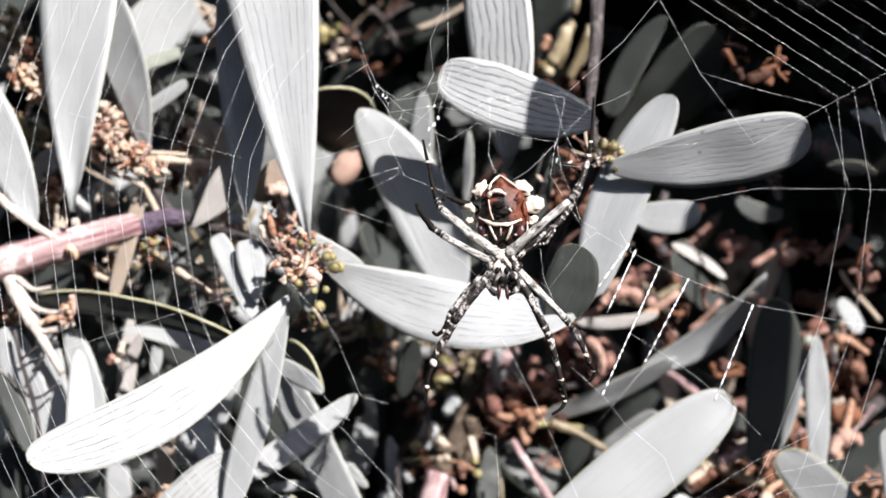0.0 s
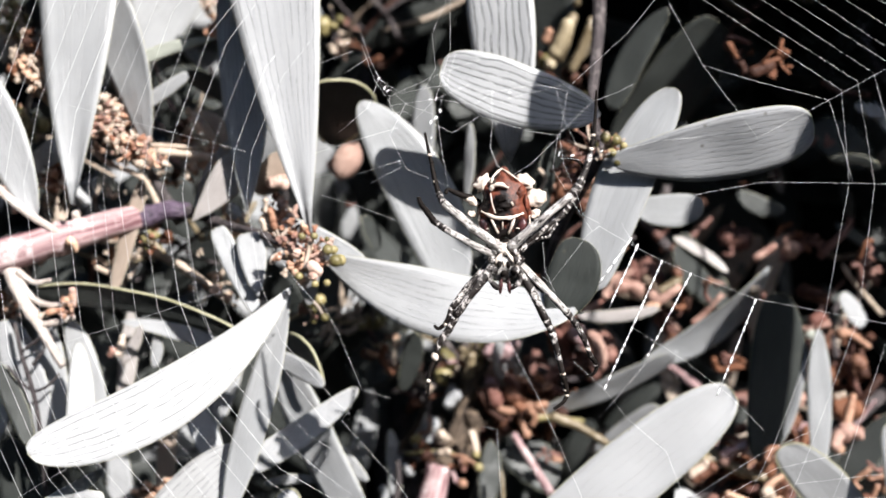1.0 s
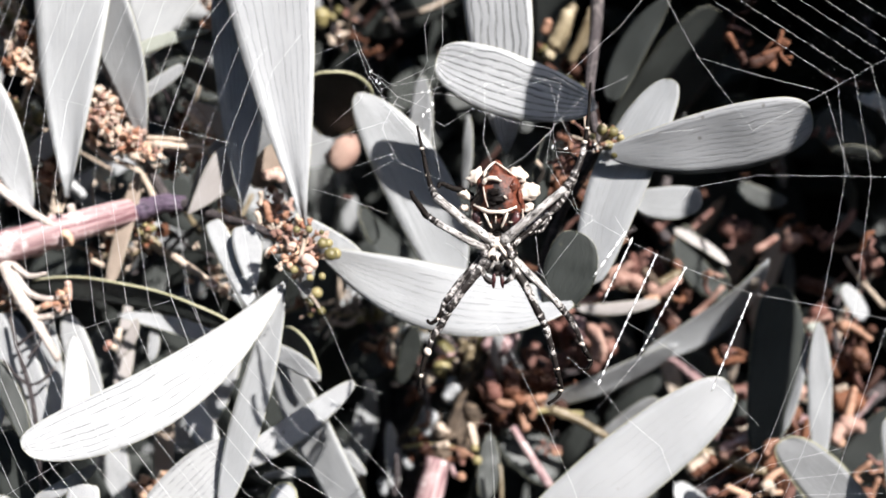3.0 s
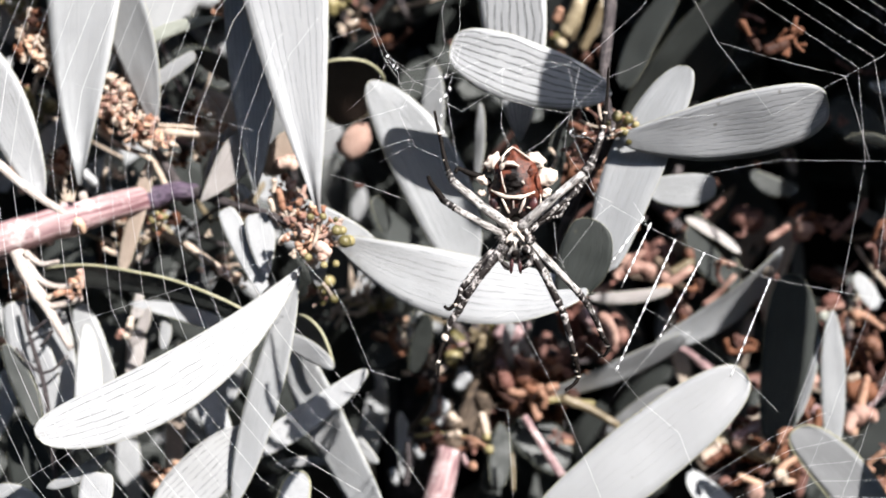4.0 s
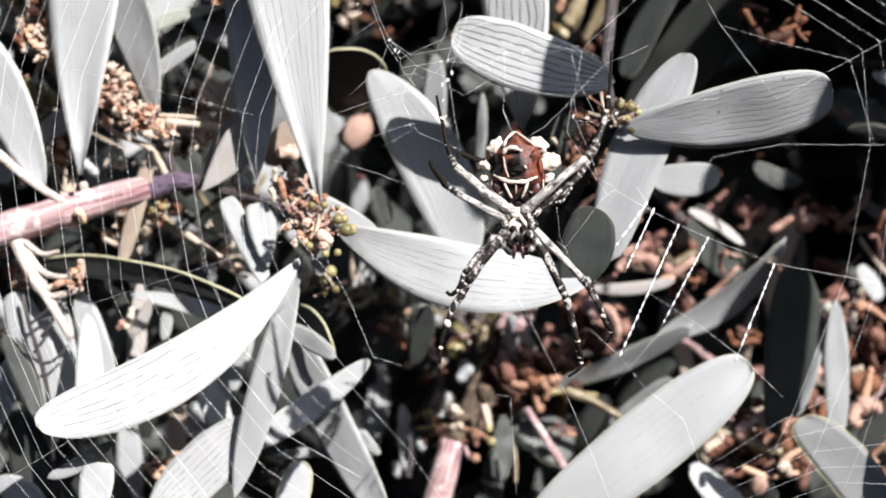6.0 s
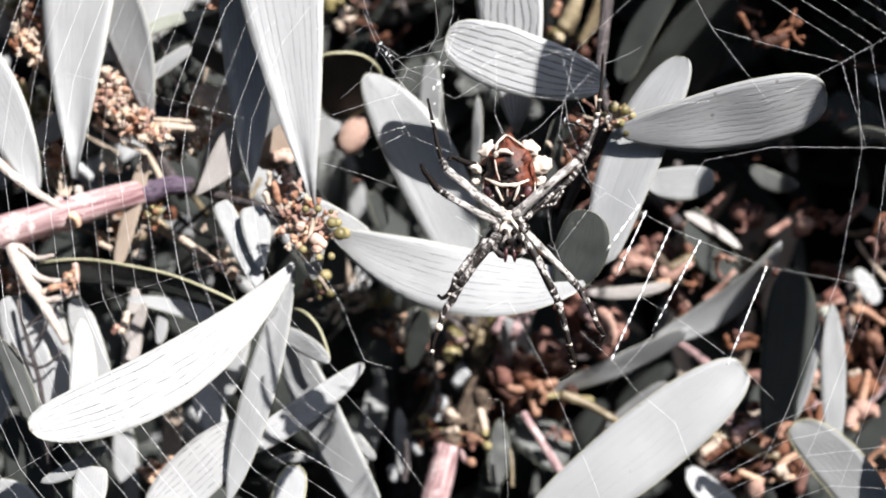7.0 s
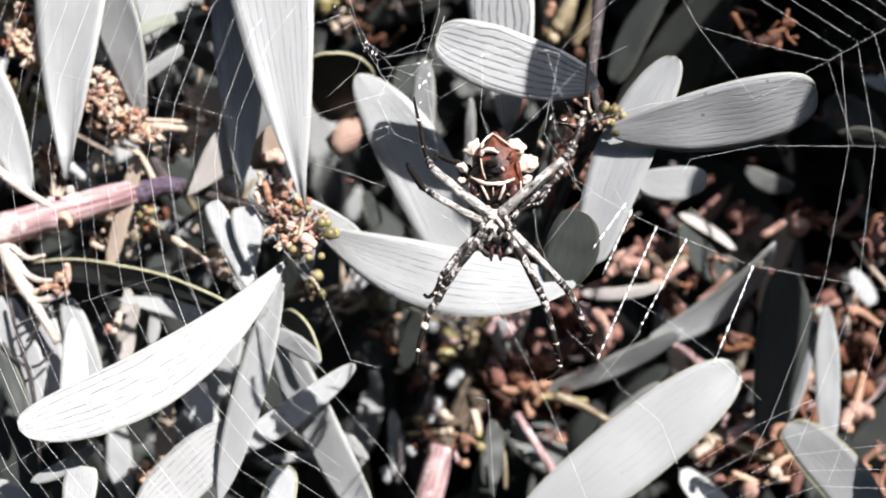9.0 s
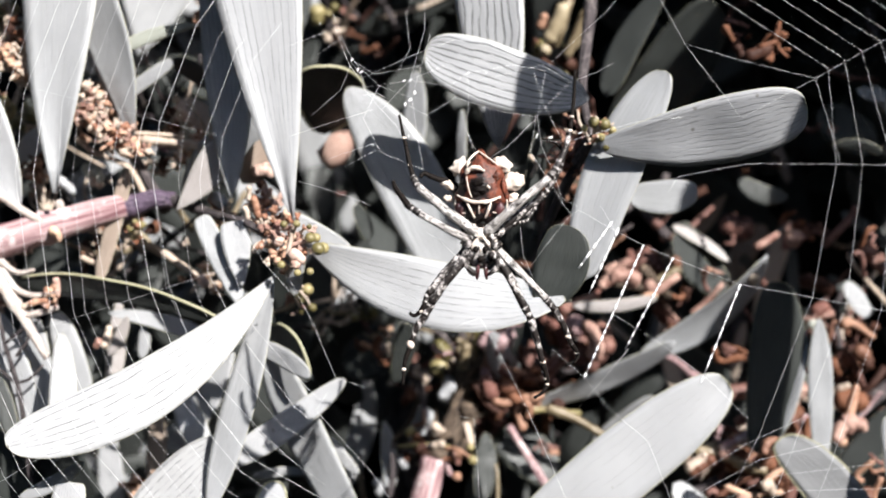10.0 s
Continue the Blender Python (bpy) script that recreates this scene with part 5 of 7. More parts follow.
twig(woody, [(0.5, 88.0, -47.06), (1.21, 88.55, -47.57), (1.63, 88.8, -48.38)], 0.92, 1.04, BUD_HUSK, "stub")
twig(woody, [(-16.23, 94.0, -49.34), (-15.65, 94.55, -51.08), (-15.37, 94.8, -53.11)], 1.06, 1.18, LEAF_SOFT, "stub")
twig(woody, [(30.19, 98.0, -16.86), (31.56, 98.55, -20.11), (32.63, 98.8, -23.65)], 2.40, 2.16, BUD_ROSE, "stub")
twig(woody, [(24.6, 100.0, -15.68), (25.97, 100.55, -17.68), (27.04, 100.8, -19.98)], 1.94, 1.69, BARK_PINK, "stub")
twig(woody, [(7.63, 100.0, -36.96), (9.6, 100.55, -37.77), (11.27, 100.8, -38.89)], 1.94, 1.69, TWIG_RED, "stub")
twig(woody, [(19.75, 100.0, -29.01), (21.12, 100.55, -29.7), (22.2, 100.8, -30.68)], 1.21, 1.09, TWIG_RED, "stub")
twig(woody, [(-11.41, 94.0, -44.51), (-10.58, 94.55, -45.75), (-10.05, 94.8, -47.29)], 1.18, 1.06, LEAF_SOFT, "stub")
twig(woody, [(-7.68, 92.0, -42.93), (-6.36, 92.55, -42.25), (-5.35, 92.8, -41.87)], 1.06, 0.94, BUD_BROWN, "stub")
twig(woody, [(-9.79, 92.0, -39.39), (-8.6, 92.55, -39.0), (-7.71, 92.8, -38.91)], 0.94, 1.06, BUD_OLIVE, "stub")
twig(low_right, [(31.64, 98.0, -8.0), (34.32, 98.55, -6.43), (36.7, 98.8, -5.17)], 2.28, 2.40, BUD_ROSE, "stub")
twig(low_right, [(46.36, 100.0, -3.31), (47.04, 100.55, -4.38), (47.42, 100.8, -5.74)], 1.33, 1.21, BUD_HUSK, "stub")
twig(low_right, [(42.53, 98.0, -8.5), (45.34, 98.55, -6.94), (47.84, 98.8, -5.68)], 1.20, 0.96, POD, "stub")
twig(low_right, [(59.24, 80.0, -6.04), (59.37, 80.55, -7.12), (59.19, 80.8, -8.5)], 1.45, 1.23, TWIG_PALE, "stub")
twig(low_right, [(72.03, 112.0, -0.39), (74.12, 112.55, 0.62), (75.91, 112.8, 1.34)], 2.03, 2.15, BUD_ROSE, "stub")
twig(low_right, [(88.58, 110.0, -1.43), (89.58, 110.55, -2.65), (90.28, 110.8, -4.17)], 1.89, 1.76, BUD_ROSE, "stub")
twig(low_right, [(75.69, 104.0, -15.37), (77.85, 104.55, -14.51), (79.71, 104.8, -13.96)], 1.60, 1.72, BUD_ROSE, "stub")
twig(low_right, [(74.22, 100.0, -18.21), (75.18, 100.55, -17.25), (75.83, 100.8, -16.59)], 1.21, 1.09, LEAF_GREEN, "stub")
twig(low_right, [(53.57, 86.0, -42.83), (56.63, 86.8, -40.22), (59.26, 87.6, -38.05)], 1.15, 1.26, BUD_ROSE, "stub")
twig(low_right, [(58.69, 87.0, -37.5), (60.27, 87.55, -39.01), (61.56, 87.8, -40.82)], 1.15, 1.03, BUD_ROSE, "stub")
twig(low_right, [(56.25, 92.0, -43.46), (58.09, 92.55, -44.77), (59.62, 92.8, -46.39)], 2.82, 2.58, BUD_BROWN, "stub")
twig(low_right, [(46.74, 84.0, -45.23), (49.3, 84.55, -43.66), (51.56, 84.8, -42.4)], 1.36, 1.59, TWIG_PALE, "stub")
twig(low_right, [(42.94, 84.0, -42.31), (44.83, 84.55, -41.88), (46.42, 84.8, -41.75)], 0.91, 1.02, BUD_ROSE, "stub")
twig(low_right, [(62.02, 90.0, -43.52), (63.62, 90.55, -44.59), (64.92, 90.8, -45.96)], 2.33, 2.09, BUD_BROWN, "stub")
twig(low_right, [(58.4, 66.0, -38.69), (59.4, 66.8, -36.52), (61.64, 67.6, -36.23)], 0.74, 0.84, BUD_HUSK, "stub")
twig(low_right, [(56.48, 86.0, -51.94), (58.17, 86.55, -52.32), (59.56, 86.8, -53.0)], 2.29, 2.29, BUD_ROSE, "stub")
twig(low_right, [(61.43, 84.0, -48.51), (63.15, 84.8, -47.76), (64.0, 85.6, -50.19)], 0.91, 0.91, TWIG_PALE, "stub")
twig(low_right, [(77.17, 90.0, -40.65), (78.52, 90.8, -37.55), (81.0, 91.6, -36.5), (83.5, 92.4, -38.01), (84.2, 93.2, -41.16)], 1.16, 1.28, BUD_ROSE, "stub")
twig(low_right, [(79.02, 80.0, -47.96), (80.26, 80.55, -49.11), (81.2, 80.8, -50.56)], 2.01, 2.01, BUD_HUSK, "stub")
twig(low_right, [(67.22, 90.0, -27.33), (69.05, 90.55, -28.15), (70.58, 90.8, -29.26)], 2.21, 2.09, BUD_ROSE, "stub")
twig(low_right, [(69.06, 92.0, -31.98), (68.05, 92.55, -33.17), (66.73, 92.8, -34.66)], 1.41, 1.17, TWIG_RED, "stub")
twig(low_right, [(57.7, 90.0, -35.91), (58.61, 90.55, -36.28), (59.22, 90.8, -36.95)], 1.63, 1.40, BUD_ROSE, "stub")
twig(low_right, [(69.75, 94.0, -23.12), (70.46, 94.55, -24.18), (70.86, 94.8, -25.54)], 1.30, 1.42, BUD_HUSK, "stub")
twig(low_right, [(82.68, 96.0, -21.89), (84.1, 96.55, -23.07), (85.22, 96.8, -24.55)], 1.91, 1.67, BUD_HUSK, "stub")
twig(low_right, [(79.15, 100.0, -24.66), (80.0, 100.55, -26.35), (80.55, 100.8, -28.34)], 1.69, 1.45, BUD_BROWN, "stub")
twig(low_right, [(51.54, 90.0, -51.48), (52.9, 90.55, -50.82), (53.97, 90.8, -50.47)], 1.16, 1.05, TWIG_RED, "stub")
twig(low_right, [(59.92, 92.0, -48.34), (61.41, 92.55, -49.13), (62.61, 92.8, -50.23)], 1.53, 1.29, TWIG_RED, "stub")
twig(low_right, [(66.78, 92.0, -37.22), (68.74, 92.55, -37.71), (70.4, 92.8, -38.49)], 1.41, 1.17, BUD_BROWN, "stub")
twig(low_right, [(73.13, 84.0, -42.11), (73.06, 84.55, -43.27), (72.68, 84.8, -44.74)], 0.91, 0.79, BUD_ROSE, "stub")
# Brown used over tan here, to put the shade into the colour.
twig(low_right, [(55.22, 74.0, 37.09), (56.09, 74.55, 35.79), (56.65, 74.8, 34.19)], 0.87, 0.76, BUD_BROWN, "stub")
twig(low_right, [(56.71, 73.0, 34.58), (60.66, 73.8, 35.92), (62.95, 74.6, 38.15)], 1.08, 1.30, BUD_BROWN, "stub")
twig(low_right, [(53.07, 75.0, 40.93), (54.26, 75.55, 39.51), (55.14, 75.8, 37.8)], 0.77, 0.66, BUD_BROWN, "stub")
twig(low_right, [(53.77, 112.0, 29.22), (55.35, 112.55, 28.39), (56.63, 112.8, 27.27)], 1.65, 1.52, TWIG_RED, "stub")
twig(low_right, [(50.31, 112.0, 29.01), (49.65, 112.55, 28.33), (48.69, 112.8, 27.35)], 1.14, 1.01, LEAF_SOFT, "stub")
# Added out of view: a leaf that throws shade on the dark right leaf.
leaf(right, (126.3, -1.5, 61.4), (123.0, -1.5, 24.4), 19.0, 0.05, 0, 14, LEAF_SOFT, a=0.35, b=0.35)
twig(right, [(126.3, -1.5, 61.4), (132.3, 8.5, 118.2), (148.3, 18.5, 175.0)], 0.5, 1.0, BARK_DARK)
# Narrow unseen leaf, added to darken the right leaf's tip.
leaf(right, (114.6, -34.0, 86.2), (111.3, -34.0, 73.5), 3.6, 0.05, 0, 0, LEAF_SOFT, a=0.5, b=0.35)
twig(right, [(114.6, -34.0, 86.2), (120.6, -24.0, 130.6), (136.6, -14.0, 175.0)], 0.5, 1.0, BARK_DARK)
twig(pods, [(23.82, 92.0, 49.13), (22.23, 92.8, 45.11), (19.92, 93.6, 41.07)], 1.64, 1.53, POD_CREAM, "pod")
twig(pods, [(28.36, 94.0, 48.03), (26.54, 94.8, 43.51), (24.0, 95.6, 38.26)], 1.18, 1.06, POD, "pod")
twig(pods, [(20.36, 93.0, 40.5), (19.7, 93.55, 39.9), (18.75, 93.8, 39.01)], 1.41, 1.18, POD_CREAM, "pod")
twig(pods, [(22.23, 98.0, 39.1), (24.3, 98.55, 37.85), (26.08, 98.8, 36.3)], 1.56, 1.44, BUD_BROWN, "pod")
twig(pods, [(17.95, 98.0, 38.21), (19.66, 98.55, 37.08), (21.07, 98.8, 35.65)], 1.44, 1.56, BUD_BROWN, "pod")
twig(pods, [(27.12, 100.0, 40.28), (28.37, 100.55, 38.68), (29.32, 100.8, 36.77)], 1.21, 1.09, BUD_BROWN, "pod")
twig(pods, [(19.88, 98.0, 48.18), (19.32, 98.55, 46.74), (18.47, 98.8, 45.0)], 1.08, 0.96, BUD_HUSK, "pod")
# Unseen leaf and twig, added to shade the large upper right leaf.
leaf(right, (130.5, 3.4, 126.9), (108.8, 3.4, 96.4), 12.0, -0.06, 0, 0, LEAF_SOFT, a=0.4, b=0.4)
twig(right, [(130.5, 3.4, 126.9), (136.5, 13.4, 155.9), (152.5, 23.4, 185.0)], 0.5, 1.0, BARK_DARK)
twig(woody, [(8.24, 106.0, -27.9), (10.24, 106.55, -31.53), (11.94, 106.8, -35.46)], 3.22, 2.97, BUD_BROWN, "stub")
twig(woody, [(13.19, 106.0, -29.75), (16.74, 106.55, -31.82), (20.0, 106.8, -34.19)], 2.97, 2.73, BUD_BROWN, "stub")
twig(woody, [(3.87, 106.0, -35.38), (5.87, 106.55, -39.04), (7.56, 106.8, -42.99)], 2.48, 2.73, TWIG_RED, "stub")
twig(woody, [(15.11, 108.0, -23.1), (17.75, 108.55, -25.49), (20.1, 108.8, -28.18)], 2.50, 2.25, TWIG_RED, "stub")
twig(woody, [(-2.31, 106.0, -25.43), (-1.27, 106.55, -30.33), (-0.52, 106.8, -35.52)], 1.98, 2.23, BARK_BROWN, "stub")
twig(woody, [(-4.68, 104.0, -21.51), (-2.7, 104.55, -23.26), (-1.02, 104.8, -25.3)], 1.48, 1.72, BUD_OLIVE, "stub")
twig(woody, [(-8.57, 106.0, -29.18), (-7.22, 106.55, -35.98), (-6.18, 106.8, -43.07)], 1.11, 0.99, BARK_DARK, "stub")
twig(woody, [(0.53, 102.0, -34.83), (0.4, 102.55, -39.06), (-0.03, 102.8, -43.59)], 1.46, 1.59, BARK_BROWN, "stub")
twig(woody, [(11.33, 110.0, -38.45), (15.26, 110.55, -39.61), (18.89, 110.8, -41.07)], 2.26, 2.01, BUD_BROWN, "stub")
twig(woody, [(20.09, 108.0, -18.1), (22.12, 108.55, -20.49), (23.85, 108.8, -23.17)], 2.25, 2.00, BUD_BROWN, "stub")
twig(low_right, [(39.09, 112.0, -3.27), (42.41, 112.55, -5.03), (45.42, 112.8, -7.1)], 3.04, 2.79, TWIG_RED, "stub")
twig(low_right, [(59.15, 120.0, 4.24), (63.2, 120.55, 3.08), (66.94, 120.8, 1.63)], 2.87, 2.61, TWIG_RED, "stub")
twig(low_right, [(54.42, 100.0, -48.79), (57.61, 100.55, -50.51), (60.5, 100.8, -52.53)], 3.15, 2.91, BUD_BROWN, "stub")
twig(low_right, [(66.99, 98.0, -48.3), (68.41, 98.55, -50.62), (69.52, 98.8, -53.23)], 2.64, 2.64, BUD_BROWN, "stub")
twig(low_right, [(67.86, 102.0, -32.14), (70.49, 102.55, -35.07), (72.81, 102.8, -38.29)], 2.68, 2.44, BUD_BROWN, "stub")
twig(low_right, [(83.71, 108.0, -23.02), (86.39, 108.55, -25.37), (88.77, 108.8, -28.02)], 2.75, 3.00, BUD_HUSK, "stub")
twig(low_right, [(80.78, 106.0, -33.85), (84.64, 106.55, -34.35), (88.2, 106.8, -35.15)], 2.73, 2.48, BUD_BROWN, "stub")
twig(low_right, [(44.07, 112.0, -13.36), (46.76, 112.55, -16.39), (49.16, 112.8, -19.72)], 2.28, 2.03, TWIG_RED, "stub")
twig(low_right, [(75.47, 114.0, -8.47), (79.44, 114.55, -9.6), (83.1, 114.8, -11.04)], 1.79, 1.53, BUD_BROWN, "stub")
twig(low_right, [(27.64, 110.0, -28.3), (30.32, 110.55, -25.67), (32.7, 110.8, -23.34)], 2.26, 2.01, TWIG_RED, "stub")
# Dark sliver painted in for the shaded curl of the central leaf's edge.
leaf(main, (-2.31, 43.6, -13.8), (23.24, 41, -9.21), 1.7, -0.05, 0, 30, LEAF_DARK_SHADED, rim=0.02, a=0.5, b=0.5)
buds(upper, (-60.56, 51, 26.18), (2.4, 1.2, 2.9), 34, ['pale', 'pink', 'pale', 'pink', 'tan'], 1.18, 201, None)
buds(upper, (-59.57, 51, 22.68), (3.1, 1.2, 2.2), 34, ['pale', 'pink', 'tan', 'pale', 'pink'], 1.18, 202, None)
buds(upper, (-56.34, 51, 19.65), (3.5, 1.2, 2.4), 44, ['tan', 'pale', 'pink', 'tan'], 1.08, 203, None)
buds(upper, (-52.29, 51, 17.11), (2.5, 1.2, 1.8), 26, ['tan', 'pale', 'pink', 'tan'], 0.98, 204, None)
buds(upper, (-79.85, 64, 38.19), (3.5, 1.2, 2.7), 60, ['pale', 'pink', 'tan', 'pale', 'pink'], 1.12, 205, None)
buds(upper, (-78.25, 64, 34.44), (3.5, 1.2, 2.5), 50, ['tan', 'pale', 'pink', 'tan', 'brown'], 1.12, 206, None)
buds(upper, (-74.37, 62, 35.12), (1.2, 1.2, 2.9), 24, ['pale', 'pink', 'tan', 'pale', 'pink'], 0.97, 207, None)
buds(upper, (-73.27, 58, 14.84), (1.8, 1.2, 2.6), 40, ['tan', 'brown', 'pink'], 0.96, 208, None)
buds(upper, (-43.78, 62, 19.47), (1.7, 1.2, 3.1), 30, ['tan', 'pale', 'pink'], 0.72, 209, None)
buds(upper, (-43.04, 64, 42.02), (2.5, 1.2, 1.9), 34, ['tan', 'brown', 'tan'], 0.73, 210, None)
buds(main, (-26.56, 42, 4.24), (1.5, 1.2, 2.3), 30, ['tan', 'brown', 'tan'], 0.66, 211, None)
buds(lower, (-79.56, 56, -8.88), (2.4, 1.2, 2.2), 34, ['tan', 'pink', 'pale'], 0.70, 212, None)
buds(lower, (-66.89, 48, -8.61), (1.4, 1.2, 1.9), 24, ['pink', 'tan'], 0.58, 213, None)
buds(lower, (-55.53, 60, 3.35), (2.3, 1.2, 2.7), 30, ['olive', 'brown', 'tan'], 0.72, 214, None)
buds(lower, (-53.42, 62, -45.47), (3.1, 1.2, 2.1), 30, ['tan', 'pink'], 0.72, 215, None)
twig(upper, [(-55.9, 60.0, 20.8), (-51.32, 60.6, 20.59), (-47.47, 61.2, 20.18)], 0.41, 0.36, TWIG_PALE, "twig")
twig(upper, [(-55.17, 60.0, 19.75), (-50.28, 60.6, 18.81), (-44.31, 61.2, 18.26)], 0.51, 0.51, TWIG_PALE, "twig")
twig(upper, [(-48.07, 62.0, 26.31), (-45.92, 62.6, 24.26), (-43.12, 63.2, 21.56)], 1.14, 1.24, BARK_WHITE, "stub")
twig(lower, [(-50.91, 60.0, -0.83), (-48.35, 60.6, -2.72), (-46.0, 61.2, -4.62)], 0.61, 0.61, TWIG_PALE, "stub")
twig(lower, [(-42.5, 56.0, -5.96), (-41.97, 56.4, -6.59), (-41.64, 56.6, -7.41)], 0.80, 0.80, BUD_PINK, "stub")
twig(low_right, [(50.33, 94.0, -42.09), (56.63, 94.6, -43.33), (66.14, 95.2, -46.18)], 1.18, 1.54, POD, "stub")
leaf(lower, (-21.99, 70, -36.57), (-16.4, 70, -43.44), 2.4, 0.03, 0, 10, LEAF_SOFT, a=0.4, b=0.4)
leaf(upper, (-52.05, 70, 35.55), (-43.36, 72, 30.16), 4.0, -0.06, 0, 20, LEAF_DARK_SHADED, a=0.4, b=0.4)
twig(right, [(16.27, 60, 15.97), (17.59, 60, 14.13), (16.67, 60, 11.89)], 0.38, 0.34, TWIG_PALE, "stub")
twig(right, [(19.79, 66, 15.49), (20.41, 66, 12.35), (19.61, 67, 9.24)], 0.62, 0.70, BUD_BROWN, "stub")
twig(right, [(17.03, 68, 11.41), (18.6, 68, 7.7), (17.99, 69, 4.01)], 0.55, 0.70, TWIG_RED, "stub")
twig(upper, [(-61.67, 53.0, 28.66), (-60.49, 53.6, 23.48), (-55.59, 54.2, 17.81)], 1.19, 1.39, BUD_TAN, "stub")
twig(upper, [(-81.24, 66.0, 40.16), (-80.3, 66.4, 37.61), (-79.56, 66.6, 34.86)], 1.68, 1.47, BUD_TAN, "stub")
twig(lower, [(-79.84, 52.0, -5.69), (-78.53, 52.4, -6.01), (-77.41, 52.6, -6.52)], 0.89, 0.79, BARK_WHITE, "stub")
twig(lower, [(-70.75, 47.5, -9.76), (-69.05, 47.9, -9.38), (-67.54, 48.1, -9.21)], 0.58, 0.58, BUD_TAN, "stub")
twig(lower, [(-78.08, 50.0, -2.64), (-76.48, 50.4, -3.65), (-75.08, 50.6, -4.87)], 0.78, 0.88, BARK_WHITE, "stub")
twig(lower, [(-69.78, 58.0, 12.73), (-68.12, 58.4, 11.28), (-66.65, 58.6, 9.63)], 0.91, 0.81, LEAF_SOFT, "stub")
twig(lower, [(-65.52, 60.0, 15.1), (-63.68, 60.4, 13.53), (-62.04, 60.6, 11.76)], 1.43, 1.23, LEAF_GREEN, "stub")
twig(lower, [(-67.27, 52.0, 8.33), (-66.89, 52.4, 7.33), (-66.7, 52.6, 6.14)], 0.79, 0.89, BARK_WHITE, "stub")
twig(main, [(-40.51, 56.0, 9.46), (-39.05, 56.4, 8.19), (-37.79, 56.6, 6.72)], 0.90, 1.21, LEAF_SOFT, "stub")
leaf(woody, (-10.96, 84, -27.97), (-8.04, 78, -15.38), 4.6, 0.05, 0, 30, LEAF_DARK_SHADED, a=0.5, b=0.4)
leaf(woody, (-25.66, 112, -28.65), (-12.12, 112, -18.4), 11.0, 0.05, 0, -12, LEAF_DARK_SHADED, a=0.4, b=0.4)
twig(woody, [(-2.84, 96.0, -42.75), (1.38, 96.6, -31.15), (6.99, 97.2, -22.81)], 1.07, 0.72, BARK_BROWN, "stub")
twig(woody, [(-0.57, 98.0, -38.39), (2.73, 98.6, -29.06), (4.16, 99.2, -20.65)], 0.72, 0.60, BARK_DARK, "stub")
twig(woody, [(-11.46, 93.0, -42.28), (-2.72, 93.6, -41.87), (4.17, 94.2, -44.71)], 0.47, 0.35, BUD_OLIVE, "stub")
twig(woody, [(-12.73, 97.0, -42.05), (-8.99, 97.6, -36.96), (-6.65, 98.2, -30.45)], 0.60, 0.48, BARK_BROWN, "stub")
twig(woody, [(5.12, 96.0, -28.74), (9.74, 96.6, -33.45), (16.24, 97.2, -32.11)], 0.95, 0.72, BUD_HUSK, "stub")
twig(woody, [(14.77, 94.0, -39.06), (13.87, 94.6, -34.55), (18.49, 95.2, -33.22)], 0.95, 0.71, BUD_HUSK, "stub")
twig(woody, [(8.84, 97.0, -25.12), (12.55, 97.6, -28.91), (11.14, 98.2, -32.73)], 1.20, 0.84, TWIG_RED, "stub")
twig(woody, [(12.56, 98.0, -26.62), (17.22, 98.6, -29.02), (20.04, 99.2, -28.14)], 1.08, 0.84, BUD_HUSK, "stub")
twig(woody, [(11.19, 97.0, -17.66), (8.85, 97.6, -22.38), (6.21, 98.2, -27.12)], 1.79, 1.44, BUD_ROSE, "stub")
twig(woody, [(16.18, 95.0, -34.59), (21.71, 95.6, -35.12), (26.8, 96.2, -35.65)], 0.83, 0.59, BUD_OLIVE, "stub")
twig(woody, [(4.22, 95.0, -28.62), (6.96, 95.6, -33.33), (9.73, 96.2, -35.73)], 0.95, 0.71, BUD_BROWN, "stub")
twig(woody, [(1.31, 97.0, -44.78), (4.13, 97.6, -37.36), (8.8, 98.2, -35.09)], 0.72, 0.60, BARK_BROWN, "stub")
twig(woody, [(-9.06, 98.0, -45.97), (-4.84, 98.6, -41.34), (-3.9, 99.2, -34.81)], 0.48, 0.36, BARK_BROWN, "stub")
twig(low_right, [(62.67, 88.0, -48.09), (66.64, 88.6, -45.57), (71.91, 89.2, -44.6)], 0.69, 0.58, BUD_TAN, "stub")
twig(low_right, [(52.73, 90.0, -52.54), (58.04, 90.6, -48.66), (65.94, 91.2, -45.02)], 0.70, 0.70, BUD_HUSK, "stub")
twig(low_right, [(55.7, 92.0, -46.31), (61.04, 92.6, -44.39), (66.39, 93.2, -41.8)], 0.94, 0.82, BUD_HUSK, "stub")
twig(low_right, [(66.56, 94.0, -29.26), (69.32, 94.6, -36.01), (68.16, 95.2, -41.47)], 0.95, 0.71, TWIG_RED, "stub")
twig(low_right, [(47.99, 93.0, -41.88), (53.36, 93.6, -45.57), (61.37, 94.2, -45.62)], 0.82, 0.71, TWIG_RED, "stub")
twig(low_right, [(78.71, 93.0, -41.69), (80.81, 93.6, -35.8), (82.52, 94.2, -29.24)], 1.06, 0.82, BUD_TAN, "stub")
twig(low_right, [(54.6, 86.0, -48.39), (59.82, 86.6, -50.43), (66.33, 87.2, -49.85)], 0.57, 0.57, BUD_TAN, "stub")
twig(low_right, [(31.97, 86.0, -7.08), (35.2, 86.6, -6.65), (38.2, 87.2, -8.28)], 1.49, 1.83, BUD_ROSE, "stub")
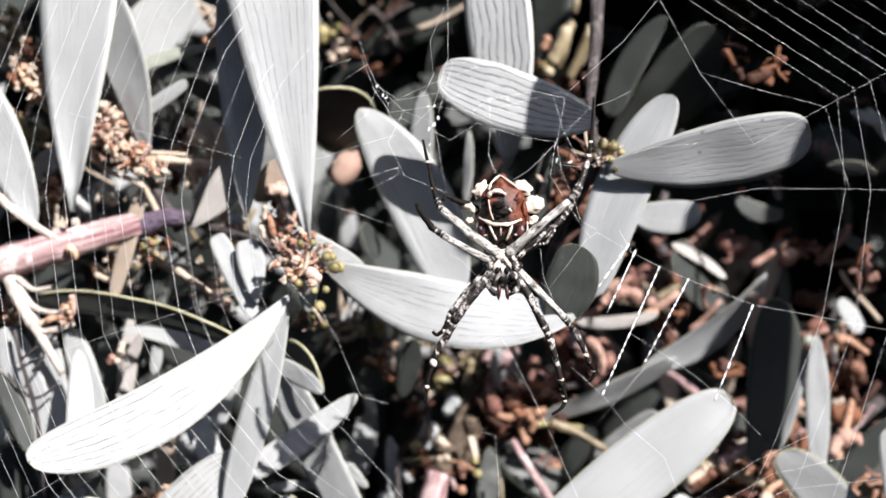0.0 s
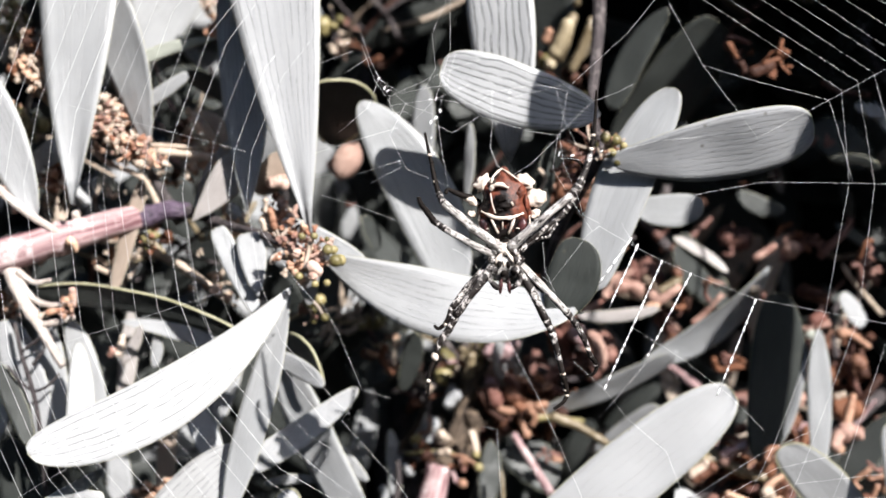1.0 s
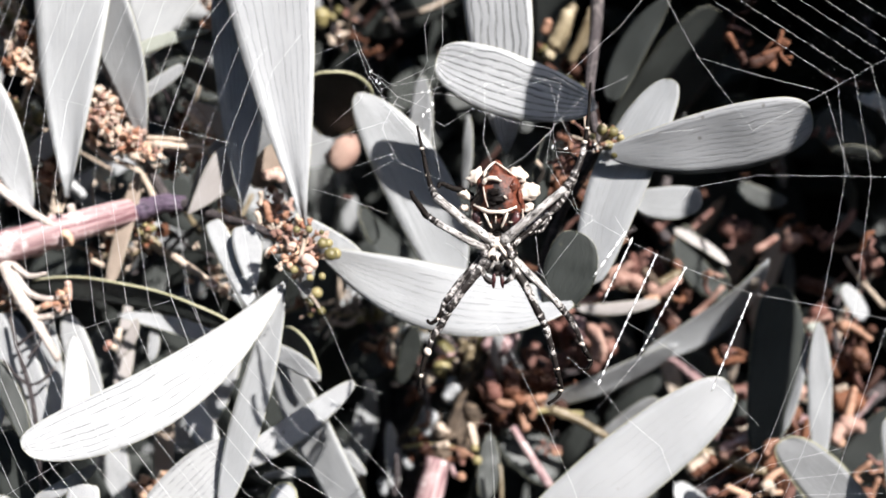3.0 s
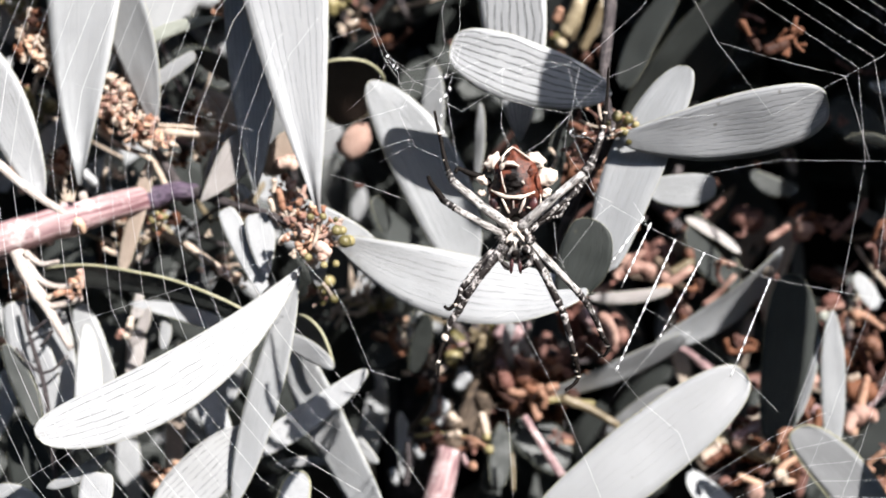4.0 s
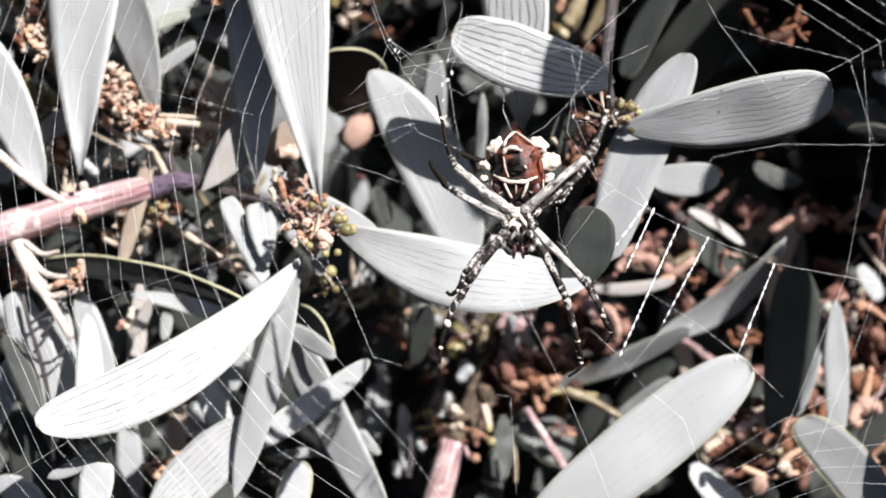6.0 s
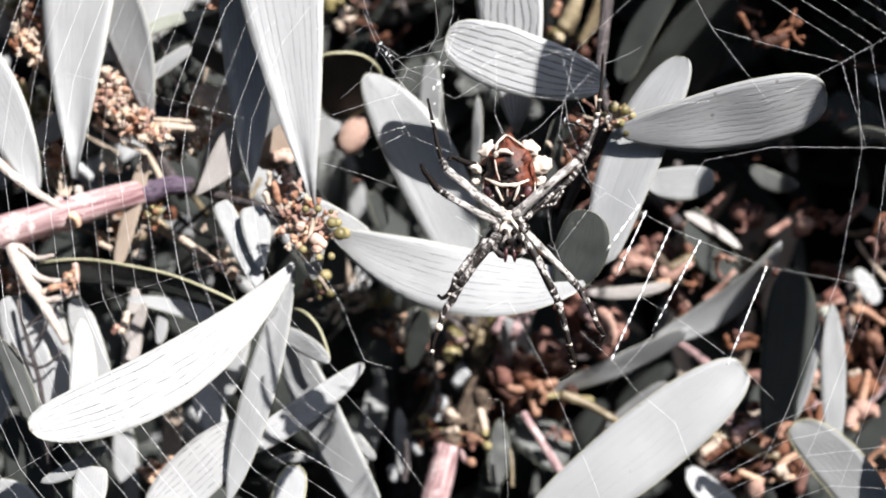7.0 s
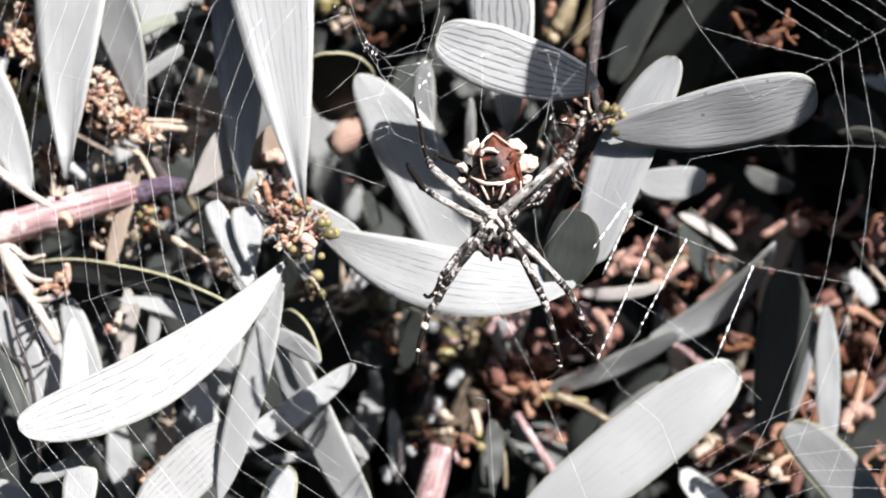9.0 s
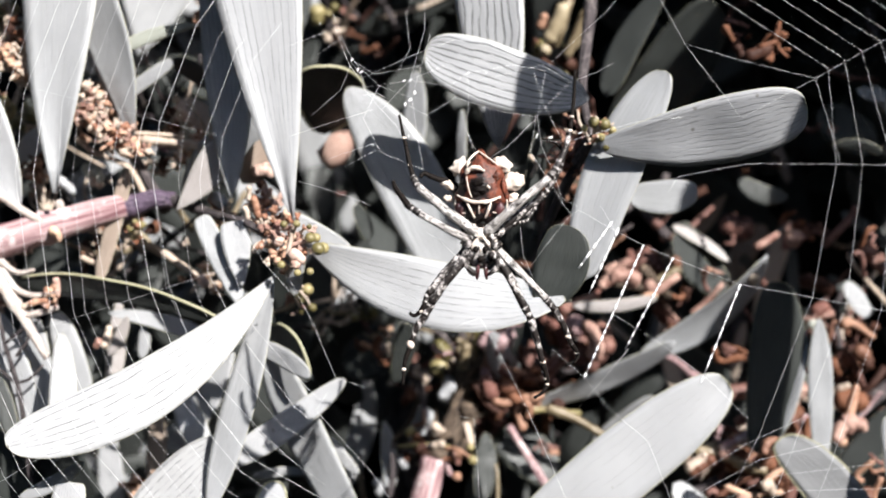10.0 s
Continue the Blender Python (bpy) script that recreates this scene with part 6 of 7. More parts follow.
twig(low_right, [(27.62, 92.0, -15.95), (29.76, 92.6, -20.45), (29.33, 93.2, -24.28)], 1.53, 1.76, BUD_ROSE, "stub")
twig(low_right, [(18.38, 94.0, -15.62), (20.26, 94.4, -16.61), (21.93, 94.6, -17.8)], 1.06, 1.30, BUD_ROSE, "stub")
twig(low_right, [(38.75, 90.0, -12.1), (40.49, 90.4, -11.21), (42.04, 90.6, -10.52)], 1.05, 1.05, BUD_TAN, "stub")
leaf(main, (-15.86, 84, 0.66), (-18.46, 83, 7.96), 3.8, 0.05, 0, 46, LEAF_DARK_SHADED, a=0.4, b=0.4)


# ---- web ----
web = thing("orb_web", V(10, 0, 4), "large white orb web with sparse spiral threads and beaded zigzag bands", "spider web")


def silk_line(points, radius, sag=0.0):
    """A straight thread from knot to knot, in the plane of the web."""
    pts = [V(x, 0.35 * math.sin(x * 0.9 + z), z) for x, z in points]
    path = []
    for p, q in zip(pts, pts[1:]):
        n = max(2, int((q - p).length / 0.006))
        for i in range(n):
            s = i / n
            path.append(p.lerp(q, s) + Vector((0, 0, -sag * (q - p).length * 4 * s * (1 - s))))
    path.append(pts[-1])
    return path


def thread(points, radius=0.012, mat=SILK):
    path = silk_line(points, radius)
    bm = add_tube(bmesh.new(), path, radius / 1000, 5)
    for x, z in points[1:-1]:
        bmesh.ops.create_icosphere(bm, subdivisions=1, radius=radius * 2.9 / 1000, matrix=Matrix.Translation(V(x, 0.35 * math.sin(x * 0.9 + z), z)))
    # droplets of glue and dust that catch the light
    rng = random.Random(int(points[0][0] * 100) + len(points))
    for p, q in zip(path, path[1:]):
        if rng.random() < 0.55:
            bmesh.ops.create_icosphere(bm, subdivisions=1, radius=radius * rng.uniform(1.4, 3.4) / 1000, matrix=Matrix.Translation(p.lerp(q, rng.random())))
    return part("thread", bm, mat, web)


def band(points):
    """A beaded band of the stabilimentum."""
    rng = random.Random(int(points[0][0] * 10))
    path = silk_line(points, 0.05)
    bm = add_tube(bmesh.new(), path, 0.06 / 1000, 5)
    a, b = path[0], path[-1]
    s = 0.02
    while s < 0.98:
        long = rng.uniform(0.25, 0.8) / 1000
        r = rng.uniform(0.12, 0.21) / 1000
        m = Matrix.Translation(a.lerp(b, s)) @ (b - a).to_track_quat("Z", "Y").to_matrix().to_4x4() @ Matrix.Diagonal((r, r, long, 1))
        bmesh.ops.create_icosphere(bm, subdivisions=1, radius=1, matrix=m)
        s += (long * rng.uniform(1.7, 3.2)) / (b - a).length
    return part("band", bm, SILK, web, "thick white beaded silk band")


def orb():
    """Radial threads and the turns of the spiral, sector by sector."""
    rng = random.Random(5)
    cx, cz = 9.5, 7.0
    count = 22
    angles = [360 / count * (i + rng.uniform(-0.25, 0.25)) for i in range(count)]

    def at(angle, r):
        return (cx + r * math.cos(radians(angle)), cz + r * math.sin(radians(angle)))

    for a in angles:
        if 140 < a < 222 and rng.random() < 0.75:
            thread([at(a, rng.uniform(30, 38)), at(a + rng.uniform(-1, 1), rng.uniform(60, 95))], 0.012, SILK_FINE)
    # the left field of the spiral
    for lo, hi, first, last, step in ((106, 250, 43, 88, 2.55), (138, 236, 34, 43, 2.55)):
        r = first
        while r < last:
            knots = [a for a in sorted(x if x <= hi else x - 360 for x in angles) if lo < a < hi]
            a0, a1 = lo + rng.uniform(0, 8), hi - rng.uniform(0, 8)
            knots = [a0] + [k for k in knots if a0 + 3 < k < a1 - 3] + [a1]
            thread([at(k, r * (1 + rng.uniform(-0.008, 0.008))) for k in knots], rng.uniform(0.011, 0.02), SILK if rng.random() < 0.6 else SILK_FINE)
            r += step * rng.uniform(0.75, 1.3)


thread([(29.4, 39.0), (36.4, 25.9), (43.4, 16.2), (52.7, 21.1), (68.2, 29.6)])
thread([(36.4, 25.9), (43.4, 23.6), (52.7, 21.1), (55.1, 12.8), (55.8, 10.2)])
thread([(18.6, 22.7), (19.4, 23.8), (26.4, 30.1), (33.1, 38.2)])
thread([(-8.9, 29.0), (-7.0, 24.1), (-4.7, 20.7)])
thread([(-15.0, 26.5), (-10.0, 28.3)])
thread([(3.0, 37.9), (3.0, 28.2), (1.3, 22.5), (1.0, 21.7)])
thread([(-5.1, 22.1), (1.7, 25.2), (7.0, 27.0)])
thread([(-5.1, 20.9), (1.0, 21.7), (6.2, 21.0), (8.5, 22.5), (14.5, 23.5), (18.6, 22.7)])
thread([(-6.5, 24.0), (-5.1, 22.1), (-5.1, 20.9), (-2.8, 18.0), (-1.0, 16.1)])
thread([(-2.8, 18.0), (1.0, 21.7), (5.5, 23.6)])
thread([(-5.1, 19.9), (-3.2, 20.1), (-2.1, 19.5)])
thread([(6.2, 21.0), (7.0, 19.5), (3.2, 17.2), (0.9, 18.4)])
thread([(8.5, 22.5), (8.6, 18.7), (8.3, 15.2), (9.6, 11.5)])
thread([(8.3, 15.2), (9.6, 12.3)])
thread([(-1.0, 16.1), (-0.0, 14.2), (0.5, 10.1), (1.7, 7.4)])
thread([(18.6, 22.7), (17.5, 16.7), (18.0, 13.0), (19.7, 9.2), (20.6, 6.2), (22.7, 5.1)])
thread([(17.5, 16.7), (13.7, 13.0), (11.1, 11.4)])
thread([(17.1, 22.7), (18.2, 18.6), (20.5, 14.1)])
thread([(17.5, 13.8), (20.8, 13.4), (30.1, 15.9), (36.0, 16.4)])
thread([(25.6, 5.1), (27.5, 1.9), (30.8, 0.2), (34.9, -1.7), (43.2, -5.0), (52.2, -6.7), (62.4, -8.7)])
thread([(34.2, 6.9), (35.4, 8.8), (44.1, 10.4), (55.5, 10.2), (65.3, 9.9)])
thread([(22.7, 4.7), (27.5, 1.9)])
thread([(11.0, -11.0), (9.9, -9.2), (6.9, -10.3)])
thread([(11.0, -11.0), (14.4, -17.8), (17.0, -23.4), (20.3, -31.3), (22.6, -37.3)])
thread([(19.3, -13.3), (23.4, -17.0), (26.3, -20.8), (31.5, -25.2), (36.0, -37.2)])
thread([(29.0, -13.3), (22.6, -20.8)])
thread([(-15.1, -4.2), (-12.1, -9.5), (-9.0, -17.1), (-5.2, -18.3)])
thread([(-11.7, -21.3), (-4.5, -29.2), (0.0, -36.0)])
thread([(-11.7, -21.3), (-10.2, -19.0)])
thread([(7.2, -22.0), (9.1, -22.3), (9.5, -29.1), (9.8, -35.2)])
thread([(-22.7, 4.5), (-18.1, -2.3), (-14.3, -6.5)])
thread([(27.1, -8.8), (33.0, -12.5), (39.7, -17.7), (44.1, -22.2)])
thread([(-9.7, 11.7), (-4.0, 13.5), (-3.6, 12.7), (-7.8, 10.5)])
thread([(-15.0, 14.7), (-8.9, 16.6), (-4.0, 18.0)])
thread([(15.2, -2.0), (16.3, -2.8), (17.4, -5.8)])
thread([(16.3, -2.8), (21.2, 3.6), (22.7, 4.7)])
thread([(3.2, 1.8), (4.7, 1.0), (6.9, -1.2)])
thread([(15.2, 2.5), (15.6, -1.3), (16.3, -2.8)])
band([(31.0, 0.1), (23.2, -17.2)])
band([(34.7, -1.6), (28.6, -13.3)])
band([(43.2, -5.2), (38.1, -17.7)])
band([(27.7, 1.9), (24.0, -6.1)])
band([(26.8, 2.8), (22.7, -2.8)])
thread([(32.8, 36.9), (54.4, 22.4), (55.3, 10.1), (52.3, -6.7), (45.4, -24.4), (42.3, -31.1)])
thread([(36.3, 36.8), (56.3, 23.5), (58.6, 10.1), (56.4, -7.6), (49.8, -25.9), (47.0, -32.6)])
thread([(40.4, 36.8), (58.6, 24.6), (62.3, 10.0), (60.9, -8.4), (54.7, -27.3), (52.2, -34.0)])
thread([(44.2, 36.7), (60.7, 25.6), (65.9, 10.0)])
thread([(47.3, 36.7), (62.1, 26.7), (68.8, 10.0), (69.0, -10.2), (63.3, -30.2), (61.4, -36.9)])
thread([(51.4, 36.6), (64.5, 27.8), (72.5, 10.0), (73.5, -11.1), (68.2, -31.7), (66.6, -38.3)])
thread([(55.6, 36.6), (67.0, 28.9), (76.5, 10.0), (78.3, -12.0), (73.3, -33.1), (72.0, -39.8)])
thread([(59.1, 36.5), (68.8, 30.0), (79.8, 9.9), (82.3, -12.8), (77.6, -34.5), (76.6, -41.2)])
thread([(62.7, 36.5), (70.7, 31.1), (83.1, 9.9), (86.5, -13.7), (82.0, -36.0), (81.3, -42.6)])
thread([(34.9, -31.2), (43.7, -25.6), (50.7, -22.1)])
thread([(35.6, -33.0), (45.6, -27.5), (55.1, -25.1)])
thread([(36.3, -34.8), (47.5, -29.5), (59.5, -28.0)])
thread([(37.1, -36.6), (49.4, -31.4), (63.8, -31.0)])
thread([(37.8, -38.4), (51.3, -33.3), (68.2, -33.9)])
thread([(-7.9, 27.5), (-6.5, 24.5), (-3.0, 21.1), (1.2, 19.5), (2.3, 22.9), (3.7, 27.7)])
thread([(-6.5, 24.5), (-3.7, 22.6), (-0.4, 23.1), (2.3, 23.6)])
thread([(1.2, 19.5), (1.9, 14.6), (2.7, 10.1)])
thread([(-14.4, 9.0), (-8.9, 7.3), (-4.4, 5.6)])
thread([(6.8, 19.5), (13.0, 17.4), (17.3, 16.8), (21.8, 21.2), (18.1, 23.5), (10.0, 21.5)])
thread([(17.3, 16.8), (16.6, 12.3), (20.3, 6.2), (21.8, 4.0)])
thread([(-8.9, 30.6), (-7.9, 27.5), (-11.2, 25.3)])
thread([(-3.0, 21.1), (-5.1, 16.9), (-2.9, 12.4), (2.7, 10.1)])
thread([(-6.5, 24.5), (-8.1, 20.7), (-12.0, 17.4)])
thread([(21.8, 21.2), (24.9, 22.3), (27.2, 23.4)])
thread([(-0.4, 23.1), (1.0, 25.9), (0.6, 30.4), (2.5, 34.9)])
orb()


def tuft(at, size, seed):
    """A ragged clot of silk caught in the threads, in millimetres."""
    bm = lump(seed, rough=0.9, stretch=2.2, lobes=5, flat=0.5)
    bmesh.ops.transform(bm, matrix=Matrix.Translation(V(*at)) @ pose(0, 0, 0, 0, seed * 47 % 90, 0) @ Matrix.Scale(size / 1000, 4), verts=bm.verts)
    part("tuft", bm, SILK, web, "ragged white clot of silk")


tuft((1.62, -0.20, 20.10), 0.30, 2)
tuft((0.95, -0.20, 19.08), 0.26, 3)
tuft((0.35, -0.20, 18.49), 0.20, 4)
tuft((-6.63, -0.20, 24.51), 0.20, 5)
tuft((-5.81, -0.20, 23.16), 0.22, 6)
tuft((-5.37, -0.20, 22.86), 0.16, 7)
tuft((1.18, -0.20, 21.81), 0.18, 8)
tuft((0.29, -0.20, 21.68), 0.14, 9)
tuft((0.78, -0.20, 14.48), 0.16, 10)
tuft((-3.92, -0.20, 13.41), 0.12, 11)
tuft((-10.72, -0.20, 29.24), 0.14, 12)
tuft((19.10, -0.20, 14.01), 0.22, 13)
tuft((17.41, -0.20, 14.18), 0.19, 14)
tuft((22.91, -0.20, 14.57), 0.16, 15)
tuft((8.60, -0.20, 22.53), 0.14, 16)
tuft((10.88, -0.20, 22.50), 0.12, 17)
tuft((0.42, -0.20, 16.49), 0.13, 18)

# ---- spider ----
LEG = material("banded spider leg", 0.55, 0.4)[0]


def banded_leg():
    """Black and silver rings along the leg, with pale hairs as grain."""
    nt = LEG.node_tree
    b = nt.nodes["Principled BSDF"]
    uv = nt.nodes.new("ShaderNodeUVMap")
    sep = nt.nodes.new("ShaderNodeSeparateXYZ")
    nt.links.new(uv.outputs[0], sep.inputs[0])
    tc = nt.nodes.new("ShaderNodeTexCoord")
    n1 = node(nt, "ShaderNodeTexNoise", Scale=2400.0, Detail=4.0, Roughness=0.7)
    n2 = node(nt, "ShaderNodeTexNoise", Scale=350.0, Detail=2.0)
    for n in (n1, n2):
        nt.links.new(tc.outputs["Object"], n.inputs["Vector"])
    ring = math_node(nt, "ADD", math_node(nt, "MULTIPLY", sep.outputs[0], 1.9), math_node(nt, "MULTIPLY", n2.outputs[0], 2.2))
    f = math_node(nt, "ADD", math_node(nt, "SINE", math_node(nt, "MULTIPLY", ring, 6.283)), math_node(nt, "MULTIPLY", math_node(nt, "SUBTRACT", n1.outputs[0], 0.5), 9.0))
    nt.links.new(mix(nt, ramp(nt, f, 0.35, 1.5), (0.014, 0.010, 0.009), (0.55, 0.51, 0.49)), b.inputs["Base Color"])
    bp = node(nt, "ShaderNodeBump", Strength=0.6, Distance=0.0002)
    nt.links.new(n1.outputs[0], bp.inputs["Height"])
    nt.links.new(bp.outputs[0], b.inputs["Normal"])


banded_leg()
SILVER = streaked("silver haired cuticle", (0.012, 0.010, 0.010), (0.50, 0.465, 0.44), (0.80, 0.77, 0.74), 0.45, 9.0, 900.0)
HAIRY = speckled("mottled silver and black cuticle", (0.010, 0.008, 0.008), (0.62, 0.58, 0.55), 1000.0, 0.5, 0.5, 0.9, lo=0.46, hi=0.58)
BLACK = speckled("black cuticle", (0.004, 0.003, 0.003), (0.018, 0.014, 0.012), 1400.0, 0.6, 0.08, 0.5)
RUST = speckled("rust brown abdomen", (0.012, 0.005, 0.004), (0.165, 0.046, 0.025), 1300.0, 0.45, 0.35, 1.0, lo=0.38, hi=0.56)


def blotched():
    """Black blotches with ragged borders over the rust of the abdomen, at their places on it in millimetres."""
    nt = RUST.node_tree
    b = nt.nodes["Principled BSDF"]
    old = b.inputs["Base Color"].links[0].from_socket
    tc = nt.nodes.new("ShaderNodeTexCoord")
    sep = nt.nodes.new("ShaderNodeSeparateXYZ")
    nt.links.new(tc.outputs["Object"], sep.inputs[0])
    rag = node(nt, "ShaderNodeTexNoise", Scale=1100.0, Detail=4.0, Roughness=0.65)
    nt.links.new(tc.outputs["Object"], rag.inputs["Vector"])
    col = old
    for x, z, rx, rz in ((-0.1, 5.6, 1.5, 1.9), (-2.6, 6.0, 0.7, 1.9), (-2.0, 3.0, 2.0, 1.2), (2.0, 3.0, 1.8, 1.1), (0.0, 1.6, 3.0, 1.3), (-1.7, 8.6, 0.6, 0.8)):
        u = math_node(nt, "DIVIDE", math_node(nt, "SUBTRACT", sep.outputs[0], x / 1000), rx / 1000)
        v = math_node(nt, "DIVIDE", math_node(nt, "SUBTRACT", sep.outputs[2], z / 1000), rz / 1000)
        d = math_node(nt, "SQRT", math_node(nt, "ADD", math_node(nt, "MULTIPLY", u, u), math_node(nt, "MULTIPLY", v, v)))
        d = math_node(nt, "ADD", d, math_node(nt, "MULTIPLY", math_node(nt, "SUBTRACT", rag.outputs[0], 0.5), 2.6))
        col = mix(nt, ramp(nt, d, 1.1, 0.85), col, (0.010, 0.007, 0.007))
    nt.links.new(col, b.inputs["Base Color"])


blotched()
PLUM = speckled("plum black glossy patch", (0.010, 0.005, 0.006), (0.10, 0.030, 0.030), 900.0, 0.3, 0.6, 0.8, lo=0.42, hi=0.62)
CREAM = speckled("cream white marking", (0.42, 0.30, 0.23), (0.84, 0.77, 0.69), 1200.0, 0.45, 0.5, 0.4)


def blob(centre, size, seed=1.0, rough=0.05, cuts=3, turn=None):
    """An uneven ellipsoid; centre and half-sizes in millimetres."""
    bm = bmesh.new()
    bmesh.ops.create_icosphere(bm, subdivisions=cuts, radius=1)
    for v in bm.verts:
        v.co *= 1 + rough * noise.noise(v.co * 2 + Vector((seed, 0, seed)))
    m = Matrix.Translation(V(*centre)) @ (turn or Matrix.Identity(4)) @ Matrix.Diagonal((size[0] / 1000, size[1] / 1000, size[2] / 1000, 1))
    bmesh.ops.transform(bm, matrix=m, verts=bm.verts)
    return bm


def strip(points, width, lift=0.0):
    """A soft raised marking along points, in millimetres."""
    path = smooth_path([V(*p) for p in points], 4)
    n = len(path)
    radii = [width / 1000 * (0.5 + 0.4 * math.sin(math.pi * (i + 0.5) / n) + 0.5 * noise.noise(Vector((i * 0.5, points[0][0] * 9, 3)))) for i in range(n)]
    return add_tube(bmesh.new(), path, radii, 8, True, 0.4)


def leg_part(name, parent, points, a, b, mat):
    """One joint of a leg, a little swollen at both ends."""
    path = smooth_path([V(*p) for p in points], 7) if len(points) > 2 else [V(*points[0]).lerp(V(*points[1]), i / 5) for i in range(6)]
    return part(name, add_tube(bmesh.new(), path, taper(len(path), a, b, ((0.0, 0.07 * a, 0.1), (1.0, 0.1 * b, 0.08))), 10, True, 0.25), mat, parent)


def belly(centre):
    """The abdomen: broad above, drawn in below, with scalloped flanks."""
    bm = bmesh.new()
    bmesh.ops.create_icosphere(bm, subdivisions=4, radius=1)
    for v in bm.verts:
        x, y, z = v.co
        a = math.atan2(z, x)
        rim = math.sqrt(max(0.0, 1 - y * y))
        k = 1 + rim ** 4 * 0.13 * math.cos(7 * (a - 0.5 * math.pi)) + 0.10 * noise.noise(v.co * 2.3)
        k += 0.04 * noise.noise(v.co * 6)
        narrow = 1.0 if z > 0 else 1 + 0.12 * z
        v.co = Vector((x * 3.35 * k * narrow, y * 2.6 * (1 + 0.12 * noise.noise(v.co * 3)), z * 4.7 * k)) / 1000
    bmesh.ops.translate(bm, verts=bm.verts, vec=V(*centre))
    return bm


spider = thing("spider", V(10.16, 0.00, 1.77), "silver and rust-brown garden spider hanging head down on its web", "spider")
abdomen = part("abdomen", belly((10.18, 1.60, 7.38)), RUST, spider, "rust-brown scalloped abdomen with cream lobes and black patches")
part("lobe", blob((7.35, 1.00, 10.49), (1.25, 0.60, 1.00), 3.1, 0.55, 3, pose(0, 0, 0, 0, -35, 0)), CREAM, abdomen, "cream white lobe")
part("lobe", blob((12.86, 1.00, 10.82), (1.15, 0.55, 0.95), 4.7, 0.55, 3, pose(0, 0, 0, 0, 30, 0)), CREAM, abdomen, "cream white lobe")
part("lobe", blob((14.43, 1.40, 8.51), (1.15, 0.60, 1.35), 6.2, 0.55, 3, pose(0, 0, 0, 0, 70, 0)), CREAM, abdomen, "cream white lobe")
part("lobe", blob((14.20, 1.50, 6.35), (0.75, 0.50, 0.55), 7.9, 0.55, 3, pose(0, 0, 0, 0, -50, 0)), CREAM, abdomen, "cream white lobe")
part("lobe", blob((5.68, 1.60, 8.21), (1.15, 0.50, 0.55), 9.4, 0.55, 3, pose(0, 0, 0, 0, 28, 0)), CREAM, abdomen, "cream white lobe")
part("lobe", blob((5.75, 1.70, 6.34), (0.62, 0.50, 0.45), 2.6, 0.55, 3, pose(0, 0, 0, 0, 15, 0)), CREAM, abdomen, "cream white lobe")
part("band", strip([(7.05, 0.10, 6.73), (7.80, -0.50, 6.34), (8.91, -1.00, 5.88), (10.16, -1.20, 5.79), (11.34, -1.00, 5.93), (12.67, -0.40, 6.46)], 0.30), CREAM, abdomen)
part("stripe", strip([(8.39, -0.90, 5.66), (8.83, -0.90, 4.77), (9.34, -0.50, 3.74)], 0.22), CREAM, abdomen)
part("stripe", strip([(11.49, -0.90, 5.71), (11.12, -0.90, 4.76), (10.67, -0.50, 3.73)], 0.22), CREAM, abdomen)
part("stripe", strip([(9.94, -1.00, 5.50), (9.94, -0.80, 4.32)], 0.10), CREAM, abdomen)
part("stripe", strip([(8.33, -0.70, 9.43), (8.63, -0.90, 10.01), (9.59, -1.10, 10.21), (10.69, -1.10, 9.76)], 0.36), CREAM, abdomen)
part("stripe", strip([(8.41, -0.50, 10.40), (8.63, -0.30, 11.22), (9.22, 0.10, 11.91), (9.89, 0.60, 12.45)], 0.17), CREAM, abdomen)
part("stripe", strip([(9.89, 0.60, 12.45), (10.78, 0.10, 11.82), (11.59, -0.10, 11.21), (12.18, 0.10, 10.77)], 0.16), CREAM, abdomen)
part("stripe", strip([(6.82, 0.50, 6.22), (6.74, 0.60, 5.11), (7.11, 0.50, 4.06), (8.00, 0.40, 3.24), (9.41, 0.10, 2.86)], 0.15), CREAM, abdomen)
part("stripe", strip([(13.50, 0.50, 6.18), (13.50, 0.60, 5.07), (13.13, 0.50, 4.10), (12.23, 0.40, 3.29), (10.75, 0.10, 2.77)], 0.15), CREAM, abdomen)
part("stripe", strip([(8.33, -0.70, 9.13), (8.55, -1.00, 7.72), (8.99, -1.10, 6.39)], 0.12), CREAM, abdomen)
part("stripe", strip([(11.05, -1.20, 7.92), (11.34, -1.10, 7.48)], 0.20), CREAM, abdomen)
part("stripe", strip([(7.34, 0.00, 4.20), (8.16, -0.40, 4.49)], 0.09), CREAM, abdomen)
part("stripe", strip([(12.45, 0.00, 4.32), (11.71, -0.40, 4.47)], 0.09), CREAM, abdomen)
part("stripe", strip([(8.89, 0.00, 2.63), (10.00, -0.20, 2.41), (11.12, 0.00, 2.62)], 0.13), CREAM, abdomen)
part("patch", blob((7.49, 0.10, 4.87), (0.62, 0.40, 1.00), 1.3, 0.30, 3, pose(0, 0, 0, 0, -18, 0)), PLUM, abdomen, "glossy plum-black oval patch")
part("patch", blob((12.53, 0.10, 4.84), (0.62, 0.40, 1.00), 2.3, 0.30, 3, pose(0, 0, 0, 0, 18, 0)), PLUM, abdomen, "glossy plum-black oval patch")
part("spinneret", blob((9.66, -1.20, 8.37), (0.75, 0.40, 0.50), 3.0, 0.60, 3, pose(0, 0, 0, 0, 0, 0)), BLACK, abdomen)
part("spinneret", blob((10.02, -1.20, 7.41), (0.90, 0.40, 0.45), 5.0, 0.60, 3, pose(0, 0, 0, 0, 0, 0)), BLACK, abdomen)
